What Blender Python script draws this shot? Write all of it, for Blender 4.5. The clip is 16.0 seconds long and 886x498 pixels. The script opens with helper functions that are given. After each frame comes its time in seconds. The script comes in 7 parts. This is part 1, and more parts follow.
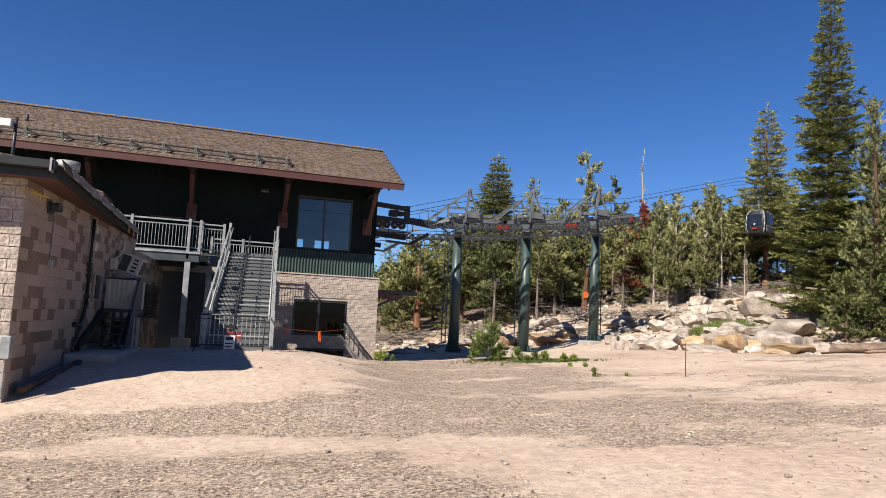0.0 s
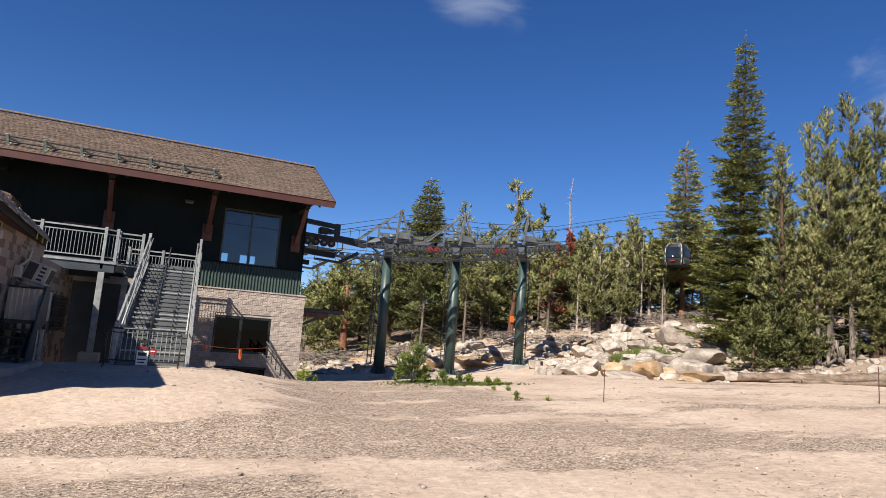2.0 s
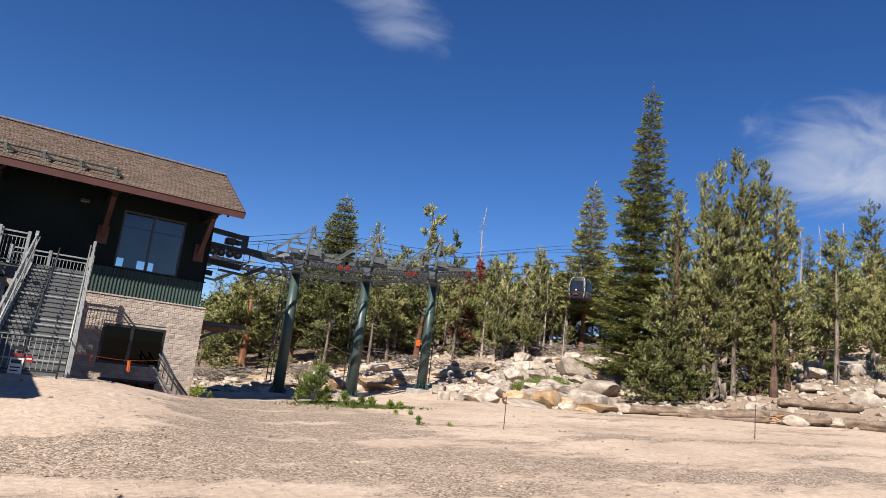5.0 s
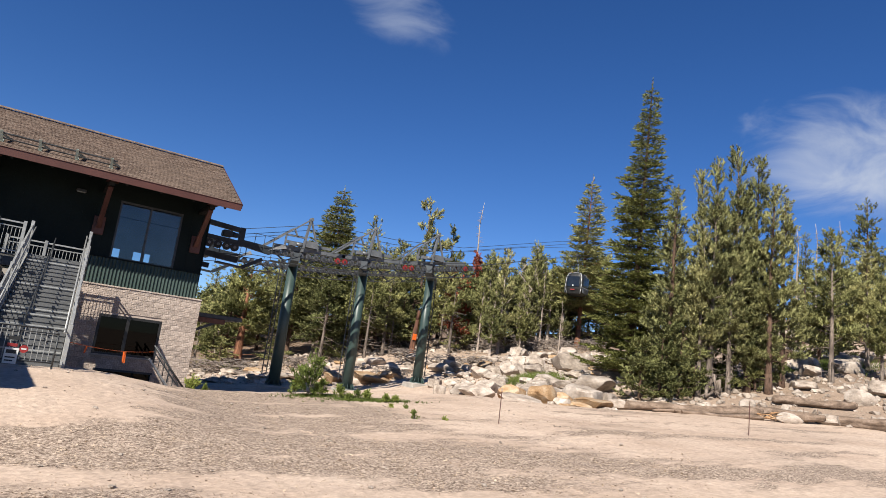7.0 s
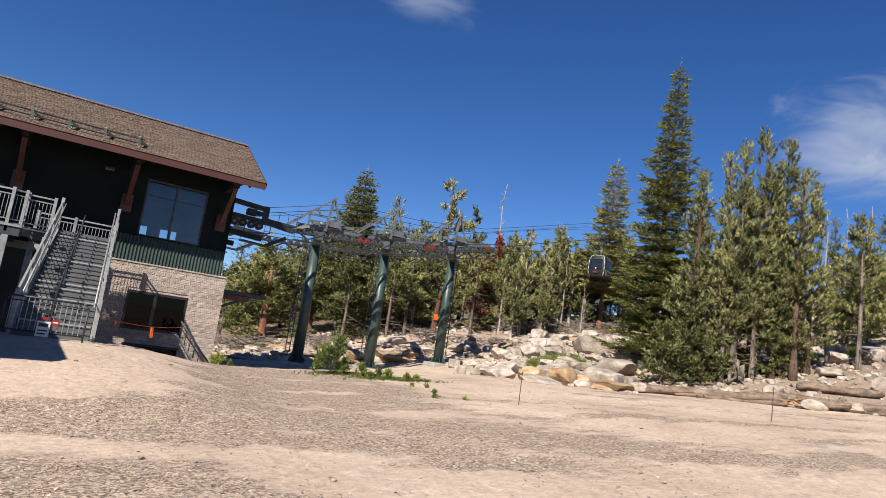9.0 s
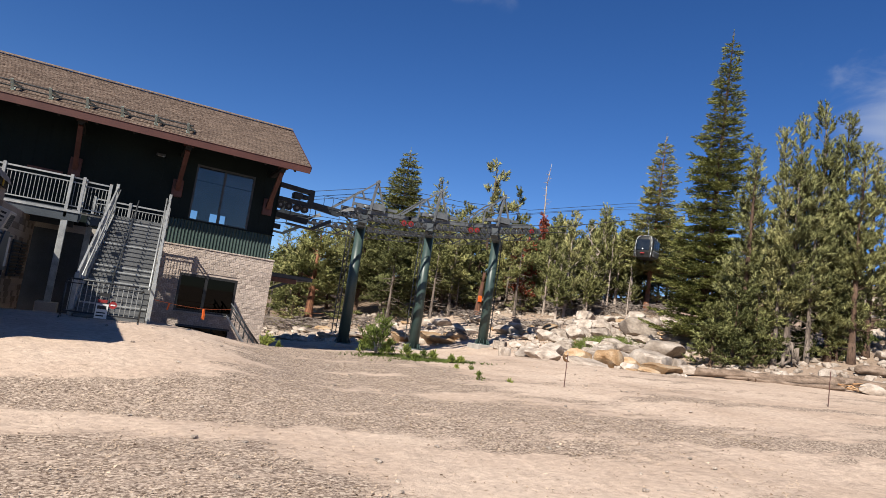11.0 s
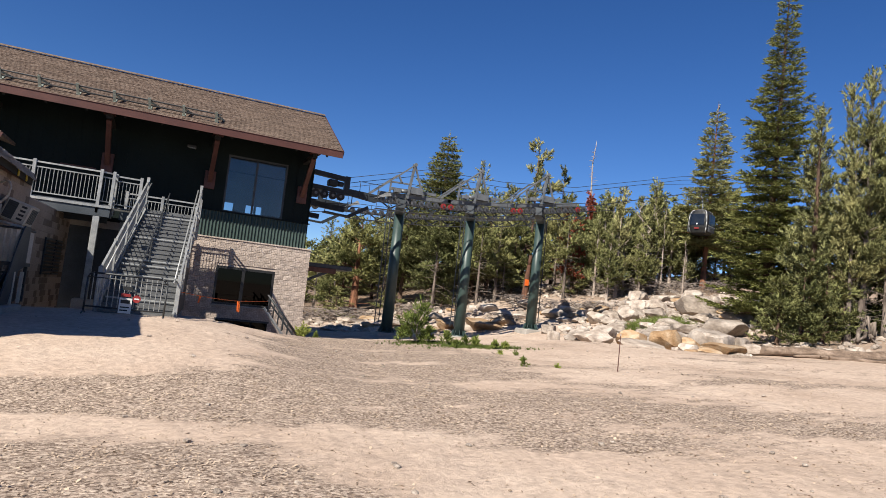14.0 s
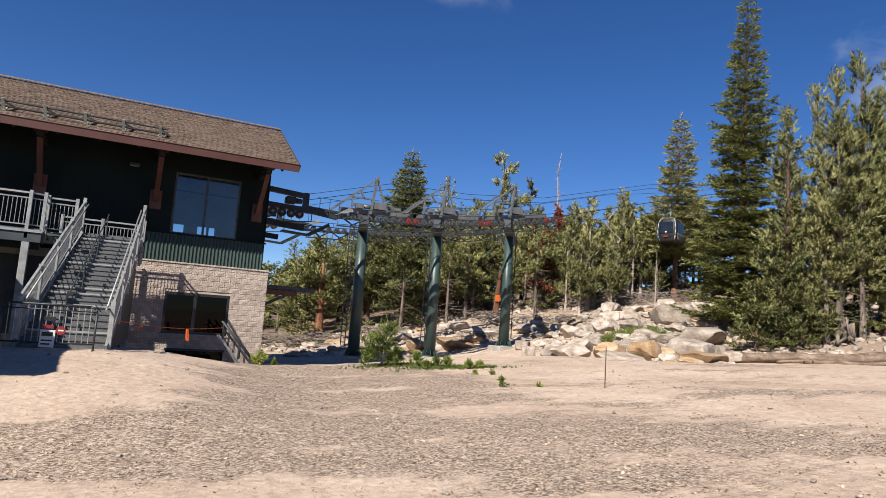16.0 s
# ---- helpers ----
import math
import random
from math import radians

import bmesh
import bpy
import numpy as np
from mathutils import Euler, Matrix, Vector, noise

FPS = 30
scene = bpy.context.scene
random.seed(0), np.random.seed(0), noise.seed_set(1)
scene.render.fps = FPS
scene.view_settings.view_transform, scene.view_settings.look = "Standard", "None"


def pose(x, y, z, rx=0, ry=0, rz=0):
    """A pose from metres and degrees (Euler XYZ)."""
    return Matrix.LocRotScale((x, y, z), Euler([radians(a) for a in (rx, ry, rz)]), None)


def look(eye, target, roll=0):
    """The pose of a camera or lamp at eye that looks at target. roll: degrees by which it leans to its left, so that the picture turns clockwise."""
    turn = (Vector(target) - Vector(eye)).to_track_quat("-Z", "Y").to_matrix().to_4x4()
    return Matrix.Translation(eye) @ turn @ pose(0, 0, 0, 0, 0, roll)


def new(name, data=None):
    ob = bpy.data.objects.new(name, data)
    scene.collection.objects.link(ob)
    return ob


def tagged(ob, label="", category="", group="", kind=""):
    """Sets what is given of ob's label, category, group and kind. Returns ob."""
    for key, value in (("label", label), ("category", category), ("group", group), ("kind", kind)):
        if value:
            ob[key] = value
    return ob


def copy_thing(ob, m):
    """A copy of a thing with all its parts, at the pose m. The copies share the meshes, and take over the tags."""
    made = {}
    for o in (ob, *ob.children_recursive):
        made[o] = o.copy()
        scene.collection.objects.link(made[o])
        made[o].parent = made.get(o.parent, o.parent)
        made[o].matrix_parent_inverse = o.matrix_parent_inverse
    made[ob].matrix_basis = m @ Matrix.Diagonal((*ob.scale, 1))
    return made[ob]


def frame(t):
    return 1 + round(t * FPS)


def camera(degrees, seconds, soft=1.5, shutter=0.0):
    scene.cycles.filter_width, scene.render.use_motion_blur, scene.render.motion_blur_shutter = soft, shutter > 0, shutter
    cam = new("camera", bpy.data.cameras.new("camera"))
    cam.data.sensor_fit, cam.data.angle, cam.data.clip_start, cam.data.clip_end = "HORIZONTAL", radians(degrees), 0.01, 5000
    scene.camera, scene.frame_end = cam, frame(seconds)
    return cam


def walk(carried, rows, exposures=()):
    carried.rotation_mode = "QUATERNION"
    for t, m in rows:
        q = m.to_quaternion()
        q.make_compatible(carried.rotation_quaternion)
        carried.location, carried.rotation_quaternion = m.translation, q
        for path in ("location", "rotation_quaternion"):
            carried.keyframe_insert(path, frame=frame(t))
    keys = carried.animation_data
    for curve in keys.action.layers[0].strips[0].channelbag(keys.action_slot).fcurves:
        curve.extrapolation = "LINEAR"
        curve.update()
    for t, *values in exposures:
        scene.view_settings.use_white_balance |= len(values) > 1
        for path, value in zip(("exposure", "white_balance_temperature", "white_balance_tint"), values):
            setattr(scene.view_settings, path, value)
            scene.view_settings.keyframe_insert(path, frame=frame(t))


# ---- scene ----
cam = camera(69.1, 16.0, soft=0.3)
METRES, EYE, TILT, LEAN, TURN = 3.282, 1.5, 0.0, 0.0, -17.6
PATH = [
    (0, (-0.249, 0.88, 1.382), (0.381, 2.766, 1.595), 2.7),
    (0.5, (-0.254, 0.877, 1.385), (0.417, 2.746, 1.619), 3.1),
    (1, (-0.229, 0.872, 1.383), (0.494, 2.719, 1.641), 3.5),
    (1.5, (-0.212, 0.857, 1.385), (0.561, 2.681, 1.66), 3.9),
    (2, (-0.205, 0.864, 1.382), (0.617, 2.664, 1.673), 4.2),
    (2.5, (-0.206, 0.867, 1.377), (0.658, 2.645, 1.681), 4.5),
    (3, (-0.219, 0.886, 1.383), (0.689, 2.639, 1.701), 5.0),
    (3.5, (-0.211, 0.862, 1.392), (0.741, 2.589, 1.726), 5.5),
    (4, (-0.216, 0.905, 1.379), (0.777, 2.605, 1.73), 5.9),
    (4.5, (-0.207, 0.91, 1.378), (0.818, 2.587, 1.749), 6.4),
    (5, (-0.207, 0.911, 1.378), (0.842, 2.57, 1.763), 6.7),
    (7.5, (-0.187, 0.918, 1.38), (0.872, 2.577, 1.735), 7.4),
    (8, (-0.203, 0.912, 1.38), (0.843, 2.582, 1.717), 7.7),
    (8.5, (-0.208, 0.91, 1.379), (0.824, 2.594, 1.699), 8.0),
    (9, (-0.195, 0.917, 1.38), (0.819, 2.614, 1.681), 8.2),
    (11.5, (-0.161, 0.999, 1.41), (0.711, 2.787, 1.621), 8.1),
    (12, (0.047, 1.106, 1.383), (0.873, 2.916, 1.589), 7.8),
    (12.5, (0.183, 1.239, 1.38), (0.954, 3.073, 1.587), 7.4),
    (13, (0.233, 1.448, 1.425), (0.967, 3.297, 1.631), 7.1),
    (13.5, (0.335, 1.621, 1.429), (1.082, 3.467, 1.615), 6.9),
    (14, (0.617, 1.897, 1.343), (1.401, 3.729, 1.513), 6.3),
    (14.5, (0.717, 2.187, 1.288), (1.526, 4.009, 1.457), 5.5),
    (15, (0.888, 2.486, 1.267), (1.718, 4.296, 1.455), 4.7),
    (15.5, (1.023, 2.821, 1.285), (1.871, 4.619, 1.501), 4.4),
    (16, (1.23, 3.151, 1.274), (2.097, 4.937, 1.515), 3.9),
]
walk(cam, [(t, look(eye, target, roll)) for t, eye, target, roll in PATH], exposures=[(0.0, 0.97, 6370, 10), (5.0, 0.97, 6370, 10), (7.5, 0.94, 6370, 10), (9.0, 0.89, 6370, 10), (13.0, 0.91, 6370, 10), (16.0, 0.88, 6370, 10)])
# wisps of cloud: direction, width, the way it is drawn out, stretch, seed, strength
CLOUDS = (
    ((0.360, 0.783, 0.507), 0.050, (0.75, -0.20, -0.32), 2.1, 1.3, 0.40),
    ((0.868, 0.375, 0.335), 0.088, (0.5, -0.85, -0.25), 1.9, 4.1, 0.82),
)

# ---- world, sun ----
SUN_AZ, SUN_EL = 234.0, 40.0            # degrees clockwise from +y, and above the horizon
to_sun = Vector((math.sin(radians(SUN_AZ)) * math.cos(radians(SUN_EL)), math.cos(radians(SUN_AZ)) * math.cos(radians(SUN_EL)), math.sin(radians(SUN_EL))))
sun = new("sun", bpy.data.lights.new("sun", "SUN"))
sun.data.energy, sun.data.angle, sun.data.color = 5.0, radians(0.55), (1.0, 0.925, 0.80)
sun.matrix_world = look(to_sun * 300, (0, 0, 0))

world = bpy.data.worlds.new("world")
scene.world = world
world.use_nodes = True
wn, wl = world.node_tree.nodes, world.node_tree.links
sky = wn.new("ShaderNodeTexSky")
sky.sky_type, sky.sun_disc = "NISHITA", False
sky.sun_elevation, sky.sun_rotation = radians(SUN_EL), radians(SUN_AZ)
sky.altitude, sky.air_density, sky.dust_density, sky.ozone_density = 2600, 1.0, 0.35, 3.0
coord = wn.new("ShaderNodeTexCoord")


def cloud(direction, width, axis, stretch, seed):
    """A wisp of cloud round a direction of the sky, longer along axis."""
    d = Vector(direction).normalized()
    a = (Vector(axis) - d * d.dot(Vector(axis))).normalized()
    b = d.cross(a)
    outs = []
    for v, w in ((a, width * stretch), (b, width)):
        dot = wn.new("ShaderNodeVectorMath")
        dot.operation = "DOT_PRODUCT"
        wl.new(coord.outputs["Generated"], dot.inputs[0])
        dot.inputs[1].default_value = v / w
        sq = wn.new("ShaderNodeMath")
        sq.operation = "MULTIPLY"
        wl.new(dot.outputs["Value"], sq.inputs[0])
        wl.new(dot.outputs["Value"], sq.inputs[1])
        outs.append(sq)
    add = wn.new("ShaderNodeMath")
    wl.new(outs[0].outputs[0], add.inputs[0])
    wl.new(outs[1].outputs[0], add.inputs[1])
    front = wn.new("ShaderNodeVectorMath")
    front.operation = "DOT_PRODUCT"
    wl.new(coord.outputs["Generated"], front.inputs[0])
    front.inputs[1].default_value = d
    side = wn.new("ShaderNodeMath")
    side.operation = "GREATER_THAN"
    wl.new(front.outputs["Value"], side.inputs[0])
    side.inputs[1].default_value = 0.0
    rot = wn.new("ShaderNodeMapping")
    rot.inputs["Location"].default_value = (seed, seed * 1.7, 0)
    rot.inputs["Scale"].default_value = (5, 5, 11)
    wl.new(coord.outputs["Generated"], rot.inputs["Vector"])
    nz = wn.new("ShaderNodeTexNoise")
    nz.inputs["Scale"].default_value, nz.inputs["Detail"].default_value, nz.inputs["Roughness"].default_value = 1.6, 7, 0.55
    nz.inputs["Distortion"].default_value = 0.6
    wl.new(rot.outputs["Vector"], nz.inputs["Vector"])
    off = wn.new("ShaderNodeMath")
    off.operation = "MULTIPLY_ADD"
    wl.new(nz.outputs["Fac"], off.inputs[0])
    off.inputs[1].default_value, off.inputs[2].default_value = -3.0, 1.5
    tot = wn.new("ShaderNodeMath")
    wl.new(add.outputs[0], tot.inputs[0])
    wl.new(off.outputs[0], tot.inputs[1])
    ramp = wn.new("ShaderNodeMapRange")
    ramp.interpolation_type = "SMOOTHSTEP"
    ramp.inputs["From Min"].default_value, ramp.inputs["From Max"].default_value = 1.1, -0.5
    wl.new(tot.outputs[0], ramp.inputs["Value"])
    mul = wn.new("ShaderNodeMath")
    mul.operation = "MULTIPLY"
    wl.new(ramp.outputs["Result"], mul.inputs[0])
    wl.new(side.outputs[0], mul.inputs[1])
    return mul.outputs[0]


deep = wn.new("ShaderNodeHueSaturation")       # thin mountain air: a deeper blue
deep.inputs["Hue"].default_value, deep.inputs["Saturation"].default_value, deep.inputs["Value"].default_value = 0.510, 1.25, 1.50
wl.new(sky.outputs["Color"], deep.inputs["Color"])
mix = deep.outputs["Color"]
for direction, width, axis, stretch, seed, strength in CLOUDS:
    fac = cloud(direction, width, axis, stretch, seed)
    soft_fac = wn.new("ShaderNodeMath")
    soft_fac.operation = "MULTIPLY"
    wl.new(fac, soft_fac.inputs[0])
    soft_fac.inputs[1].default_value = strength
    m = wn.new("ShaderNodeMix")
    m.data_type = "RGBA"
    wl.new(soft_fac.outputs[0], m.inputs["Factor"])
    wl.new(mix, m.inputs["A"])
    m.inputs["B"].default_value = (7.4, 8.0, 9.2, 1)
    mix = m.outputs["Result"]
wl.new(mix, wn["Background"].inputs["Color"])
wn["Background"].inputs["Strength"].default_value = 0.041


# ---- materials ----
def material(name, colors, rough=0.8, scale=4.0, fine=40.0, bump=0.3, metal=0.0, spread=0.12, stretch=(1, 1, 1), attr="", rand=0.0, dist=0.02, spec=0.4):
    """Base colour from a coarse noise over a ramp of colors, a fine grain over it, and relief. attr: a mesh attribute mixes the last colour in."""
    mat = bpy.data.materials.new(name)
    mat.use_nodes = True
    n, l = mat.node_tree.nodes, mat.node_tree.links
    bsdf = n["Principled BSDF"]
    tc = n.new("ShaderNodeTexCoord")
    mp = n.new("ShaderNodeMapping")
    mp.inputs["Scale"].default_value = stretch
    l.new(tc.outputs["Object"], mp.inputs["Vector"])
    big, small = n.new("ShaderNodeTexNoise"), n.new("ShaderNodeTexNoise")
    for node, s, d in ((big, scale, 5), (small, fine, 4)):
        node.inputs["Scale"].default_value, node.inputs["Detail"].default_value = s, d
        l.new(mp.outputs["Vector"], node.inputs["Vector"])
    ramp = n.new("ShaderNodeValToRGB")
    ramp.color_ramp.elements[0].position, ramp.color_ramp.elements[1].position = 0.33, 0.67
    while len(ramp.color_ramp.elements) < len(colors):
        ramp.color_ramp.elements.new(0.5)
    for k, c in enumerate(colors):
        ramp.color_ramp.elements[k].position = 0.33 + 0.34 * k / max(1, len(colors) - 1)
        ramp.color_ramp.elements[k].color = (*c, 1)
    l.new(big.outputs["Fac"], ramp.inputs["Fac"])
    val = n.new("ShaderNodeMapRange")
    val.inputs["From Min"].default_value, val.inputs["From Max"].default_value = 0.25, 0.75
    val.inputs["To Min"].default_value, val.inputs["To Max"].default_value = 1 - spread * 2, 1 + spread * 2
    l.new(small.outputs["Fac"], val.inputs["Value"])
    hsv = n.new("ShaderNodeHueSaturation")
    l.new(ramp.outputs["Color"], hsv.inputs["Color"])
    last = val.outputs["Result"]
    if rand:
        info = n.new("ShaderNodeObjectInfo")
        rr = n.new("ShaderNodeMapRange")
        rr.inputs["To Min"].default_value, rr.inputs["To Max"].default_value = 1 - rand, 1 + rand
        l.new(info.outputs["Random"], rr.inputs["Value"])
        mm = n.new("ShaderNodeMath")
        mm.operation = "MULTIPLY"
        l.new(last, mm.inputs[0])
        l.new(rr.outputs["Result"], mm.inputs[1])
        last = mm.outputs[0]
    l.new(last, hsv.inputs["Value"])
    l.new(hsv.outputs["Color"], bsdf.inputs["Base Color"])
    bsdf.inputs["Roughness"].default_value, bsdf.inputs["Metallic"].default_value = rough, metal
    bsdf.inputs["Specular IOR Level"].default_value = spec
    if bump:
        bp = n.new("ShaderNodeBump")
        bp.inputs["Strength"].default_value, bp.inputs["Distance"].default_value = bump, dist
        l.new(small.outputs["Fac"], bp.inputs["Height"])
        l.new(bp.outputs["Normal"], bsdf.inputs["Normal"])
    return mat


def foliage(name, dark, light, trans=0.25):
    """Needles: a colour by island over a slow drift, a little let through."""
    mat = bpy.data.materials.new(name)
    mat.use_nodes = True
    n, l = mat.node_tree.nodes, mat.node_tree.links
    bsdf, out = n["Principled BSDF"], n["Material Output"]
    geo = n.new("ShaderNodeNewGeometry")
    info = n.new("ShaderNodeObjectInfo")
    ramp = n.new("ShaderNodeValToRGB")
    ramp.color_ramp.elements[0].color, ramp.color_ramp.elements[1].color = (*dark, 1), (*light, 1)
    tc = n.new("ShaderNodeTexCoord")
    patch = n.new("ShaderNodeTexNoise")
    patch.inputs["Scale"].default_value, patch.inputs["Detail"].default_value = 2.0, 3
    l.new(tc.outputs["Object"], patch.inputs["Vector"])
    both = n.new("ShaderNodeMath")
    both.operation = "MULTIPLY_ADD"
    l.new(geo.outputs["Random Per Island"], both.inputs[0])
    both.inputs[1].default_value = 0.18
    shift = n.new("ShaderNodeMapRange")
    shift.inputs["From Min"].default_value, shift.inputs["From Max"].default_value = 0.3, 0.7
    shift.inputs["To Min"].default_value, shift.inputs["To Max"].default_value = 0.10, 0.74
    l.new(patch.outputs["Fac"], shift.inputs["Value"])
    l.new(shift.outputs["Result"], both.inputs[2])
    l.new(both.outputs[0], ramp.inputs["Fac"])
    hsv = n.new("ShaderNodeHueSaturation")
    rr = n.new("ShaderNodeMapRange")
    rr.inputs["To Min"].default_value, rr.inputs["To Max"].default_value = 0.62, 1.30
    l.new(info.outputs["Random"], rr.inputs["Value"])
    l.new(rr.outputs["Result"], hsv.inputs["Value"])
    tint = n.new("ShaderNodeMapRange")                     # no two trees of one green
    tint.inputs["To Min"].default_value, tint.inputs["To Max"].default_value = 0.515, 0.488
    l.new(info.outputs["Random"], tint.inputs["Value"])
    l.new(tint.outputs["Result"], hsv.inputs["Hue"])
    l.new(ramp.outputs["Color"], hsv.inputs["Color"])
    l.new(hsv.outputs["Color"], bsdf.inputs["Base Color"])
    bsdf.inputs["Roughness"].default_value = 0.75
    bsdf.inputs["Specular IOR Level"].default_value = 0.08
    tr = n.new("ShaderNodeBsdfTranslucent")
    l.new(hsv.outputs["Color"], tr.inputs["Color"])
    mx = n.new("ShaderNodeMixShader")
    mx.inputs["Fac"].default_value = trans
    l.new(bsdf.outputs["BSDF"], mx.inputs[1])
    l.new(tr.outputs["BSDF"], mx.inputs[2])
    l.new(mx.outputs["Shader"], out.inputs["Surface"])
    return mat


def ground_material():
    """Packed granite sand with darker chips and gravel where the attribute says, grass further out."""
    mat = bpy.data.materials.new("packed_sand")
    mat.use_nodes = True
    n, l = mat.node_tree.nodes, mat.node_tree.links
    bsdf = n["Principled BSDF"]
    tc = n.new("ShaderNodeTexCoord")

    def noise_tex(scale, detail=6, rough=0.6):
        node = n.new("ShaderNodeTexNoise")
        node.inputs["Scale"].default_value, node.inputs["Detail"].default_value, node.inputs["Roughness"].default_value = scale, detail, rough
        l.new(tc.outputs["Object"], node.inputs["Vector"])
        return node

    def ramp(fac, stops):
        node = n.new("ShaderNodeValToRGB")
        while len(node.color_ramp.elements) < len(stops):
            node.color_ramp.elements.new(0.5)
        for e, (p, c) in zip(node.color_ramp.elements, stops):
            e.position, e.color = p, (*c, 1)
        l.new(fac, node.inputs["Fac"])
        return node.outputs["Color"]

    def blend(fac, a, b):
        node = n.new("ShaderNodeMix")
        node.data_type = "RGBA"
        l.new(fac, node.inputs["Factor"])
        l.new(a, node.inputs["A"])
        l.new(b, node.inputs["B"])
        return node.outputs["Result"]

    coarse, mid, grain, speck = noise_tex(0.35), noise_tex(2.2), noise_tex(26, 5, 0.8), noise_tex(9, 4, 0.7)
    # drag marks run across the yard
    turn = n.new("ShaderNodeMapping")
    turn.inputs["Rotation"].default_value = (0, 0, radians(23))
    turn.inputs["Scale"].default_value = (0.45, 1.7, 1)
    l.new(tc.outputs["Object"], turn.inputs["Vector"])
    drag = n.new("ShaderNodeTexNoise")
    drag.inputs["Scale"].default_value, drag.inputs["Detail"].default_value, drag.inputs["Roughness"].default_value = 1.0, 6, 0.72
    l.new(turn.outputs["Vector"], drag.inputs["Vector"])
    # single chips
    cell = n.new("ShaderNodeTexVoronoi")
    cell.inputs["Scale"].default_value = 34
    stretch = n.new("ShaderNodeMapping")
    stretch.inputs["Rotation"].default_value, stretch.inputs["Scale"].default_value = (0, 0, 0.7), (1.0, 1.7, 1.0)
    wob = n.new("ShaderNodeMix")
    wob.data_type = "VECTOR"
    wob.inputs["Factor"].default_value = 0.06
    l.new(tc.outputs["Object"], wob.inputs["A"])
    l.new(speck.outputs["Color"], wob.inputs["B"])
    l.new(wob.outputs["Result"], stretch.inputs["Vector"])
    l.new(stretch.outputs["Vector"], cell.inputs["Vector"])
    one = n.new("ShaderNodeSeparateColor")
    l.new(cell.outputs["Color"], one.inputs["Color"])
    pick = n.new("ShaderNodeMath")
    pick.operation = "MULTIPLY_ADD"
    l.new(one.outputs["Red"], pick.inputs[0])
    pick.inputs[1].default_value = 0.34
    l.new(grain.outputs["Fac"], pick.inputs[2])
    sand = ramp(coarse.outputs["Fac"], ((0.3, (0.375, 0.282, 0.215)), (0.5, (0.44, 0.340, 0.266)), (0.7, (0.49, 0.388, 0.308))))
    chips = ramp(pick.outputs[0], ((0.46, (0.082, 0.056, 0.042)), (0.58, (0.185, 0.137, 0.105)), (0.70, (0.295, 0.228, 0.178)), (0.86, (0.50, 0.405, 0.322))))
    at = n.new("ShaderNodeAttribute")
    at.attribute_name = "chips"
    # the chips' edge is broken up by the middle noise
    edge = n.new("ShaderNodeMath")
    edge.operation = "MULTIPLY_ADD"
    l.new(mid.outputs["Fac"], edge.inputs[0])
    edge.inputs[1].default_value, edge.inputs[2].default_value = 0.7, -0.35
    edge2 = n.new("ShaderNodeMath")
    edge2.operation = "MULTIPLY_ADD"
    l.new(drag.outputs["Fac"], edge2.inputs[0])
    edge2.inputs[1].default_value = 1.9
    lower = n.new("ShaderNodeMath")
    l.new(edge.outputs[0], lower.inputs[0])
    lower.inputs[1].default_value = -0.95
    l.new(lower.outputs[0], edge2.inputs[2])
    tot = n.new("ShaderNodeMath")
    l.new(at.outputs["Fac"], tot.inputs[0])
    l.new(edge2.outputs[0], tot.inputs[1])
    sh = n.new("ShaderNodeMapRange")
    sh.interpolation_type = "SMOOTHSTEP"
    sh.inputs["From Min"].default_value, sh.inputs["From Max"].default_value = 0.3, 0.7
    l.new(tot.outputs[0], sh.inputs["Value"])
    col = blend(sh.outputs["Result"], sand, chips)
    litter = ramp(grain.outputs["Fac"], ((0.3, (0.072, 0.049, 0.0331)), (0.5, (0.173, 0.122, 0.0864)), (0.7, (0.302, 0.23, 0.173))))
    at2 = n.new("ShaderNodeAttribute")
    at2.attribute_name = "forest"
    col = blend(at2.outputs["Fac"], col, litter)
    hsv = n.new("ShaderNodeHueSaturation")
    vr = n.new("ShaderNodeMapRange")
    vr.inputs["From Min"].default_value, vr.inputs["From Max"].default_value = 0.3, 0.7
    vr.inputs["To Min"].default_value, vr.inputs["To Max"].default_value = 0.78, 1.18
    l.new(speck.outputs["Fac"], vr.inputs["Value"])
    l.new(vr.outputs["Result"], hsv.inputs["Value"])
    l.new(col, hsv.inputs["Color"])
    l.new(hsv.outputs["Color"], bsdf.inputs["Base Color"])
    bsdf.inputs["Roughness"].default_value, bsdf.inputs["Specular IOR Level"].default_value = 0.95, 0.15
    bp = n.new("ShaderNodeBump")
    bp.inputs["Strength"].default_value, bp.inputs["Distance"].default_value = 0.5, 0.03
    l.new(grain.outputs["Fac"], bp.inputs["Height"])
    b2 = n.new("ShaderNodeBump")
    b2.inputs["Strength"].default_value, b2.inputs["Distance"].default_value = 0.5, 0.12
    l.new(mid.outputs["Fac"], b2.inputs["Height"])
    l.new(bp.outputs["Normal"], b2.inputs["Normal"])
    l.new(b2.outputs["Normal"], bsdf.inputs["Normal"])
    return mat


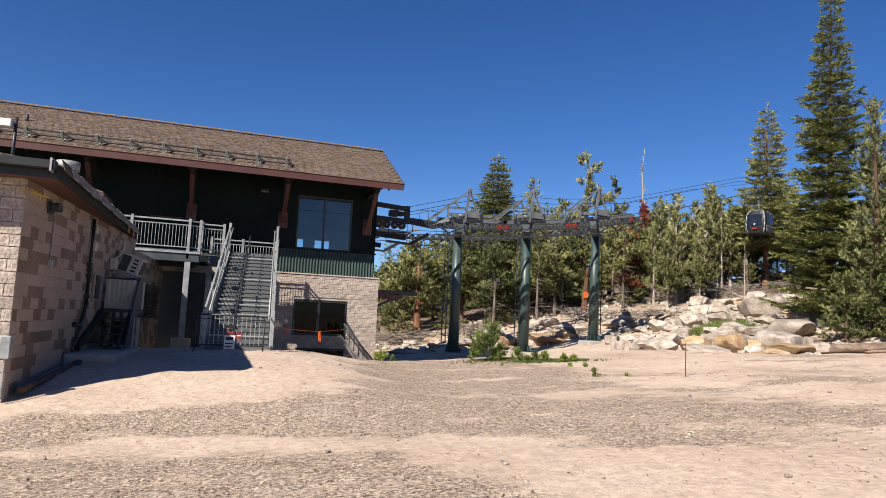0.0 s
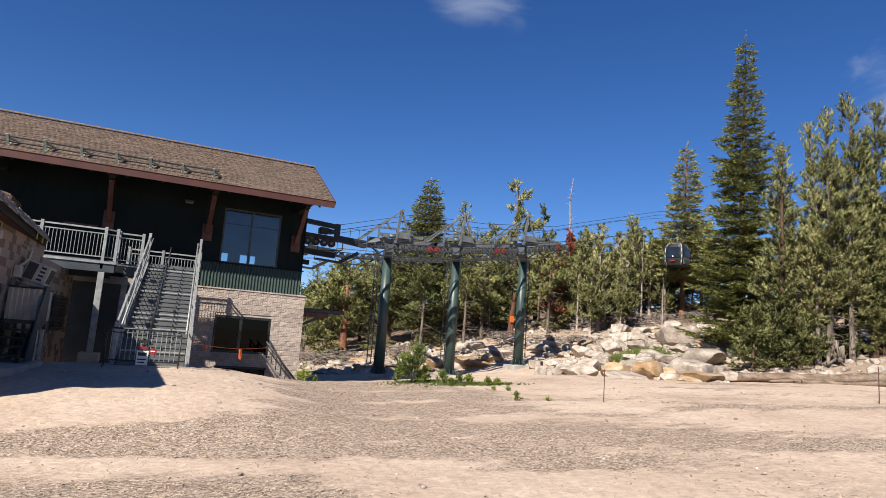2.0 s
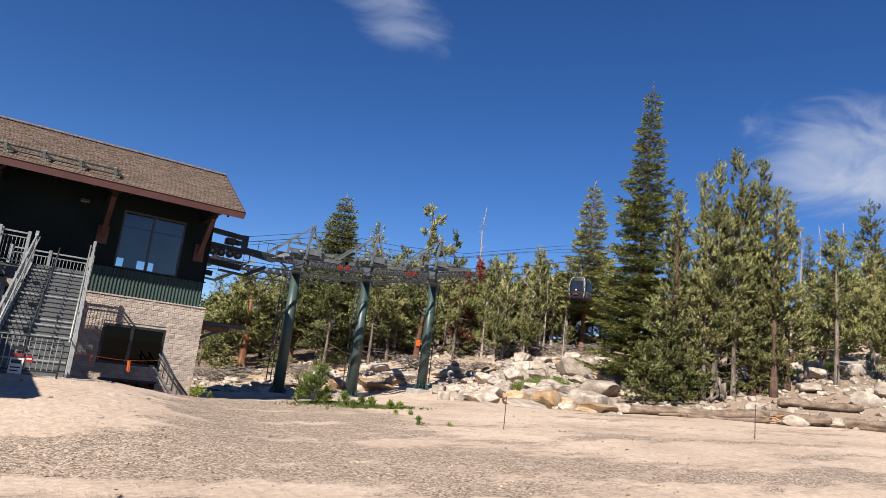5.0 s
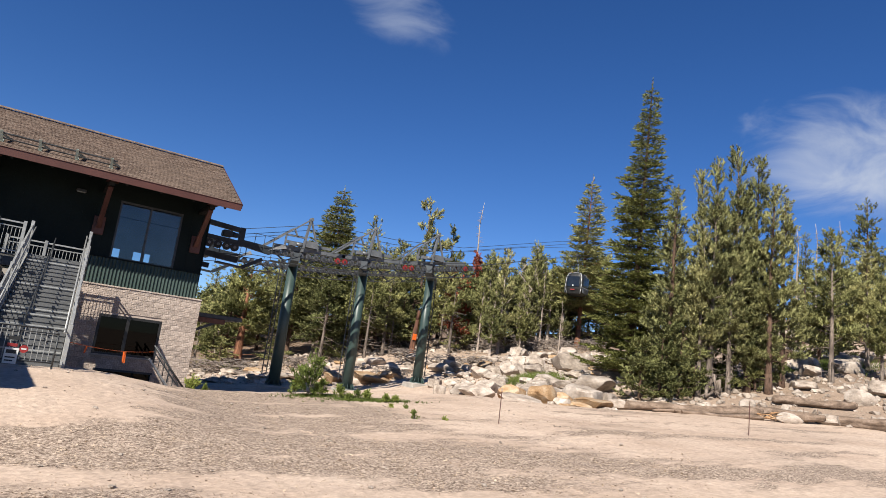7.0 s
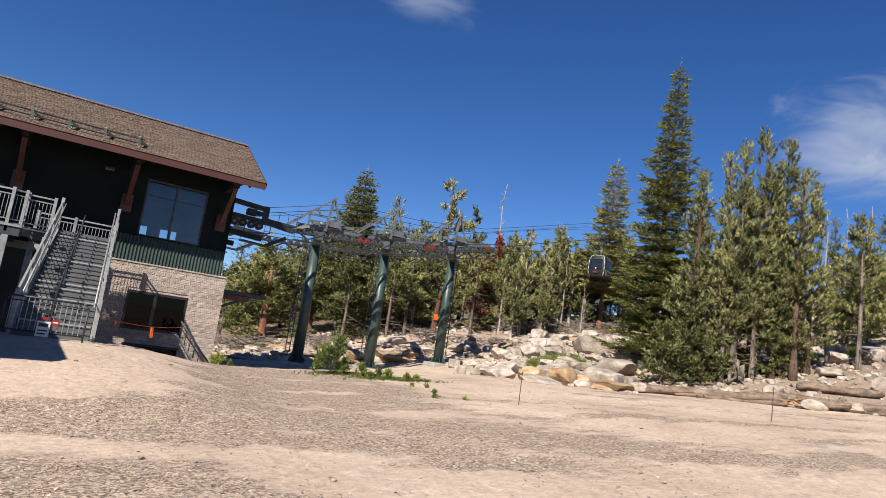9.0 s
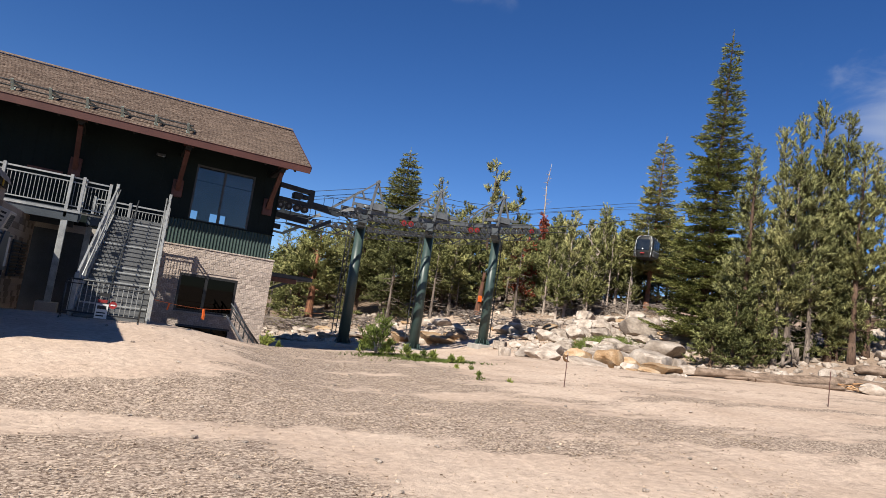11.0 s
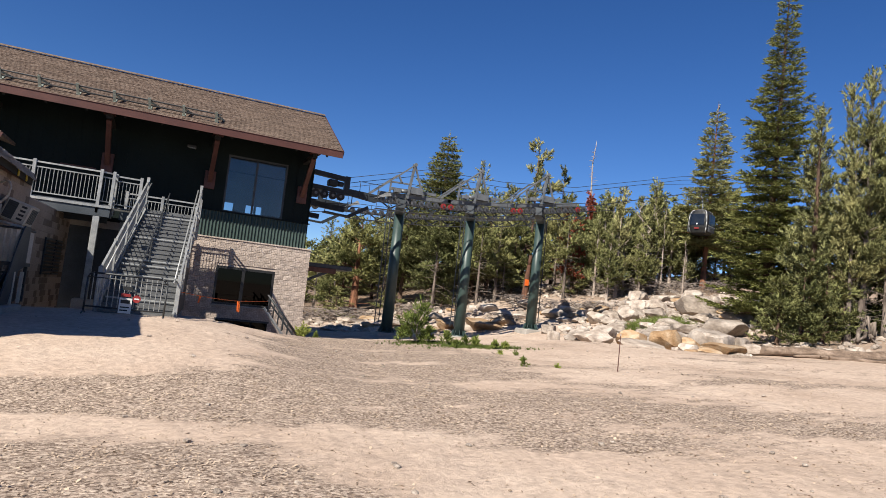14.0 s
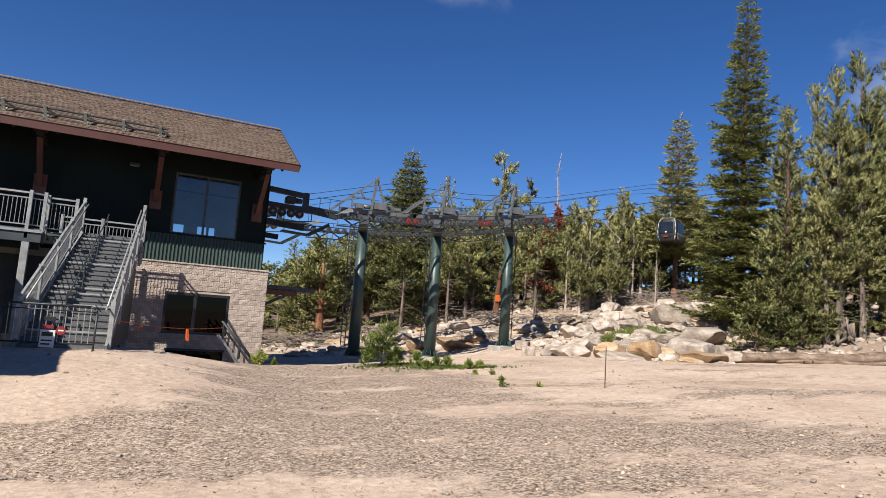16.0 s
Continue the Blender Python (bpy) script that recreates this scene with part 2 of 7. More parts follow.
def glass_material(name, tint=(0.75, 0.82, 0.86), ior=1.65):
    mat = bpy.data.materials.new(name)
    mat.use_nodes = True
    n, l = mat.node_tree.nodes, mat.node_tree.links
    n.remove(n["Principled BSDF"])
    fr, tr, gl, mx = n.new("ShaderNodeFresnel"), n.new("ShaderNodeBsdfTransparent"), n.new("ShaderNodeBsdfGlossy"), n.new("ShaderNodeMixShader")
    fr.inputs["IOR"].default_value = ior
    tr.inputs["Color"].default_value = (*tint, 1)
    gl.inputs["Roughness"].default_value = 0.02
    l.new(fr.outputs["Fac"], mx.inputs["Fac"])
    l.new(tr.outputs["BSDF"], mx.inputs[1])
    l.new(gl.outputs["BSDF"], mx.inputs[2])
    l.new(mx.outputs["Shader"], n["Material Output"].inputs["Surface"])
    return mat


M_GROUND = ground_material()
M_BLOCK = material("split_face_block", ((0.300, 0.243, 0.206), (0.365, 0.303, 0.260), (0.425, 0.360, 0.315)), 0.95, 1.8, 22, 0.9, spread=0.2, rand=0.13, dist=0.03, spec=0.2)
M_BLOCK_TAN = material("painted_block", ((0.280, 0.218, 0.174), (0.335, 0.268, 0.216)), 0.9, 1.2, 30, 0.4, spread=0.10, rand=0.05, spec=0.2)
M_BLOCK_BROWN = material("brown_block", ((0.138, 0.101, 0.076), (0.178, 0.132, 0.102)), 0.9, 1.2, 30, 0.4, spread=0.10, rand=0.12, spec=0.2)
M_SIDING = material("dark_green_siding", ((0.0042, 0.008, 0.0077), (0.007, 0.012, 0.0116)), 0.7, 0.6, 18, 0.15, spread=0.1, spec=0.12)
M_CORRUGATED = material("green_corrugated_steel", ((0.0216, 0.0396, 0.0353), (0.0302, 0.0504, 0.0446)), 0.45, 0.7, 20, 0.08, metal=0.0, spread=0.06)
M_RED = material("red_stained_wood", ((0.054, 0.019, 0.0145), (0.085, 0.031, 0.023)), 0.6, 3, 30, 0.25, stretch=(1, 1, 0.15), spread=0.15)
M_FASCIA = material("red_fascia", ((0.050, 0.016, 0.0125), (0.072, 0.025, 0.019)), 0.6, 1.2, 24, 0.2, spread=0.14)
M_SHINGLE = material("brown_asphalt_shingle", ((0.072, 0.050, 0.040), (0.120, 0.086, 0.066), (0.165, 0.128, 0.103)), 0.95, 9, 26, 0.5, spread=0.32, rand=0.20, spec=0.15)
M_ROOF_DECK = material("roof_deck", ((0.072, 0.054, 0.0432), (0.0936, 0.072, 0.0576)), 0.95, 4, 40, 0.3)
# eave shade put into the colour: near-black, so bounce from the sand hardly shows
M_SHADE_SOFFIT = material("shade_black_soffit", ((0.006, 0.0055, 0.005), (0.010, 0.009, 0.008)), 0.8, 2, 24, 0.2, stretch=(3, 0.4, 1))
M_SOFFIT = material("brown_soffit", ((0.085, 0.038, 0.026), (0.12, 0.055, 0.038)), 0.75, 2, 24, 0.2, stretch=(3, 0.4, 1))
M_GALV = material("galvanised_steel", ((0.215, 0.220, 0.218), (0.285, 0.290, 0.286), (0.340, 0.345, 0.337)), 0.5, 5, 55, 0.1, metal=0.35, spread=0.1)
M_TREAD = material("steel_tread", ((0.0864, 0.0886, 0.0907), (0.126, 0.128, 0.13)), 0.55, 4, 60, 0.25, metal=0.3, spread=0.14)
M_DARK_STEEL = material("dark_steel", ((0.030, 0.033, 0.036), (0.055, 0.058, 0.06)), 0.5, 4, 40, 0.12, metal=0.3)
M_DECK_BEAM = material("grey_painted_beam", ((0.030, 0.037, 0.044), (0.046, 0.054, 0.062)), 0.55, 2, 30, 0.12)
M_GREEN_STEEL = material("green_painted_steel", ((0.0245, 0.0432, 0.0403), (0.0396, 0.0634, 0.0576)), 0.42, 1.3, 26, 0.08, spread=0.1)
# blue-grey guide steel, its colour lowered to carry the station's shade
M_GUIDE = material("shade_dark_guide_steel", ((0.017, 0.022, 0.027), (0.028, 0.034, 0.041)), 0.6, 3, 40, 0.1, spec=0.25)
M_LIFT_GREY = material("grey_lift_steel", ((0.10, 0.108, 0.116), (0.155, 0.163, 0.170)), 0.5, 3, 40, 0.1, metal=0.3)
M_RUBBER = material("black_rubber", ((0.012, 0.012, 0.013), (0.025, 0.025, 0.026)), 0.7, 6, 60, 0.1)
M_SHEAVE = material("worn_aluminium", ((0.06, 0.06, 0.062), (0.15, 0.15, 0.152)), 0.42, 8, 60, 0.1, metal=0.5)
M_RED_PAINT = material("red_paint", ((0.17, 0.014, 0.014), (0.25, 0.022, 0.021)), 0.5, 4, 30, 0.05)
M_WHITE = material("white_paint", ((0.518, 0.518, 0.504), (0.576, 0.576, 0.562)), 0.55, 4, 30, 0.05, spread=0.04)
M_WHITE_DULL = material("weathered_cream_enamel", ((0.36, 0.33, 0.28), (0.44, 0.41, 0.35)), 0.6, 4, 30, 0.05, spread=0.06)
M_BLACK = material("black_paint", ((0.012, 0.012, 0.012), (0.02, 0.02, 0.02)), 0.45, 4, 30, 0.05)
M_ORANGE = material("orange_plastic", ((0.612, 0.0936, 0.0108), (0.684, 0.144, 0.0216)), 0.5, 4, 30, 0.05)
M_YELLOW = material("yellow_plastic", ((0.446, 0.302, 0.0216), (0.504, 0.36, 0.036)), 0.5, 4, 30, 0.05)
M_CONCRETE = material("concrete", ((0.259, 0.238, 0.212), (0.338, 0.313, 0.281)), 0.9, 2, 40, 0.35, spread=0.1)
M_ROCK = material("granite", ((0.190, 0.152, 0.122), (0.318, 0.266, 0.221), (0.425, 0.367, 0.315)), 0.9, 1.3, 9, 0.5, spread=0.13, rand=0.20, dist=0.05, spec=0.2)
M_ROCK_TAN = material("tan_granite", ((0.23, 0.135, 0.066), (0.34, 0.225, 0.128), (0.39, 0.30, 0.21)), 0.9, 1.6, 22, 0.7, spread=0.2, rand=0.22, dist=0.04, spec=0.2)
M_SPLIT = material("torn_wood", ((0.20, 0.10, 0.045), (0.36, 0.21, 0.105), (0.46, 0.31, 0.18)), 0.85, 4, 40, 0.5, stretch=(0.3, 1, 1), spread=0.25)
M_LOG = material("weathered_log", ((0.085, 0.058, 0.041), (0.155, 0.110, 0.080), (0.225, 0.166, 0.126)), 0.9, 5.5, 34, 0.9, stretch=(1, 0.35, 1), spread=0.18)
M_BARK = material("pine_bark", ((0.0612, 0.036, 0.0245), (0.115, 0.0706, 0.0475)), 0.95, 3, 18, 0.9, stretch=(1, 1, 0.3), spread=0.22, dist=0.04)
M_BARK_RED = material("red_cedar_bark", ((0.12, 0.050, 0.028), (0.27, 0.128, 0.070)), 0.95, 3, 14, 0.9, stretch=(1, 1, 0.12), spread=0.2, dist=0.04)
M_BARK_PALE = material("pale_grey_bark", ((0.075, 0.057, 0.046), (0.21, 0.170, 0.140)), 0.95, 3, 18, 0.9, stretch=(1, 1, 0.25), spread=0.2, dist=0.04)
M_BURNT = material("scorched_bark", ((0.045, 0.024, 0.017), (0.10, 0.046, 0.028), (0.19, 0.085, 0.046)), 0.95, 2.2, 14, 0.9, stretch=(1, 1, 0.2), spread=0.25, dist=0.05)
M_SNAG = material("bleached_wood", ((0.235, 0.180, 0.145), (0.370, 0.315, 0.270)), 0.9, 3, 20, 0.5, stretch=(1, 1, 0.2), spread=0.15)
M_TWIG = material("dead_branches", ((0.13, 0.105, 0.09), (0.26, 0.215, 0.185)), 0.9, 3, 20, 0.4)
# needle greens; the wide dark-to-light patches also paint in sun and shade within crowns
M_FIR = foliage("fir_needles", (0.036, 0.041, 0.014), (0.320, 0.320, 0.118), 0.14)
M_FIR_DEEP = foliage("deep_green_fir_needles", (0.021, 0.029, 0.010), (0.235, 0.246, 0.080), 0.10)
M_FIR_DARK = foliage("dark_fir_needles", (0.034, 0.040, 0.016), (0.335, 0.340, 0.138), 0.14)
M_PINE = foliage("pine_needles", (0.040, 0.044, 0.017), (0.405, 0.398, 0.168), 0.14)
M_PINE_GREY = foliage("grey_green_needles", (0.036, 0.040, 0.017), (0.400, 0.390, 0.172), 0.14)
M_DEAD_NEEDLE = foliage("rust_needles", (0.11, 0.034, 0.017), (0.30, 0.105, 0.055), 0.2)
M_SHRUB = foliage("young_shoots", (0.050, 0.075, 0.018), (0.30, 0.34, 0.085))
M_GRASS = foliage("meadow_grass", (0.0576, 0.0806, 0.0184), (0.195, 0.23, 0.0634))
M_CHIPS = foliage("wood_chips", (0.120, 0.080, 0.056), (0.600, 0.470, 0.356), 0.0)
M_GLASS = glass_material("window_glass")
M_DARK_GLASS = glass_material("smoked_glass", (0.025, 0.027, 0.028), 1.25)
M_INTERIOR = material("interior_plaster", ((0.10, 0.105, 0.11), (0.14, 0.145, 0.15)), 0.9, 1, 20, 0.1)


# ---- mesh helpers ----
def box(bm, a, b):
    """An upright box between two corners."""
    x0, x1 = sorted((a[0], b[0]))
    y0, y1 = sorted((a[1], b[1]))
    z0, z1 = sorted((a[2], b[2]))
    v = [bm.verts.new(p) for p in ((x0, y0, z0), (x1, y0, z0), (x1, y1, z0), (x0, y1, z0), (x0, y0, z1), (x1, y0, z1), (x1, y1, z1), (x0, y1, z1))]
    for f in ((3, 2, 1, 0), (4, 5, 6, 7), (0, 1, 5, 4), (1, 2, 6, 5), (2, 3, 7, 6), (3, 0, 4, 7)):
        bm.faces.new([v[i] for i in f])
    return bm


def beam(bm, p, q, w, h, up=(0, 0, 1)):
    """A bar of width w and height h from p to q."""
    p, q = Vector(p), Vector(q)
    d = (q - p).normalized()
    s = d.cross(Vector(up))
    s = s.normalized() if s.length > 1e-4 else Vector((1, 0, 0))
    u = s.cross(d).normalized()
    v = [bm.verts.new(e + s * (w / 2 * i) + u * (h / 2 * j)) for e in (p, q) for i, j in ((-1, -1), (1, -1), (1, 1), (-1, 1))]
    for f in ((3, 2, 1, 0), (4, 5, 6, 7), (0, 1, 5, 4), (1, 2, 6, 5), (2, 3, 7, 6), (3, 0, 4, 7)):
        bm.faces.new([v[i] for i in f])
    return bm


def tube(bm, p, q, r0, r1=None, seg=8, caps=True):
    """A round bar from p to q."""
    p, q, r1 = Vector(p), Vector(q), r0 if r1 is None else r1
    d = (q - p).normalized()
    s = d.cross(Vector((0, 0, 1)))
    s = s.normalized() if s.length > 1e-4 else Vector((1, 0, 0))
    u = s.cross(d)
    rings = [[bm.verts.new(e + (s * math.cos(a) + u * math.sin(a)) * r) for a in (2 * math.pi * k / seg for k in range(seg))] for e, r in ((p, r0), (q, max(r1, 1e-4)))]
    for k in range(seg):
        f = bm.faces.new((rings[0][k], rings[0][(k + 1) % seg], rings[1][(k + 1) % seg], rings[1][k]))
        f.smooth = seg > 6
    if caps:
        bm.faces.new(rings[0][::-1])
        bm.faces.new(rings[1])
    return bm


def pipe(bm, points, r, seg=8):
    for a, b in zip(points, points[1:]):
        tube(bm, a, b, r, r, seg)
    return bm


def bevelled(bm, width, seg=1):
    bmesh.ops.bevel(bm, geom=bm.edges[:], offset=width, segments=seg, affect="EDGES", profile=0.5)
    return bm


def part(name, bm, mat, parent=None, label=""):
    """One mesh object from a bmesh, under its thing."""
    bmesh.ops.recalc_face_normals(bm, faces=bm.faces[:])
    me = bpy.data.meshes.new(name)
    bm.to_mesh(me)
    bm.free()
    me.materials.append(mat)
    ob = new(name, me)
    if parent:
        ob.parent = parent
    if label:
        tagged(ob, label)
    return ob


def thing(name, label, category, group="", kind="", at=(0, 0, 0), turn=0.0):
    """An empty at the base of a thing, for its parts."""
    ob = new(name)
    ob.empty_display_size = 0.2
    ob.matrix_basis = pose(*at, 0, 0, turn)
    return tagged(ob, label, category, group, kind)


def mesh_part(name, verts, faces, mat, parent=None, label=""):
    me = bpy.data.meshes.new(name)
    me.from_pydata(verts, [], faces)
    me.materials.append(mat)
    ob = new(name, me)
    if parent:
        ob.parent = parent
    if label:
        tagged(ob, label)
    return ob


B = bmesh.new


# ---- ground ----
def smooth(a, b, v):
    t = np.clip((v - a) / (b - a), 0, 1)
    return t * t * (3 - 2 * t)


def ground_z(x, y):
    """The height of the ground."""
    x, y = np.asarray(x, float), np.asarray(y, float)
    base = -0.36 + 0.062 * np.clip(x, -4, 20)
    s = 0.9 * x + 0.44 * y
    hill = 0.165 * np.maximum(0, np.minimum(s, 110) - 32.5) ** 1.05 * smooth(-5, 14, x) * (1 - 0.42 * smooth(44, 66, y))
    low = -1.0 * smooth(20, 28, y - 0.05 * np.maximum(x, 0)) * (1 - smooth(9, 27, x))
    mound = 0.66 * np.exp(-(((x + 1.2) / 4.3) ** 4)) * smooth(9.5, 16.5, y) * (1 - 0.45 * smooth(21, 27, y))
    ripple = 0.035 * np.sin(0.9 * x + 0.5 * y) * np.sin(0.7 * y - 0.3 * x)
    hollow = -0.5 * np.exp(-((x - 20.8) / 3.2) ** 2 - ((y - 22.4) / 4.2) ** 2)
    bank = 0.08 * np.clip(x - 24, 0, 12) * (1 - smooth(20, 25, y)) * smooth(6, 11, y)
    bench = -0.42 * smooth(30, 34.5, y) * (1 - smooth(38.5, 42, y)) * smooth(12, 17, x) * (1 - smooth(26, 31, x))
    return base + hill + low + mound + ripple + hollow + bank + bench


def chip_mask(x, y):
    """Where wood chips and gravel lie over the packed sand: drifts across the yard, parted by wheel tracks."""
    x, y = np.asarray(x, float), np.asarray(y, float)
    u, v = 0.92 * x - 0.39 * y, 0.39 * x + 0.92 * y
    flat = list(zip(u.ravel(), v.ravel()))
    n1 = np.array([noise.noise(Vector((a * 0.22, b * 0.85, 3.1))) for a, b in flat]).reshape(x.shape)
    n2 = np.array([noise.noise(Vector((a * 0.7 + 9, b * 2.1, 7.7))) for a, b in flat]).reshape(x.shape)
    n3 = np.array([noise.noise(Vector((a * 0.10 + 4, b * 0.33, 1.7))) for a, b in flat]).reshape(x.shape)
    w = 0.8 * n1 + 0.55 * n2                      # how the edges wander
    near = (1 - smooth(-0.7, 0.7, y - (9.25 - 0.33 * np.maximum(x, -2.5)) + w)) * (1 - smooth(1.6, 3.2, x + 0.35 * (y - 7) + w))
    left = smooth(9.9, 10.6, y + w) * (1 - smooth(11.7, 12.7, y + w)) * (1 - smooth(1.8, 3.2, x + w))
    low_edge = 9.5 - 0.42 * (x - 2.0)
    mound_edge = 0.9 + 1.7 * smooth(11.0, 14.5, y) + 1.2 * smooth(16, 20, y)
    mid = smooth(-0.9, 0.9, y - low_edge + w) * smooth(-0.8, 0.8, x - mound_edge + w) * (1 - smooth(6.5, 9.5, x - 0.10 * (y - 10) + 2 * w)) * (1 - smooth(19.5, 23, y))
    mid *= 1 - 0.85 * np.exp(-(((y - 12.0 + 0.1 * (x - 6)) / 0.75) ** 2)) * smooth(4.6, 6.2, x)
    right = 0.9 * smooth(-0.6, 0.5, y - low_edge - 0.9 + 1.5 * w) * (1 - smooth(1.2, 3.2, y - low_edge - 0.9 + 1.5 * w)) * smooth(4, 6, x)
    far = 0.6 * np.exp(-(((y - 14.6 + 0.25 * (x - 10) + 2 * w) / 0.8) ** 2)) * smooth(6, 8, x)
    streak = 0.62 * smooth(0.05, 0.45, n1 + 0.4 * n2 + 0.25 * n3) * smooth(5, 8, x)
    patches = 0.31 * smooth(4.5, 8, x) * (1 - smooth(21, 26, y)) * smooth(3, 6, y)
    back = 0.5 * smooth(20, 24, y) * (1 - smooth(12, 20, x))
    return np.clip(np.maximum.reduce([near, left, mid, right, far, streak, patches, back]) * (0.86 + 0.5 * n1 + 0.45 * n2) + 0.08 * n1, 0, 1)


def axis(lo, a, b, hi, step):
    inner = np.arange(a, b + step / 2, step)
    return np.concatenate([(a - np.geomspace(0.6, a - lo, 22))[::-1], inner, b + np.geomspace(0.6, hi - b, 22)])


def build_ground():
    xs, ys = axis(-1500, -14, 46, 1500, 0.3), axis(-1500, -8.0, 50, 1500, 0.3)
    gx, gy = np.meshgrid(xs, ys)
    gz = ground_z(gx, gy)
    gz += np.where((gx > -14) & (gx < 46) & (gy > -8) & (gy < 50), 0.018 * np.sin(gx * 5.1 + gy * 2.3) * np.sin(gy * 4.3 - gx * 1.7), 0)
    nx, ny = len(xs), len(ys)
    verts = np.stack([gx, gy, gz], -1).reshape(-1, 3)
    idx = np.arange(nx * ny).reshape(ny, nx)
    faces = np.stack([idx[:-1, :-1], idx[:-1, 1:], idx[1:, 1:], idx[1:, :-1]], -1).reshape(-1, 4)
    me = bpy.data.meshes.new("ground")
    me.from_pydata(verts.tolist(), [], faces.tolist())
    me.shade_smooth()
    near = (gx > -14) & (gx < 46) & (gy > -8) & (gy < 32)
    chips = np.full(gx.shape, 0.35)
    fade = smooth(-14, -10, gx) * smooth(46, 40, gx) * smooth(-8, -4, gy) * smooth(32, 29, gy)
    chips[near] = 0.35 + (chip_mask(gx[near], gy[near]) - 0.35) * fade[near]
    me.attributes.new("chips", "FLOAT", "POINT").data.foreach_set("value", chips.ravel().astype(np.float32))
    s = 0.9 * gx + 0.44 * gy
    bank = 0.65 * smooth(30.0, 31.5, 0.94 * gx + 0.34 * gy) * (1 - smooth(23, 26, gy)) * smooth(5, 10, gy)
    forest = np.clip(bank + 0.8 * smooth(37, 47, s) * smooth(20, 27, gx) * (0.35 + 0.65 * smooth(26, 36, gy)) + smooth(43, 50, gy), 0, 1)
    me.attributes.new("forest", "FLOAT", "POINT").data.foreach_set("value", forest.ravel().astype(np.float32))
    me.materials.append(M_GROUND)
    return tagged(new("ground", me), "pale packed granite sand with drifts of chips and gravel", "ground", "", "structure")


build_ground()


def on_ground(x, y, lift=0.0):
    return float(ground_z(x, y)) + lift


# ---- the lift station ----
WALL, EAVE, EAVE_Z, RIDGE_Y, RIDGE_Z = 28.8, 26.7, 6.93, 31.25, 9.42
X_LEFT, X_RIGHT, X_RAKE = -22.0, 5.85, 6.5
BLOCK_L, BLOCK_H = 0.40, 0.20


M_BLOCK_BED = material("tan_mortar", ((0.34, 0.276, 0.234), (0.40, 0.333, 0.287)), 0.95, 3, 50, 0.4)


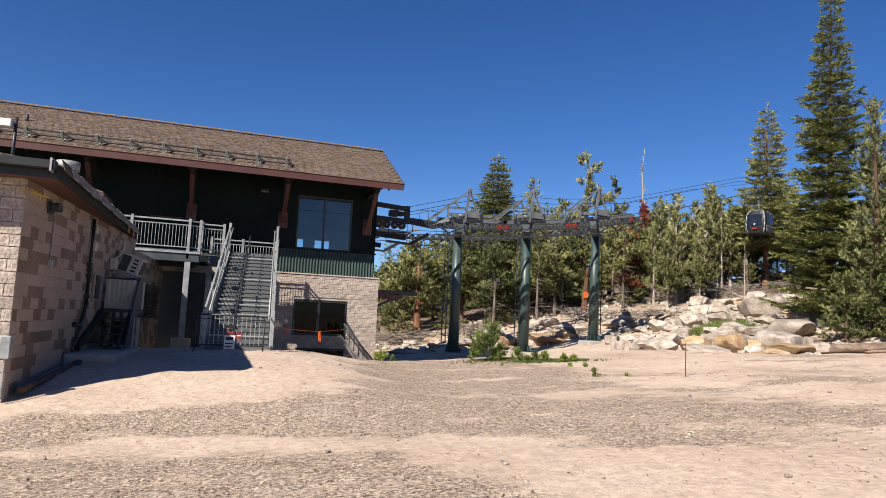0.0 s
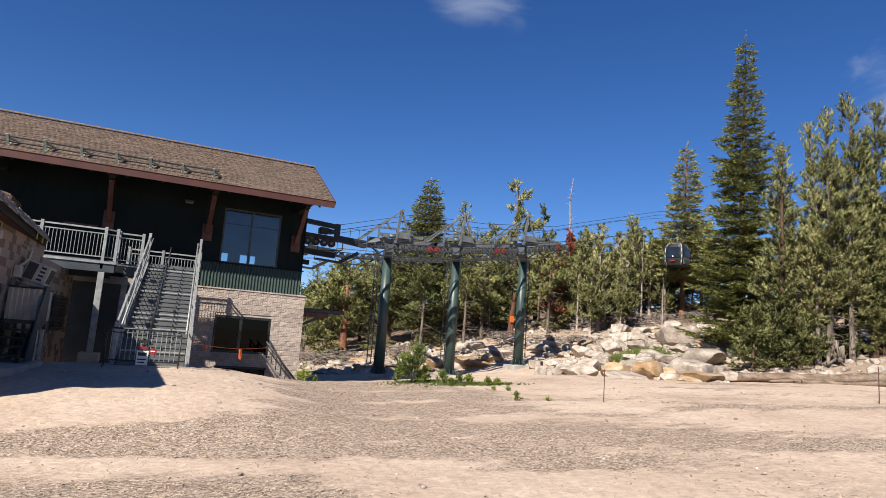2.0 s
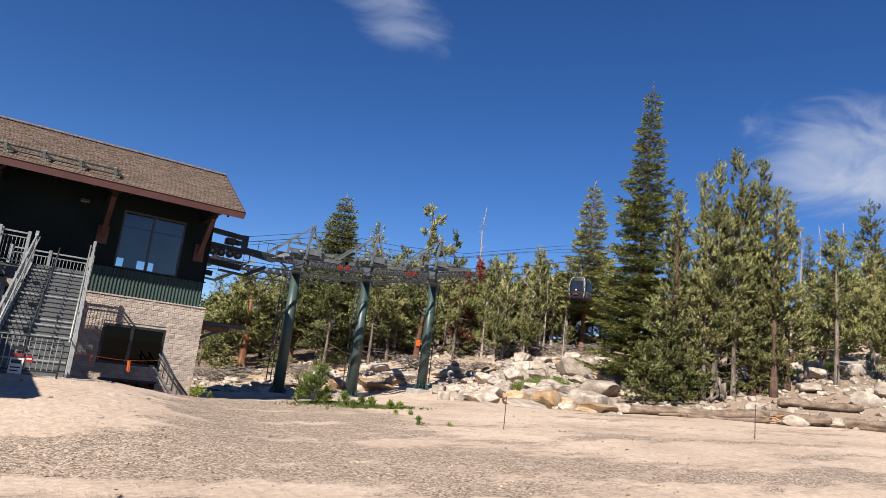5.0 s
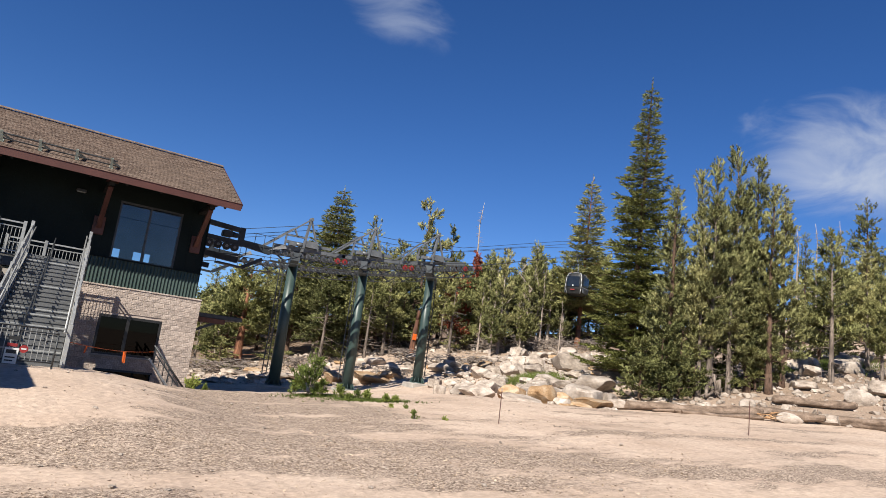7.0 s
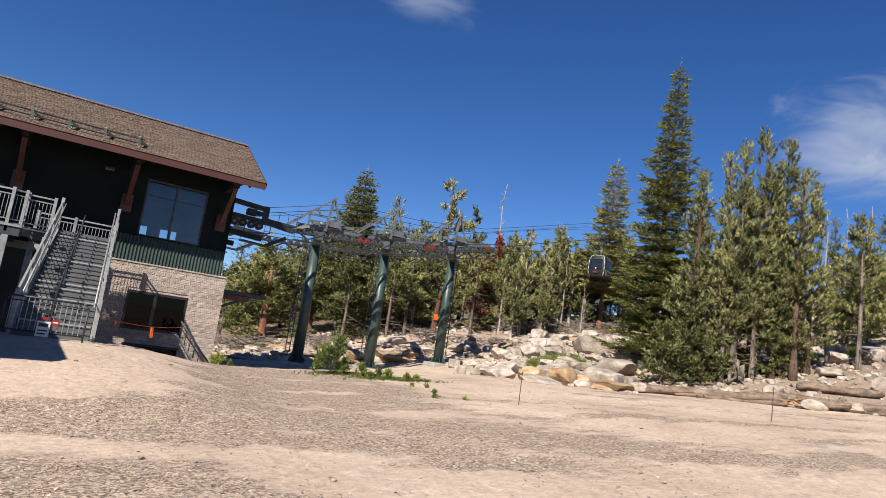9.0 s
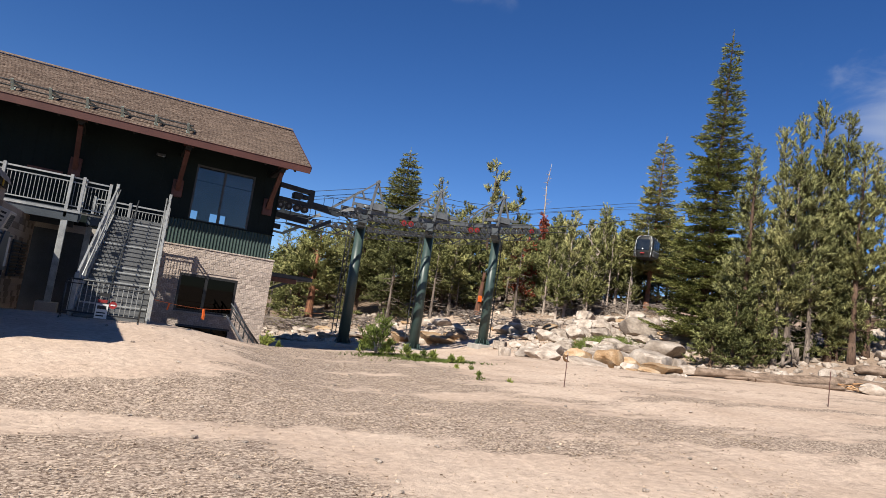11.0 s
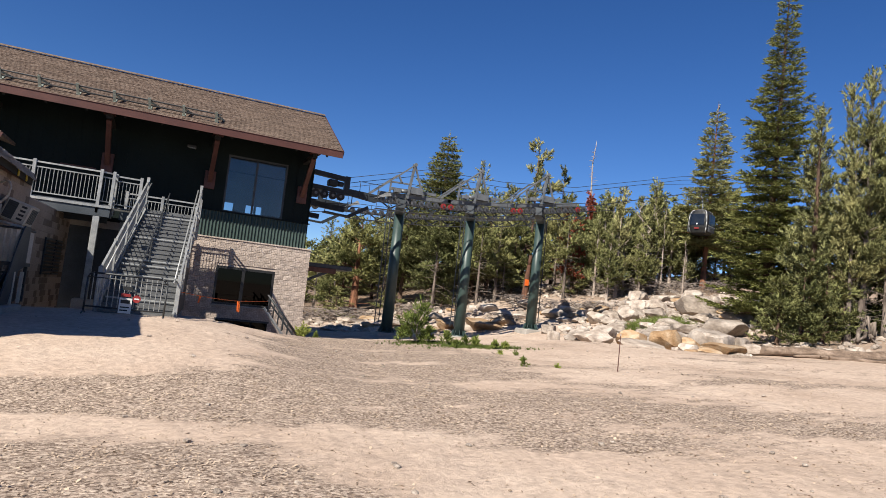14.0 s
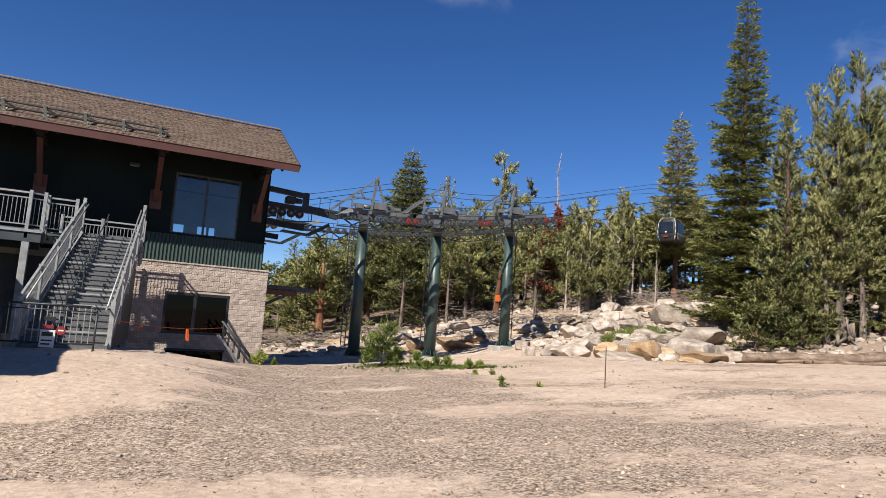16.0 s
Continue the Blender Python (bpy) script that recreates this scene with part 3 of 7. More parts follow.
def block_wall(parent, origin, along, out, length, height, mats, holes=(), seed=1, mortar=M_BLOCK_BED, limit=300, pattern=None, thick=0.25, size=(BLOCK_L, BLOCK_H)):
    """A wall of blocks in running bond on a recessed mortar bed. along and out are unit vectors; holes are (u0, u1, v0, v1)."""
    rng = random.Random(seed)
    long, tall = size
    o, a, n, up = Vector(origin), Vector(along), Vector(out), Vector((0, 0, 1))

    def cut(u0, u1, v0, v1):
        return any(u0 < h[1] - 0.02 and u1 > h[0] + 0.02 and v0 < h[3] - 0.02 and v1 > h[2] + 0.02 for h in holes)

    us = sorted({0, length, *(min(max(h[k], 0), length) for h in holes for k in (0, 1))})
    vs = sorted({0, height, *(min(max(h[k], 0), height) for h in holes for k in (2, 3))})
    for u0, u1 in zip(us, us[1:]):
        for v0, v1 in zip(vs, vs[1:]):
            if cut(u0, u1, v0, v1):
                continue
            p = [o + a * u + up * v + n * w for w in (-0.005, -thick) for u, v in ((u0, v0), (u1, v0), (u1, v1), (u0, v1))]
            bm = B()
            q = [bm.verts.new(x) for x in p]
            for f in ((0, 1, 2, 3), (7, 6, 5, 4), (0, 4, 5, 1), (1, 5, 6, 2), (2, 6, 7, 3), (3, 7, 4, 0)):
                bm.faces.new([q[i] for i in f])
            part("mortar_bed", bm, mortar, parent)
    pieces = []
    rows = int(round(height / BLOCK_H))
    for r in range(rows):
        u = -BLOCK_L / 2 * (r % 2)
        while u < length - 0.01:
            u0, u1 = max(0, u) + 0.002, min(length, u + BLOCK_L) - 0.002
            v0, v1 = r * BLOCK_H + 0.003, (r + 1) * BLOCK_H - 0.003
            u += BLOCK_L
            if u1 - u0 < 0.03:
                continue
            for h in holes:
                if v0 < h[3] and v1 > h[2]:
                    if u0 < h[0] < u1:
                        u1 = h[0]
                    elif u0 < h[1] < u1:
                        u0 = h[1]
            if u1 - u0 < 0.03 or cut(u0, u1, v0, v1):
                continue
            pieces.append((u0, u1, v0, v1, r))
    made = {}
    rest = {}
    for k, (u0, u1, v0, v1, r) in enumerate(pieces):
        mat = pattern(rng, u0, v0) if pattern else rng.choice(mats)
        key = (round(u1 - u0, 2), rng.randrange(5))
        w, h = key[0], BLOCK_H - 0.006
        lump = random.Random(key[1] * 7 + 1)
        ch = 0.005
        e = [0.016 + 0.018 * lump.random() for _ in range(5)] if mats[0] is M_BLOCK else [0.006] * 5
        loc = [(0, 0, -0.05), (w, 0, -0.05), (w, h, -0.05), (0, h, -0.05), (0, 0, 0), (w, 0, 0), (w, h, 0), (0, h, 0),
               (ch, ch, e[0]), (w - ch, ch, e[1]), (w - ch, h - ch, e[2]), (ch, h - ch, e[3]), (w * (0.35 + 0.3 * lump.random()), h / 2, e[4] + 0.006)]
        fc = [(0, 1, 5, 4), (1, 2, 6, 5), (2, 3, 7, 6), (3, 0, 4, 7), (4, 5, 9, 8), (5, 6, 10, 9), (6, 7, 11, 10), (7, 4, 8, 11), (8, 9, 12), (9, 10, 12), (10, 11, 12), (11, 8, 12)]
        base = o + a * u0 + up * v0
        if k < limit:
            if (key, mat.name) not in made:
                me = bpy.data.meshes.new("block")
                me.from_pydata([tuple(a * p[0] + up * p[1] + n * p[2]) for p in loc], [], fc)
                me.materials.append(mat)
                made[key, mat.name] = me
            ob = new("block", made[key, mat.name])
            ob.parent = parent
            ob.location = base
        else:
            vv, ff = rest.setdefault(mat.name, ([], []))
            i0 = len(vv)
            vv.extend(tuple(base + a * p[0] + up * p[1] + n * p[2]) for p in loc)
            ff.extend(tuple(i + i0 for i in f) for f in fc)
    for name, (vv, ff) in rest.items():
        tagged(mesh_part("blockwork", vv, ff, bpy.data.materials[name], parent), kind="stuff")


def picket_mesh(height):
    """One thin upright bar, shared by a whole rail."""
    me = bpy.data.meshes.new("picket")
    bm = tube(B(), (0, 0, 0), (0, 0, height), 0.011, seg=4, caps=False)
    bm.to_mesh(me)
    bm.free()
    me.materials.append(M_GALV)
    return me


def railing(parent, posts, z_rail, top=1.07, pickets=0.11, name="railing"):
    """Galvanised guard rail: square posts, two rails and pickets. posts are (x, y) and z_rail the floor under it."""
    for x, y in posts:
        bm = box(B(), (x - 0.05, y - 0.05, z_rail - 0.32), (x + 0.05, y + 0.05, z_rail + top + 0.08))
        part("post", bevelled(bm, 0.008), M_GALV, parent)
    for (x0, y0), (x1, y1) in zip(posts, posts[1:]):
        for z, w in ((top, 0.05), (top - 0.16, 0.035), (0.10, 0.035)):
            part("rail", beam(B(), (x0, y0, z_rail + z), (x1, y1, z_rail + z), w, w), M_GALV, parent)
        n = max(1, int(math.hypot(x1 - x0, y1 - y0) / pickets))
        me = picket_mesh(top - 0.26)
        for k in range(1, n):
            t = k / n
            ob = new("picket", me)
            ob.parent, ob.location = parent, (x0 + (x1 - x0) * t, y0 + (y1 - y0) * t, z_rail + 0.10)


def build_station():
    st = thing("lift_station", "dark green lift station with a block base and shingle roof", "building", at=(0, 0, 0))
    # upper front wall with the window opening
    w0, w1, wz0, wz1 = 2.43, 4.80, 4.05, 6.36
    bm = B()
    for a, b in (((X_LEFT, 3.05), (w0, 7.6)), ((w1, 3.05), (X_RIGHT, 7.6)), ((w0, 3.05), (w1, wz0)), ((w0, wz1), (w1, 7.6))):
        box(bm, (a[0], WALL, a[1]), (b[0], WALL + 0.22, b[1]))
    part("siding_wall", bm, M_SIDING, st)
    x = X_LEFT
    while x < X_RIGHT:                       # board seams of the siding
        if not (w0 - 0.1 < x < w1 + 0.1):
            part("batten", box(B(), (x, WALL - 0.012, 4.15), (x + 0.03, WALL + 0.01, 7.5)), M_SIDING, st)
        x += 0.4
    # gable with the cabin opening, rear wall, floor
    bm = B()
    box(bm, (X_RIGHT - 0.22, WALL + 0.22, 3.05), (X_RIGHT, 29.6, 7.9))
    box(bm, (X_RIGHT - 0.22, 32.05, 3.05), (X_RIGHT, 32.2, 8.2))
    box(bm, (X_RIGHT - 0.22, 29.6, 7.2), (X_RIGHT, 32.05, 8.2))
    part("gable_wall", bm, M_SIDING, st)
    bm = B()
    for x0, x1, z0, z1 in ((X_LEFT, 2.71, 3.05, 7.6), (3.12, 3.66, 3.05, 7.6), (4.03, 4.12, 3.05, 7.6), (4.37, X_RIGHT, 3.05, 7.6), (2.71, 3.12, 3.05, 4.38), (2.71, 3.12, 4.84, 7.6), (3.66, 4.03, 3.05, 4.38), (3.66, 4.03, 4.84, 7.6), (4.12, 4.37, 3.05, 4.38), (4.12, 4.37, 4.84, 7.6)):
        box(bm, (x0, 32.2, z0), (x1, 32.38, z1))
    part("rear_wall", bm, M_INTERIOR, st)
    part("floor_slab", box(B(), (X_LEFT, WALL + 0.02, 2.75), (X_RIGHT - 0.02, 32.38, 3.04)), M_CONCRETE, st)
    part("ceiling_deck", box(B(), (X_LEFT, WALL + 0.22, 7.62), (X_RIGHT - 0.24, 32.2, 7.7)), M_INTERIOR, st)
    part("end_wall", box(B(), (X_LEFT, WALL + 0.22, -1.2), (X_LEFT + 0.2, 32.2, 7.6)), M_SIDING, st)
    # corrugated apron with its drip ledge
    vv, ff = [], []
    n = int((X_RIGHT + 0.02 - 1.55) / 0.032)
    prof = (0.0, 0.03, 0.05, 0.02)
    for k in range(n + 1):
        x, d = 1.55 + k * 0.032, 0.012 + prof[k % 4]
        vv += [(x, WALL - d, 3.0), (x, WALL - d, 4.02)]
        if k:
            ff.append((2 * k - 2, 2 * k, 2 * k + 1, 2 * k - 1))
    part("corrugated_apron", B_from(vv, ff), M_CORRUGATED, st, "green corrugated steel apron")
    part("apron_ledge", bevelled(box(B(), (1.5, WALL - 0.085, 4.02), (X_RIGHT + 0.10, WALL - 0.002, 4.07)), 0.008), M_SIDING, st)
    part("corner_trim", box(B(), (X_RIGHT + 0.002, WALL - 0.055, 2.99), (X_RIGHT + 0.03, WALL + 0.1, 7.2)), M_SIDING, st)
    # the picture window
    win = new("window")
    win.parent = st
    fr = B()
    for a, b in (((w0, wz0), (w0 + 0.07, wz1)), ((w1 - 0.07, wz0), (w1, wz1)), ((w0 + 0.07, wz0), (w1 - 0.07, wz0 + 0.07)), ((w0 + 0.07, wz1 - 0.07), (w1 - 0.07, wz1)), ((3.54, wz0 + 0.07), (3.62, wz1 - 0.07))):
        box(fr, (a[0], WALL + 0.03, a[1]), (b[0], WALL + 0.13, b[1]))
    part("window_frame", fr, M_DARK_STEEL, win)
    for x0, x1 in ((w0 + 0.07, 3.54), (3.62, w1 - 0.07)):
        pane = part("pane", box(B(), (x0, WALL + 0.07, wz0 + 0.07), (x1, WALL + 0.08, wz1 - 0.07)), M_GLASS, win)
        pane.visible_shadow = False
    # roof: deck, shingle courses, fascia, soffit
    th, run = math.atan2(RIDGE_Z - EAVE_Z, RIDGE_Y - EAVE), math.hypot(RIDGE_Z - EAVE_Z, RIDGE_Y - EAVE)
    cs, sn = math.cos(th), math.sin(th)
    bm = B()
    back_y = 32.75
    back_z = RIDGE_Z - (back_y - RIDGE_Y) * 0.55
    v = [bm.verts.new(p) for x in (X_LEFT, X_RAKE) for p in ((x, EAVE, EAVE_Z - 0.03), (x, RIDGE_Y, RIDGE_Z - 0.03), (x, back_y, back_z), (x, back_y, back_z - 0.2), (x, RIDGE_Y, RIDGE_Z - 0.25), (x, EAVE + 0.02, EAVE_Z - 0.22))]
    for k in range(6):
        bm.faces.new((v[k], v[(k + 1) % 6], v[6 + (k + 1) % 6], v[6 + k]))
    bm.faces.new(v[:6][::-1])
    bm.faces.new(v[6:])
    roof = part("roof", bm, M_ROOF_DECK, st, "brown asphalt shingle roof")
    part("rake_soffit", beam(B(), ((X_RIGHT + X_RAKE) / 2, EAVE + 0.05, EAVE_Z - 0.25), ((X_RIGHT + X_RAKE) / 2, RIDGE_Y, RIDGE_Z - 0.29), X_RAKE - X_RIGHT - 0.01, 0.02), M_SHADE_SOFFIT, roof)
    # shingles: the stretch above the stairs one by one, the rest joined
    rng = random.Random(4)
    step, wid = 0.145, 0.32
    meshes = []
    for k in range(4):
        w, d = wid - 0.006, 0.16 + 0.006 * k
        me = bpy.data.meshes.new("shingle")
        t = 0.008 + 0.003 * k
        loc = [(0, 0, 0), (w, 0, 0), (w, d, 0), (0, d, 0), (0, 0, t + 0.006), (w, 0, t + 0.006), (w, d, 0.004), (0, d, 0.004)]
        me.from_pydata([(p[0], p[1] * cs - p[2] * sn, p[1] * sn + p[2] * cs) for p in loc], [], [(4, 5, 6, 7), (0, 1, 5, 4), (1, 2, 6, 5), (3, 0, 4, 7)])
        me.materials.append(M_SHINGLE)
        meshes.append(me)
    jv, jf = [], []
    single = 0
    rows = int(run / step)
    for r in range(rows):
        x = X_LEFT + (r % 3) * 0.11
        while x + wid < X_RAKE + 0.03:
            s = r * step - 0.03
            p = (x, EAVE + s * cs, EAVE_Z - 0.03 + s * sn + 0.004)
            me = meshes[rng.randrange(4)]
            if x > 2.6 and r < 26 and single < 300:
                ob = new("shingle", me)
                ob.parent, ob.location = roof, p
                single += 1
            else:
                i0 = len(jv)
                jv.extend((q.co.x + p[0], q.co.y + p[1], q.co.z + p[2]) for q in me.vertices)
                jf.extend(tuple(i + i0 for i in f.vertices) for f in me.polygons)
            x += wid
    tagged(mesh_part("roofing", jv, jf, M_SHINGLE_JOINED, roof), kind="stuff")
    part("ridge_cap", beam(B(), (X_LEFT, RIDGE_Y - 0.105, RIDGE_Z - 0.012), (X_RAKE, RIDGE_Y - 0.105, RIDGE_Z - 0.012), 0.24, 0.022, (0, -math.sin(th), math.cos(th))), M_SHINGLE, roof)
    part("fascia", box(B(), (X_LEFT, EAVE - 0.035, EAVE_Z - 0.31), (X_RAKE, EAVE - 0.003, EAVE_Z - 0.045)), M_FASCIA, st, "red stained fascia board")
    part("drip_edge", box(B(), (X_LEFT, EAVE - 0.06, EAVE_Z - 0.043), (X_RAKE + 0.02, EAVE + 0.03, EAVE_Z - 0.028)), M_FASCIA, st)
    bm = B()
    for zz, hh in ((-0.13, 0.19),):
        beam(bm, (X_RAKE + 0.02, EAVE, EAVE_Z + zz), (X_RAKE + 0.02, RIDGE_Y, RIDGE_Z + zz), 0.035, hh)
        beam(bm, (X_RAKE + 0.02, RIDGE_Y, RIDGE_Z + zz), (X_RAKE + 0.02, back_y, back_z + zz), 0.035, hh)
    part("rake_board", bm, M_FASCIA, st)
    part("wall_head", box(B(), (X_LEFT, WALL + 0.002, 7.603), (X_RIGHT, WALL + 0.10, 7.84)), M_SIDING, st)
    x = X_LEFT + 0.3
    while x < X_RAKE:
        part("rafter_tail", beam(B(), (x, EAVE + 0.03, EAVE_Z - 0.30), (x, WALL - 0.01, EAVE_Z - 0.30 + (WALL - EAVE) * sn / cs), 0.07, 0.14), M_SHADE_SOFFIT, st)
        x += 1.2
    part("roof_vent", tube(B(), (-8.0, 29.0, 8.1), (-8.0, 29.0, 8.45), 0.06, 0.06, 8), M_DARK_STEEL, roof)
    # knee braces
    for x in (-5.42, -1.80, 1.83, 5.47):
        br = new("knee_brace")
        br.parent = st
        br.location = (x, 0, 0)
        part("wall_plate", bevelled(box(B(), (-0.20, WALL - 0.10, 4.85), (0.20, WALL - 0.002, 5.55)), 0.012), M_RED, br)
        part("strut", beam(B(), (0, WALL - 0.12, 5.15), (0, EAVE + 0.45, 6.50), 0.17, 0.15), M_RED, br)
        part("outrigger", box(B(), (-0.1, EAVE + 0.25, 6.50), (0.1, WALL - 0.002, 6.66)), M_SHADE_SOFFIT, br)
        part("cap_plate", box(B(), (-0.19, EAVE + 0.10, 6.64), (0.19, EAVE + 0.5, 6.68)), M_FASCIA, br)
    # snow fence along the eave
    sn_f = new("snow_fence")
    sn_f.parent = st
    up = Vector((0, -sn, cs))
    slope = Vector((0, cs, sn))
    foot0 = Vector((0, EAVE, EAVE_Z)) + slope * 0.62
    x = -11.98
    while x < 1.75:
        f0 = foot0 + Vector((x, 0, 0))
        br = part("fence_bracket", beam(B(), f0 - slope * 0.22, f0 + slope * 0.30, 0.12, 0.02, up), M_FENCE_GREEN, sn_f, "pale green steel bracket")
        part("bracket_arm", beam(B(), f0 - slope * 0.16, f0 - slope * 0.16 + up * 0.38 - Vector((0.05, 0, 0)), 0.09, 0.06, slope), M_FENCE_GREEN, br)
        part("bracket_strut", beam(B(), f0 + slope * 0.20 + up * 0.02 + Vector((0.26, 0, 0)), f0 - slope * 0.12 + up * 0.24, 0.08, 0.07, up), M_FENCE_GREEN, br)
        x += 1.14
    for h in (0.12, 0.30):
        a = foot0 - slope * 0.16 + up * h
        part("fence_pipe", tube(B(), a + Vector((-12.3, 0, 0)), a + Vector((1.85, 0, 0)), 0.030, seg=6), M_DARK_STEEL, sn_f)
    # lamp and red panel on the wall
    lamp = new("wall_lamp")
    lamp.parent = st
    part("housing", bevelled(box(B(), (0.84, WALL - 0.16, 6.33), (1.18, WALL - 0.002, 6.43)), 0.015), M_DARK_STEEL, lamp)
    part("lens", box(B(), (0.87, WALL - 0.15, 6.31), (1.15, WALL - 0.02, 6.33)), M_GALV, lamp)
    part("door_head", bevelled(box(B(), (-3.3, WALL - 0.05, 4.80), (-2.15, WALL - 0.002, 4.93)), 0.008), M_RED, st)
    part("door_leaf", bevelled(box(B(), (-3.2, WALL - 0.03, 3.46), (-2.25, WALL - 0.002, 4.80)), 0.008), M_SIDING, st)
    # block base with its doorway, and the base under the deck
    base = new("block_base")
    base.parent = st
    base.location = (0, 0, 0)
    zb = -1.0
    d0, d1, dz0, dz1 = 2.52, 4.80, 0.38, 1.90
    bx0, bx1 = 1.35, 6.13
    block_wall(base, (bx0, WALL - 0.08, zb), (1, 0, 0), (0, -1, 0), bx1 - bx0, 4.0, (M_BLOCK,), holes=((d0 - bx0, d1 - bx0, dz0 - zb, dz1 - zb), (2.75 - bx0, 4.75 - bx0, 0.16, 0.78)), seed=3, limit=300)
    part("cap_course", bevelled(box(B(), (bx0 - 0.02, WALL - 0.14, 2.94), (bx1 + 0.02, WALL - 0.06, 3.0)), 0.01), M_BLOCK, base)
    part("return_wall", box(B(), (bx1 - 0.25, WALL + 0.17, zb), (bx1 - 0.003, 32.38, 2.99)), M_BLOCK, base)
    # concrete wall in the dark beam colour, which stands in for the deck's shadow
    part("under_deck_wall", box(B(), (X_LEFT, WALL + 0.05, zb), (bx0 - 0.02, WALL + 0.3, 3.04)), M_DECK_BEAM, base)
    dr = new("glass_entrance")
    dr.parent = st
    bm = B()
    for a, b in (((d0, dz0), (d0 + 0.09, dz1)), ((d1 - 0.09, dz0), (d1, dz1)), ((d0 + 0.09, dz1 - 0.1), (d1 - 0.09, dz1)), ((3.52, dz0), (3.64, dz1 - 0.1)), ((d0 + 0.09, dz0), (3.52, dz0 + 0.1)), ((3.64, dz0), (d1 - 0.09, dz0 + 0.1))):
        box(bm, (a[0], WALL - 0.10, a[1]), (b[0], WALL + 0.02, b[1]))
    part("door_frame", bm, M_BLACK, dr)
    for x0, x1 in ((d0 + 0.09, 3.52), (3.64, d1 - 0.09)):
        part("pane", box(B(), (x0, WALL - 0.05, dz0 + 0.1), (x1, WALL - 0.04, dz1 - 0.1)), M_DARK_GLASS, dr)
    low = new("basement_window")                # a low dark glazed strip, added for the shade in the sunken entrance
    low.parent = st
    part("lintel", bevelled(box(B(), (2.70, WALL - 0.13, -0.222), (4.80, WALL + 0.02, -0.14)), 0.006), M_DARK_STEEL, low)
    for x in (2.75, 3.42, 4.08, 4.70):
        part("mullion", box(B(), (x, WALL - 0.09, -0.84), (x + 0.05, WALL + 0.02, -0.224)), M_SIDING, low)
    for x in (2.80, 3.47, 4.13):
        part("pane", box(B(), (x, WALL - 0.04, -0.84), (x + (0.57 if x > 4 else 0.62), WALL - 0.03, -0.224)), M_DARK_GLASS, low)
    part("sill", bevelled(box(B(), (d0 - 0.03, WALL - 0.16, dz0 - 0.05), (d1 + 0.03, WALL + 0.02, dz0 - 0.003)), 0.008), M_CONCRETE, dr)
    # backing in the same near-black, so the room behind the glass looks unlit
    part("vestibule_wall", box(B(), (d0 - 0.4, WALL + 2.0, zb), (d1 + 0.4, WALL + 2.1, 2.7)), M_SHADE_SOFFIT, dr)
    return st


def B_from(verts, faces):
    bm = B()
    vs = [bm.verts.new(v) for v in verts]
    for f in faces:
        bm.faces.new([vs[i] for i in f])
    return bm


def joined_variant(mat, name, spread):
    """The same surface for joined pieces, which vary by island."""
    m = mat.copy()
    m.name = name
    n, l = m.node_tree.nodes, m.node_tree.links
    geo = n.new("ShaderNodeNewGeometry")
    for node in n:
        if node.bl_idname == "ShaderNodeObjectInfo":
            for link in list(node.outputs["Random"].links):
                l.new(geo.outputs["Random Per Island"], link.to_socket)
    return m


M_SHINGLE_JOINED = joined_variant(M_SHINGLE, "brown_asphalt_shingle_rows", 0.28)
M_FENCE_GREEN = material("pale_green_steel", ((0.20, 0.23, 0.20), (0.28, 0.31, 0.27)), 0.5, 5, 40, 0.1, metal=0.2)
build_station()

# ---- stairs and deck ----
DECK_Z = 3.40
ST_BOTTOM, ST_TURN = (0.155, 18.95), -3.6


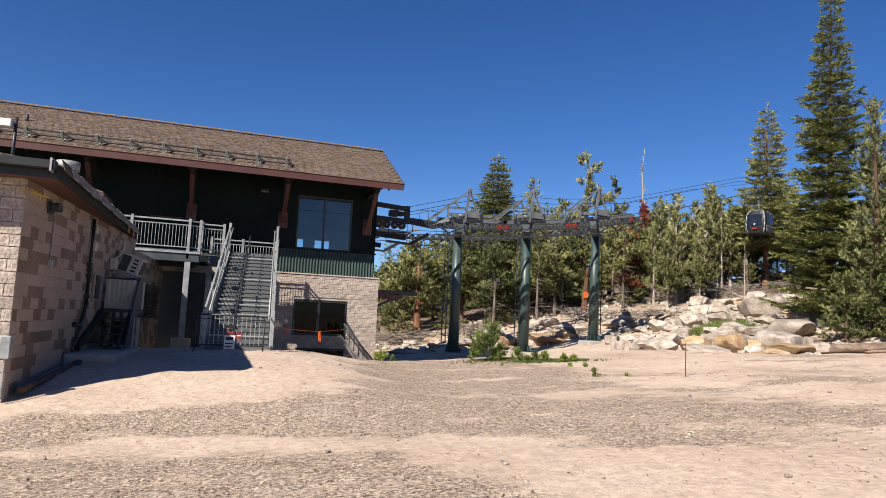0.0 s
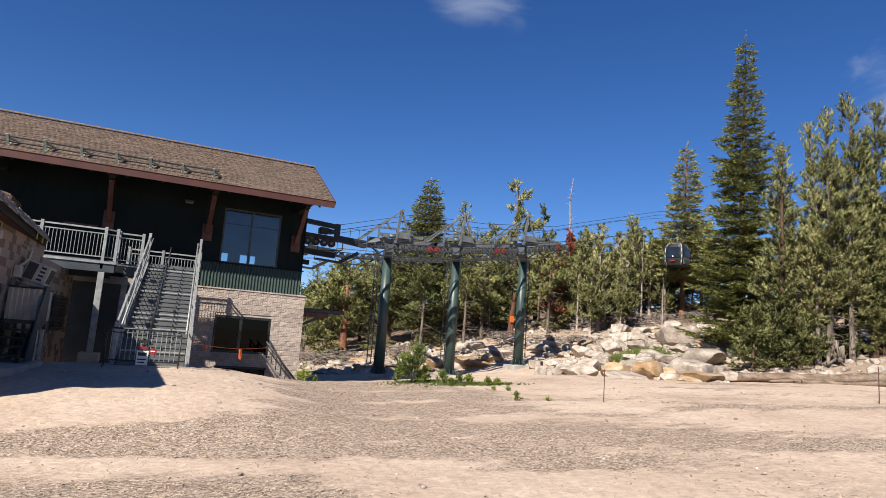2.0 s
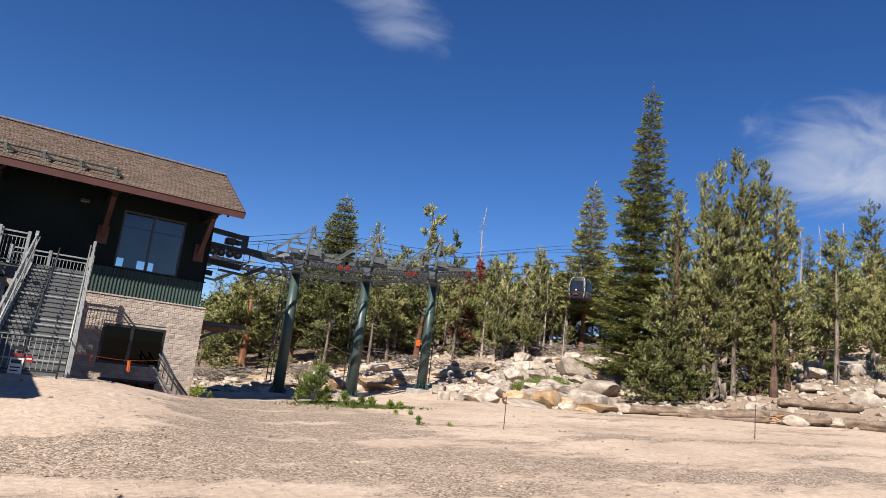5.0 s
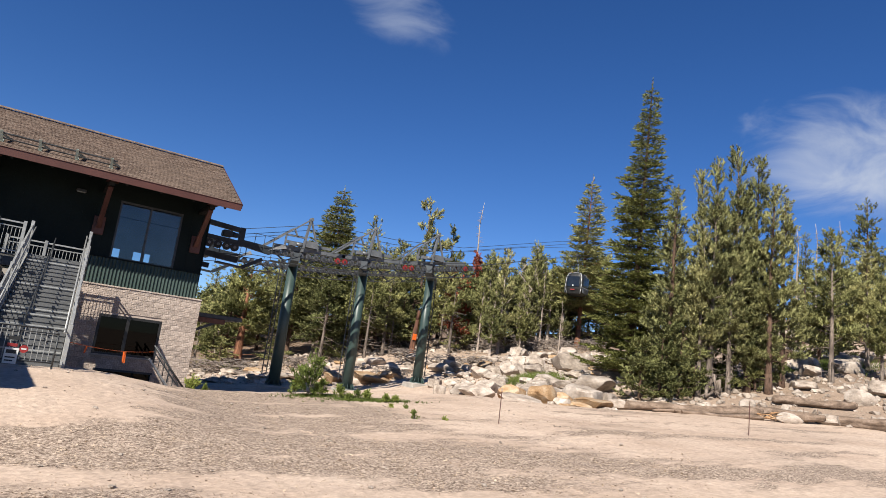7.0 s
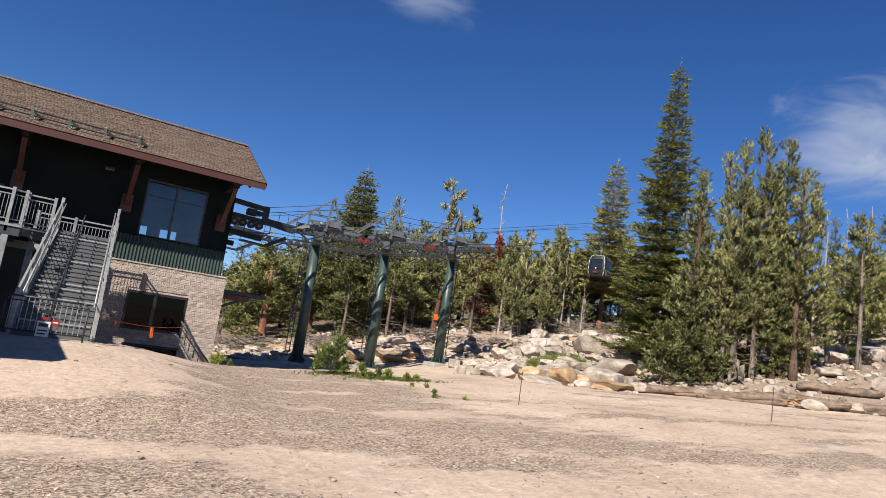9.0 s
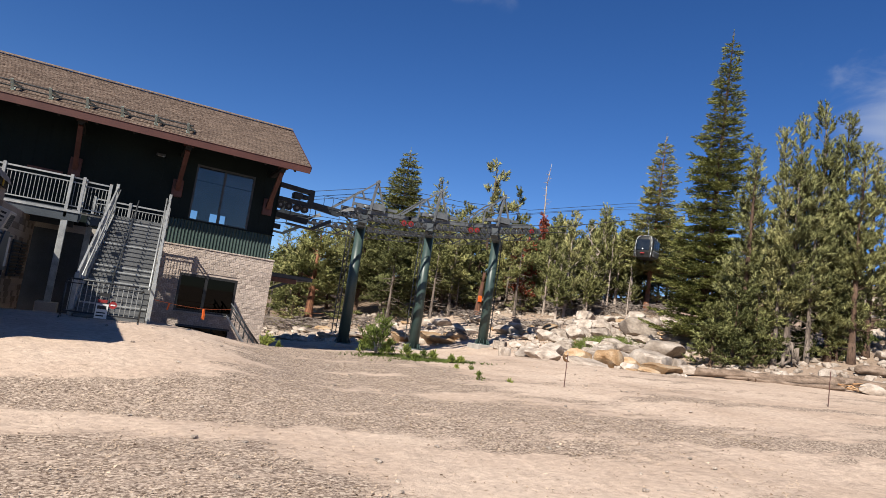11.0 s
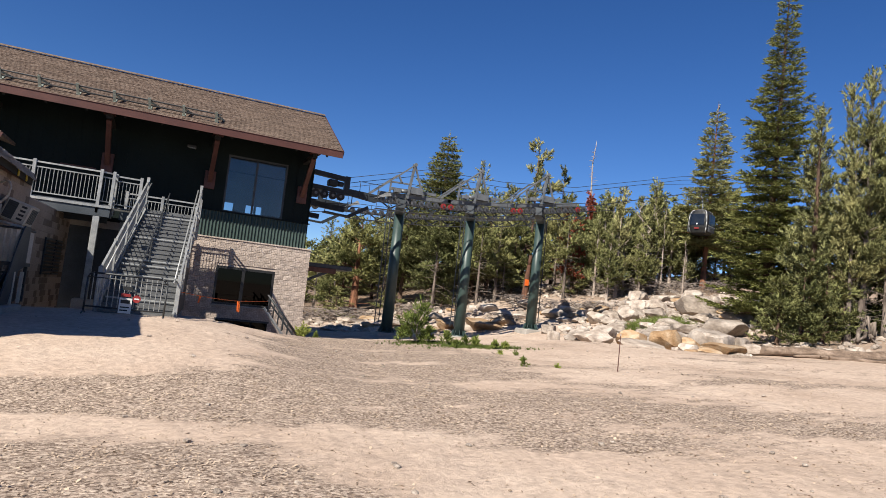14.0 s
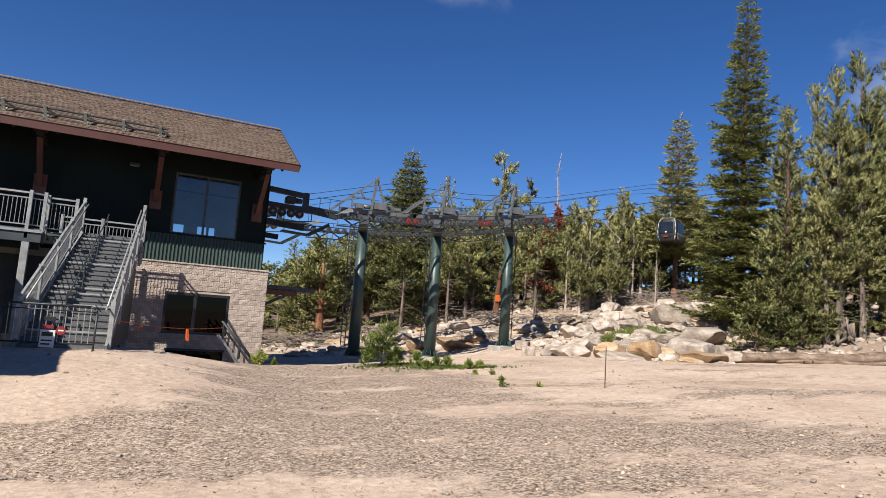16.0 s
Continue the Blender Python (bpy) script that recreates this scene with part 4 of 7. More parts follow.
def build_stairs():
    """A straight flight of steel steps between panelled rails, in its own frame: x across, y up the flight."""
    z0 = 0.20
    s = thing("staircase", "wide galvanised steel staircase with panelled railings leading to the deck", "staircase", at=(ST_BOTTOM[0], ST_BOTTOM[1], z0), turn=ST_TURN)
    n, half = 22, 0.80
    rise, run = (DECK_Z - z0) / n, 7.55 / n
    tread_me = bpy.data.meshes.new("tread")
    bm = B()
    box(bm, (-half, -0.02, -0.045), (half, run + 0.02, 0.0))
    box(bm, (-half, -0.035, -0.05), (half, -0.02, 0.006))
    box(bm, (-half, run - 0.01, -0.02 - 0.0), (half, run + 0.01, rise - 0.05))
    bm.to_mesh(tread_me)
    bm.free()
    tread_me.materials.append(M_TREAD)
    nose_me = bpy.data.meshes.new("nosing")
    bm = box(B(), (-half + 0.01, -0.042, -0.03), (half - 0.01, -0.030, 0.012))
    bm.to_mesh(nose_me)
    bm.free()
    nose_me.materials.append(M_GALV)
    for k in range(n):
        t = new("tread", tread_me)
        t.parent = s
        t.location = (0, k * run, (k + 1) * rise)
        if k in (2, 6, 8, 9, 14, 20):
            q = new("nosing", nose_me)
            q.parent = t
    first = box(B(), (-half, -0.01, 0), (half, 0.0, rise - 0.05))
    part("riser", first, M_TREAD, s)
    L, H = n * run, n * rise
    for sx in (-1, 1):
        x = sx * (half + 0.04)
        part("stringer", beam(B(), (x, -0.1, rise * 0.3), (x, L + 0.05, H - 0.02), 0.05, 0.32), M_GALV, s)
        side = new("rail_side")
        side.parent = s
        px = sx * (half + 0.075)
        hs = (0.0, 0.24, 0.48, 0.72, 0.985)
        for k, f in enumerate(hs):
            y, z = f * L + 0.05, f * H + rise
            part("post", bevelled(box(B(), (px - 0.05, y - 0.05, z - 0.3), (px + 0.05, y + 0.05, z + 1.0 + (0.1 if k == len(hs) - 1 else 0))), 0.008), M_GALV, side)
        slope = Vector((0, L, H)).normalized()
        for k in range(len(hs) - 1):
            y0, y1 = hs[k] * L + 0.1, hs[k + 1] * L
            p, q = Vector((px, y0, y0 / L * H + rise)), Vector((px, y1, y1 / L * H + rise))
            up = Vector((0, 0, 1))
            part("top_rail", beam(B(), p + up * 0.93, q + up * 0.93, 0.05, 0.09), M_GALV, side)
            part("bottom_rail", beam(B(), p + up * 0.14, q + up * 0.14, 0.04, 0.07), M_GALV, side)
            m = int((y1 - y0) / 0.105)
            me = picket_mesh(0.76)
            for j in range(1, m):
                ob = new("picket", me)
                ob.parent, ob.location = side, p.lerp(q, j / m) + up * 0.14
        hx = sx * (half - 0.03)
        bm = pipe(B(), [(hx, -0.25, 0.88 + rise * 0.4), (hx, 0.0, 0.88 + rise), (hx, L, H + 0.88 + rise)], 0.022, 8)
        part("handrail", bm, M_GALV, side)
    for sx in (-1, 1):                      # skirt under the flight
        x = sx * (half + 0.02)
        part("skirt", B_from([(x - 0.01, 0.2, 0), (x - 0.01, L, H - 0.25), (x - 0.01, L, 0), (x + 0.01, 0.2, 0), (x + 0.01, L, H - 0.25), (x + 0.01, L, 0)], [(0, 1, 2), (5, 4, 3), (0, 3, 4, 1), (1, 4, 5, 2), (2, 5, 3, 0)]), M_DECK_BEAM, s)
    # centre handrail
    mid = new("centre_handrail")
    mid.parent = s
    part("handrail", pipe(B(), [(-0.12, 0.6, 0.95 + rise), (-0.12, L - 0.3, H - 0.02 + 0.75)], 0.018, 6), M_DARK_STEEL, mid)
    for f in (0.1, 0.4, 0.7, 0.93):
        part("post", tube(B(), (-0.12, f * L, f * H + rise * 0.9), (-0.12, f * L, f * H + rise + 0.86 - 0.08 * f), 0.016, seg=6), M_DARK_STEEL, mid)
    # foot slab
    slab = thing("stair_slab", "low concrete slab at the foot of the stairs", "slab", at=(ST_BOTTOM[0], ST_BOTTOM[1], 0), turn=ST_TURN)
    part("slab", bevelled(box(B(), (-1.0, -0.55, -0.5), (1.12, 0.5, 0.19)), 0.02), M_CONCRETE, slab)
    return s


build_stairs()


def build_deck():
    d = thing("deck", "grey steel deck with galvanised guard rails beside the upper wall", "deck")
    z = DECK_Z
    part("deck_floor", box(B(), (-9.0, 26.0, z - 0.10), (-1.30, WALL - 0.14, z)), M_TREAD, d)
    for k in range(24):                     # open grating of the stair landing
        part("grating_bar", box(B(), (-1.298, 26.52 + 0.043 * k, z - 0.03), (1.60, 26.528 + 0.043 * k, z)), M_TREAD, d)
    for x in (-1.29, -0.3, 0.65, 1.55):
        part("bearer", box(B(), (x, 26.50, z - 0.13), (x + 0.05, 27.52, z - 0.031)), M_DECK_BEAM, d)
    for name, a, b in (("edge_beam", (-9.0, 25.90, z - 0.42), (-1.25, 25.998, z - 0.06)), ("edge_beam", (-1.30, 26.0, z - 0.42), (-1.22, 26.49, z - 0.06)), ("joist_beam", (-9.0, 27.2, z - 0.55), (-1.4, 27.35, z - 0.102)), ("joist_beam", (-1.0, 27.3, z - 0.4), (1.5, 27.45, z - 0.102)), ("joist_beam", (-1.0, 26.6, z - 0.4), (1.5, 26.7, z - 0.102))):
        part(name, box(B(), a, b), M_DECK_BEAM, d)
    part("edge_strip", box(B(), (-9.0, 25.86, z - 0.13), (-1.22, 25.898, z - 0.05)), M_GALV, d)
    rail = new("guard_rail")
    rail.parent = d
    railing(rail, [(-8.9, 25.95), (-7.2, 25.95), (-5.45, 25.95), (-3.58, 25.95), (-1.65, 25.95), (-1.28, 26.1), (-1.24, 26.55), (-0.46, 26.6)], z)
    back = new("guard_rail")
    back.parent = d
    railing(back, [(-0.9, 27.6), (0.28, 27.6), (1.53, 27.6), (1.55, 26.72)], z - 0.42)
    for x, y in ((-1.62, 25.94), (-5.45, 25.94), (1.35, 27.4), (-0.9, 27.4)):
        part("support_post", bevelled(box(B(), (x - 0.10, y - 0.08, on_ground(x, y) - 0.3), (x + 0.10, y + 0.08, z - 0.43)), 0.01), M_GALV, d, "galvanised steel support post")
    part("post_footing", bevelled(box(B(), (-1.95, 25.7, -0.5), (-1.3, 26.4, 0.22)), 0.02), M_CONCRETE, d)
    return d


build_deck()


def build_gate():
    g = thing("crowd_barrier", "dark steel crowd barrier closing the stairs", "barrier", at=(-0.05, 18.1, on_ground(0.0, 18.1) - 0.02), turn=-3)
    w, h = 0.82, 0.92
    pts = [(-w, 0, 0.05), (-w, 0, h - 0.12), (-w + 0.03, 0, h - 0.04), (-w + 0.12, 0, h), (w - 0.12, 0, h), (w - 0.03, 0, h - 0.04), (w, 0, h - 0.12), (w, 0, 0.05)]
    part("barrier_frame", pipe(B(), pts, 0.021, 8), M_DARK_STEEL, g)
    part("lower_rail", tube(B(), (-w, 0, 0.17), (w, 0, 0.17), 0.018, seg=8), M_DARK_STEEL, g)
    part("upper_rail", tube(B(), (-w, 0, h - 0.10), (w, 0, h - 0.10), 0.012, seg=8), M_DARK_STEEL, g)
    bar = bpy.data.meshes.new("bar")
    bm = tube(B(), (0, 0, 0.17), (0, 0, h - 0.02), 0.009, seg=6)
    bm.to_mesh(bar)
    bm.free()
    bar.materials.append(M_GALV)
    for k in range(1, 15):
        ob = new("bar", bar)
        ob.parent, ob.location = g, (-w + 2 * w * k / 15, 0, 0)
    for x in (-w, w):
        part("foot", pipe(B(), [(x, -0.24, 0.02), (x, 0, 0.07), (x, 0.24, 0.02)], 0.018, 6), M_DARK_STEEL, g)
    sg = thing("warning_sign", "small white closure sign with red markings tied to the barrier", "sign", at=(-0.04, 18.06, on_ground(0.0, 18.1) + 0.06), turn=-3)
    part("sign_board", box(B(), (-0.14, -0.012, 0.0), (0.12, -0.004, 0.34)), M_WHITE, sg)
    part("red_band", box(B(), (-0.12, -0.018, 0.37), (0.08, -0.004, 0.44)), M_RED_PAINT, sg)
    part("stop_disc", tube(B(), (0.21, -0.016, 0.34), (0.21, -0.004, 0.34), 0.085, seg=20), M_RED_PAINT, sg)
    part("disc_bar", box(B(), (0.16, -0.021, 0.325), (0.26, -0.017, 0.355)), M_WHITE, sg)
    part("text_block", box(B(), (-0.11, -0.016, 0.22), (0.08, -0.0125, 0.30)), M_BLACK, sg)
    part("text_bar", box(B(), (-0.11, -0.016, 0.12), (0.08, -0.0125, 0.15)), M_BLACK, sg)
    part("text_bar", box(B(), (-0.11, -0.016, 0.05), (0.05, -0.0125, 0.08)), M_BLACK, sg)
    part("tie_plate", box(B(), (-0.1, -0.02, 0.52), (0.1, -0.004, 0.60)), M_BLACK, sg)


build_gate()


# ---- the ropeway ----
TOWERS = ((11.65, 34.0, -0.75, 6.25), (15.88, 34.1, -0.16, 6.55), (20.45, 34.2, 0.36, 7.10))
NEAR_Y, FAR_Y = 31.4, 36.9


def rope_z(x):
    """The rope's height: level out of the station, a dip over the towers, then up the hill."""
    if x < 21.5:
        t = max(0.0, (x - 6.0) / 15.5)
        return 6.12 + 0.03 * t + 1.42 * t ** 2.4
    return 7.57 + (x - 21.5) * 0.285 - 0.0004 * (x - 21.5) ** 2


def rope_y(x, y):
    """Past the last tower the line bends away up the hill."""
    return y + 0.42 * max(0.0, x - 21.5)


def sheave_train(lift, y, x0, x1, pitch, seed):
    """A row of rope wheels on their carrier beams."""
    rng = random.Random(seed)
    train = new("sheave_train")
    train.parent = lift
    x = x0
    k = 0
    r = 0.145
    while x < x1:
        z = rope_z(x)
        red = y < 34 and k in (9, 10, 19, 20, 29)
        w = part("sheave", tube(B(), (x, y - 0.05, z - r), (x, y + 0.05, z - r), r, seg=14), M_RED_PAINT if red else M_SHEAVE, train, "red rope wheel" if red else "")
        part("hub", tube(B(), (x, y - 0.075, z - r), (x, y - 0.05, z - r), 0.055, seg=8), M_DARK_STEEL, w)
        part("tyre", tube(tube(B(), (x, y - 0.056, z - r), (x, y - 0.03, z - r), r + 0.012, seg=14, caps=False), (x, y - 0.03, z - r), (x, y - 0.056, z - r), r - 0.045, seg=14, caps=False), M_RUBBER, w)
        x += pitch
        k += 1
    xs = np.linspace(x0 - 0.3, x1 + 0.3, 9)
    for a, b in zip(xs, xs[1:]):
        part("carrier_beam", beam(B(), (a, y + 0.11, rope_z(a) - 0.22), (b, y + 0.11, rope_z(b) - 0.22), 0.06, 0.15), M_LIFT_GREY, train)
    for a in np.arange(x0 + 0.4, x1, 1.1):
        bm = B()
        beam(bm, (a, y + 0.1, rope_z(a) - 0.25), (a + 0.45, y + 0.1, rope_z(a) - 0.5), 0.05, 0.06)
        beam(bm, (a + 0.45, y + 0.1, rope_z(a) - 0.5), (a + 0.9, y + 0.1, rope_z(a) - 0.25), 0.05, 0.06)
        tube(bm, (a + 0.45, y - 0.02, rope_z(a) - 0.52), (a + 0.45, y + 0.3, rope_z(a) - 0.52), 0.05, seg=6)
        part("rocker_arm", bm, M_DARK_STEEL, train)
    for dz in (0.16, 0.62):
        pts = [(a, y - 0.42, rope_z(a) + dz - 0.45) for a in np.linspace(x0, x1, 8)]
        for p, q in zip(pts, pts[1:]):
            part("catwalk_rail", tube(B(), p, q, 0.016, seg=5), M_DARK_STEEL, train)
    for a in np.arange(x0, x1 + 0.1, 1.4):
        part("rail_post", tube(B(), (a, y - 0.42, rope_z(a) - 0.72), (a, y - 0.42, rope_z(a) + 0.17), 0.014, seg=5), M_DARK_STEEL, train)
    xs = np.linspace(x0, x1, 9)
    for a, b in zip(xs, xs[1:]):
        part("walkway_grating", beam(B(), (a + 0.01, y - 0.28, rope_z(a) - 0.66), (b - 0.01, y - 0.28, rope_z(b) - 0.66), 0.30, 0.03), M_DARK_STEEL, train)


def build_ropeway():
    lift = thing("gondola_tower_line", "three green steel towers carrying grey sheave trains of a gondola lift", "gondola lift")
    for k, (x, y, z0, z1) in enumerate(TOWERS):
        t = new("tower")
        t.parent = lift
        g = on_ground(x, y)
        part("pole", tube(B(), (x, y, g + 0.02), (x, y, z1 - 0.1), 0.30, 0.25, 24), M_GREEN_STEEL, t, "green painted round steel pole")
        part("flange", tube(B(), (x, y, g + 0.10), (x, y, g + 0.17), 0.44, 0.44, 24), M_GREEN_STEEL, t)
        for a in range(10):
            c, s = math.cos(a * 0.628), math.sin(a * 0.628)
            part("gusset", beam(B(), (x + c * 0.29, y + s * 0.29, g + 0.42), (x + c * 0.41, y + s * 0.41, g + 0.17), 0.02, 0.10), M_GREEN_STEEL, t)
        part("footing", bevelled(box(B(), (x - 0.65, y - 0.65, g - 0.6), (x + 0.65, y + 0.65, g + 0.12)), 0.03), M_CONCRETE, t, "square concrete footing")
        # crossarm, saddle and working frame
        swing = 0.9 + 0.55 * k
        part("crossarm", beam(B(), (x - swing, NEAR_Y - 0.1, z1 - 0.28), (x + swing, FAR_Y + 0.1, z1 - 0.28), 0.42, 0.40), M_DECK_BEAM, t)
        part("arm_head", bevelled(box(B(), (x - swing - 0.6, NEAR_Y + 0.15, z1 - 0.12), (x - swing + 0.6, NEAR_Y + 0.65, z1 + 0.10)), 0.03), M_LIFT_GREY, t)
        apex, high = ((11.26, 7.98), (14.90, 8.34), (18.87, 8.87))[k]
        x_pole, x = x, apex - 0.72
        for yy in (NEAR_Y - 0.05,):
            bm = B()
            b = high - 1.82
            for p, q in (((-1.45, 0), (0.72, 1.82)), ((0.72, 1.82), (1.3, 0.3)), ((-0.45, 0.1), (-0.42, 0.8)), ((-0.42, 0.8), (0.5, 0.82)), ((0.15, 0.8), (-0.05, 1.15))):
                beam(bm, (x + p[0], yy, b + p[1]), (x + q[0], yy, b + q[1]), 0.07, 0.09, (0, 1, 0))
            beam(bm, (x + 0.71, yy, b + 1.84), (x + 0.48, yy, b + 0.1), 0.10, 0.15, (0, 1, 0))
            tube(bm, (x + 0.72, yy - 0.12, b + 1.82), (x + 0.72, yy + 0.12, b + 1.82), 0.09, seg=10)
            beam(bm, (x - 1.45, yy + 0.8, b), (x + 0.05, yy + 0.8, b + 1.25), 0.07, 0.09, (0, 1, 0))
            beam(bm, (x + 0.05, yy + 0.8, b + 1.25), (x + 0.05, yy, b + 1.25), 0.06, 0.06)
            part("lifting_frame", bm, M_LIFT_GREY, t, "grey angled lifting frame")
        bm = B()
        box(bm, (x - 0.2, NEAR_Y - 0.2, z1 + 0.22), (x + 0.1, NEAR_Y + 0.15, z1 + 0.40))
        tube(bm, (x + 0.15, NEAR_Y, z1 + 0.35), (x + 0.5, NEAR_Y, z1 + 0.35), 0.10, seg=10)
        beam(bm, (x - 0.9, NEAR_Y + 0.2, rope_z(x - 0.9) + 0.16), (x + 2.9, NEAR_Y + 0.2, rope_z(x + 2.9) + 0.16), 0.16, 0.20)
        beam(bm, (x - 0.2, NEAR_Y + 0.5, rope_z(x) + 0.52), (x + 2.2, NEAR_Y + 0.5, rope_z(x + 2.2) + 0.46), 0.10, 0.14)
        box(bm, (x + 0.6, NEAR_Y - 0.1, z1 + 0.30), (x + 1.25, NEAR_Y + 0.3, z1 + 0.62))
        part("drive_unit", bm, M_LIFT_GREY, t)
        x = x_pole
        # ladder up the back of the pole
        lad = new("ladder")
        lad.parent = t
        lx, ly = x - 0.55 if k == 0 else x + (-0.42 if k == 1 else 0.42), y + 0.1
        for dx in (-0.11, 0.11):
            part("stile", beam(B(), (lx + dx, ly, g + 0.6), (lx + dx, ly, z1 - 0.2), 0.03, 0.045, (1, 0, 0)), M_DARK_STEEL, lad)
        rung = bpy.data.meshes.new("rung")
        bm = tube(B(), (-0.11, 0, 0), (0.11, 0, 0), 0.012, seg=5, caps=False)
        bm.to_mesh(rung)
        bm.free()
        rung.materials.append(M_DARK_STEEL)
        for zz in np.arange(g + 0.8, z1 - 0.3, 0.28):
            ob = new("rung", rung)
            ob.parent, ob.location = lad, (lx, ly, zz)
        for zz in np.arange(g + 1.0, z1 - 0.3, 1.6):
            part("stay", beam(B(), (lx, ly, zz), (x, y, zz), 0.03, 0.03), M_DARK_STEEL, lad)
    sheave_train(lift, NEAR_Y, 9.4, 21.4, 0.40, 1)
    sheave_train(lift, FAR_Y, 9.4, 21.6, 0.43, 2)
    # end guides that reach out of the station, on each side
    for y, dz in ((NEAR_Y, 0.0), (FAR_Y, 0.12)):
        gd = new("station_guide")
        gd.parent = lift
        bm = B()
        for a, b, w, h in (((5.9, 6.80), (8.0, 6.66), 0.20, 0.30), ((7.98, 6.80), (7.98, 5.92), 0.24, 0.26), ((5.9, 6.12), (8.0, 6.05), 0.20, 0.24), ((8.0, 6.08), (9.5, 5.98), 0.20, 0.22), ((6.1, 6.7), (6.1, 6.1), 0.12, 0.14)):
            beam(bm, (a[0], y, a[1] + dz), (b[0], y, b[1] + dz), w, h, (0, 1, 0))
        part("guide_frame", bm, M_GUIDE, gd, "steel guide frame, darkened as in the station's shade")
        part("tapered_shoe", B_from([(8.05, y - 0.12, 5.95 + dz), (9.45, y - 0.12, 5.80 + dz), (9.75, y - 0.12, 6.16 + dz), (8.05, y - 0.12, 6.24 + dz), (8.05, y + 0.12, 5.95 + dz), (9.45, y + 0.12, 5.80 + dz), (9.75, y + 0.12, 6.16 + dz), (8.05, y + 0.12, 6.24 + dz)],
             [(0, 1, 2, 3), (7, 6, 5, 4), (0, 4, 5, 1), (1, 5, 6, 2), (2, 6, 7, 3), (3, 7, 4, 0)]), M_GUIDE, gd)
        part("shoe_plate", B_from([(9.3, y - 0.15, 5.98 + dz), (10.2, y - 0.15, 6.26 + dz), (10.05, y - 0.15, 6.46 + dz), (9.3, y - 0.13, 5.98 + dz), (10.2, y - 0.13, 6.26 + dz), (10.05, y - 0.13, 6.46 + dz)], [(0, 1, 2), (5, 4, 3), (0, 3, 4, 1), (1, 4, 5, 2), (2, 5, 3, 0)]), M_GALV, gd, "bright steel shoe plate")
        for x in (6.15, 6.55, 6.95, 7.35, 7.72):
            tyre = part("guide_tyre", tube(B(), (x, y - 0.16, 5.80 + dz), (x, y - 0.04, 5.80 + dz), 0.19, seg=14), M_RUBBER, gd)
            part("tyre_hub", tube(B(), (x, y - 0.18, 5.80 + dz), (x, y - 0.162, 5.80 + dz), 0.07, seg=10), M_LIFT_GREY, tyre)
        part("motor", bevelled(box(B(), (7.05, y - 0.3, 6.22 + dz), (7.5, y + 0.1, 6.52 + dz)), 0.04), M_GUIDE, gd)
        part("motor_cap", tube(B(), (7.5, y - 0.1, 6.38 + dz), (7.78, y - 0.1, 6.38 + dz), 0.13, 0.11, 12), M_GUIDE, gd)
        part("tray_beam", beam(B(), (5.9, y + 0.5, 5.42 + dz), (8.1, y + 0.5, 5.30 + dz), 0.24, 0.26), M_GUIDE, gd)
        part("service_tray", beam(B(), (7.0, y - 0.1, 4.98 + dz), (8.2, y - 0.1, 4.92 + dz), 0.5, 0.06), M_GUIDE, gd)
        part("tray_brace", beam(B(), (8.2, y - 0.1, 4.94 + dz), (9.1, y - 0.1, 5.50 + dz), 0.16, 0.16, (0, 1, 0)), M_GUIDE, gd)
        part("guard_loop", pipe(B(), [(7.0, y - 0.4, 5.35 + dz), (8.2, y - 0.4, 5.5 + dz), (8.2, y - 0.4, 5.92 + dz), (7.0, y - 0.4, 5.86 + dz), (7.0, y - 0.4, 5.35 + dz)], 0.022, 5), M_GUIDE, gd)
        for x in (8.5, 8.95, 9.4):
            part("rail_post", tube(B(), (x, y - 0.5, 5.95 + dz), (x, y - 0.5, 6.6 + dz), 0.014, seg=5), M_GUIDE, gd)
        part("catwalk_rail", tube(B(), (8.4, y - 0.5, 6.6 + dz), (9.6, y - 0.5, 6.6 + dz), 0.014, seg=5), M_GUIDE, gd)
        if y > 34:
            part("guide_column", tube(B(), (6.3, y, -1.6), (6.3, y, 5.95), 0.16, seg=14), M_GREEN_STEEL, gd, "green steel column")
    # ropes
    xs = [2.0, 6.0, 9.4, 12, 14, 16, 18, 20, 21.5, 30, 40, 52, 66, 84, 110]
    for y, nm in ((NEAR_Y, "haul_rope"), (FAR_Y, "haul_rope")):
        part(nm, pipe(B(), [(x, rope_y(x, y), rope_z(x) - (0.0 if y < 34 or x < 21.5 else 0.05 * (x - 21.5))) for x in xs], 0.026, 6), M_DARK_STEEL, lift)
    top = [(7.7, 6.72), (TOWERS[0][0] + 0.5, 7.98), (TOWERS[1][0] + 0.5, 8.1), (TOWERS[2][0] + 0.5, 8.6), (33.4, 12.2), (44.1, 14.75), (70, 21.3), (110, 32)]
    for y, dz in ((NEAR_Y + 0.35, 0.0), (NEAR_Y + 0.5, -0.25), (FAR_Y - 0.35, 0.0)):
        part("signal_cable", pipe(B(), [(x, rope_y(x, y), z + dz) for x, z in top], 0.014, 5), M_DARK_STEEL, lift)
    return lift


build_ropeway()


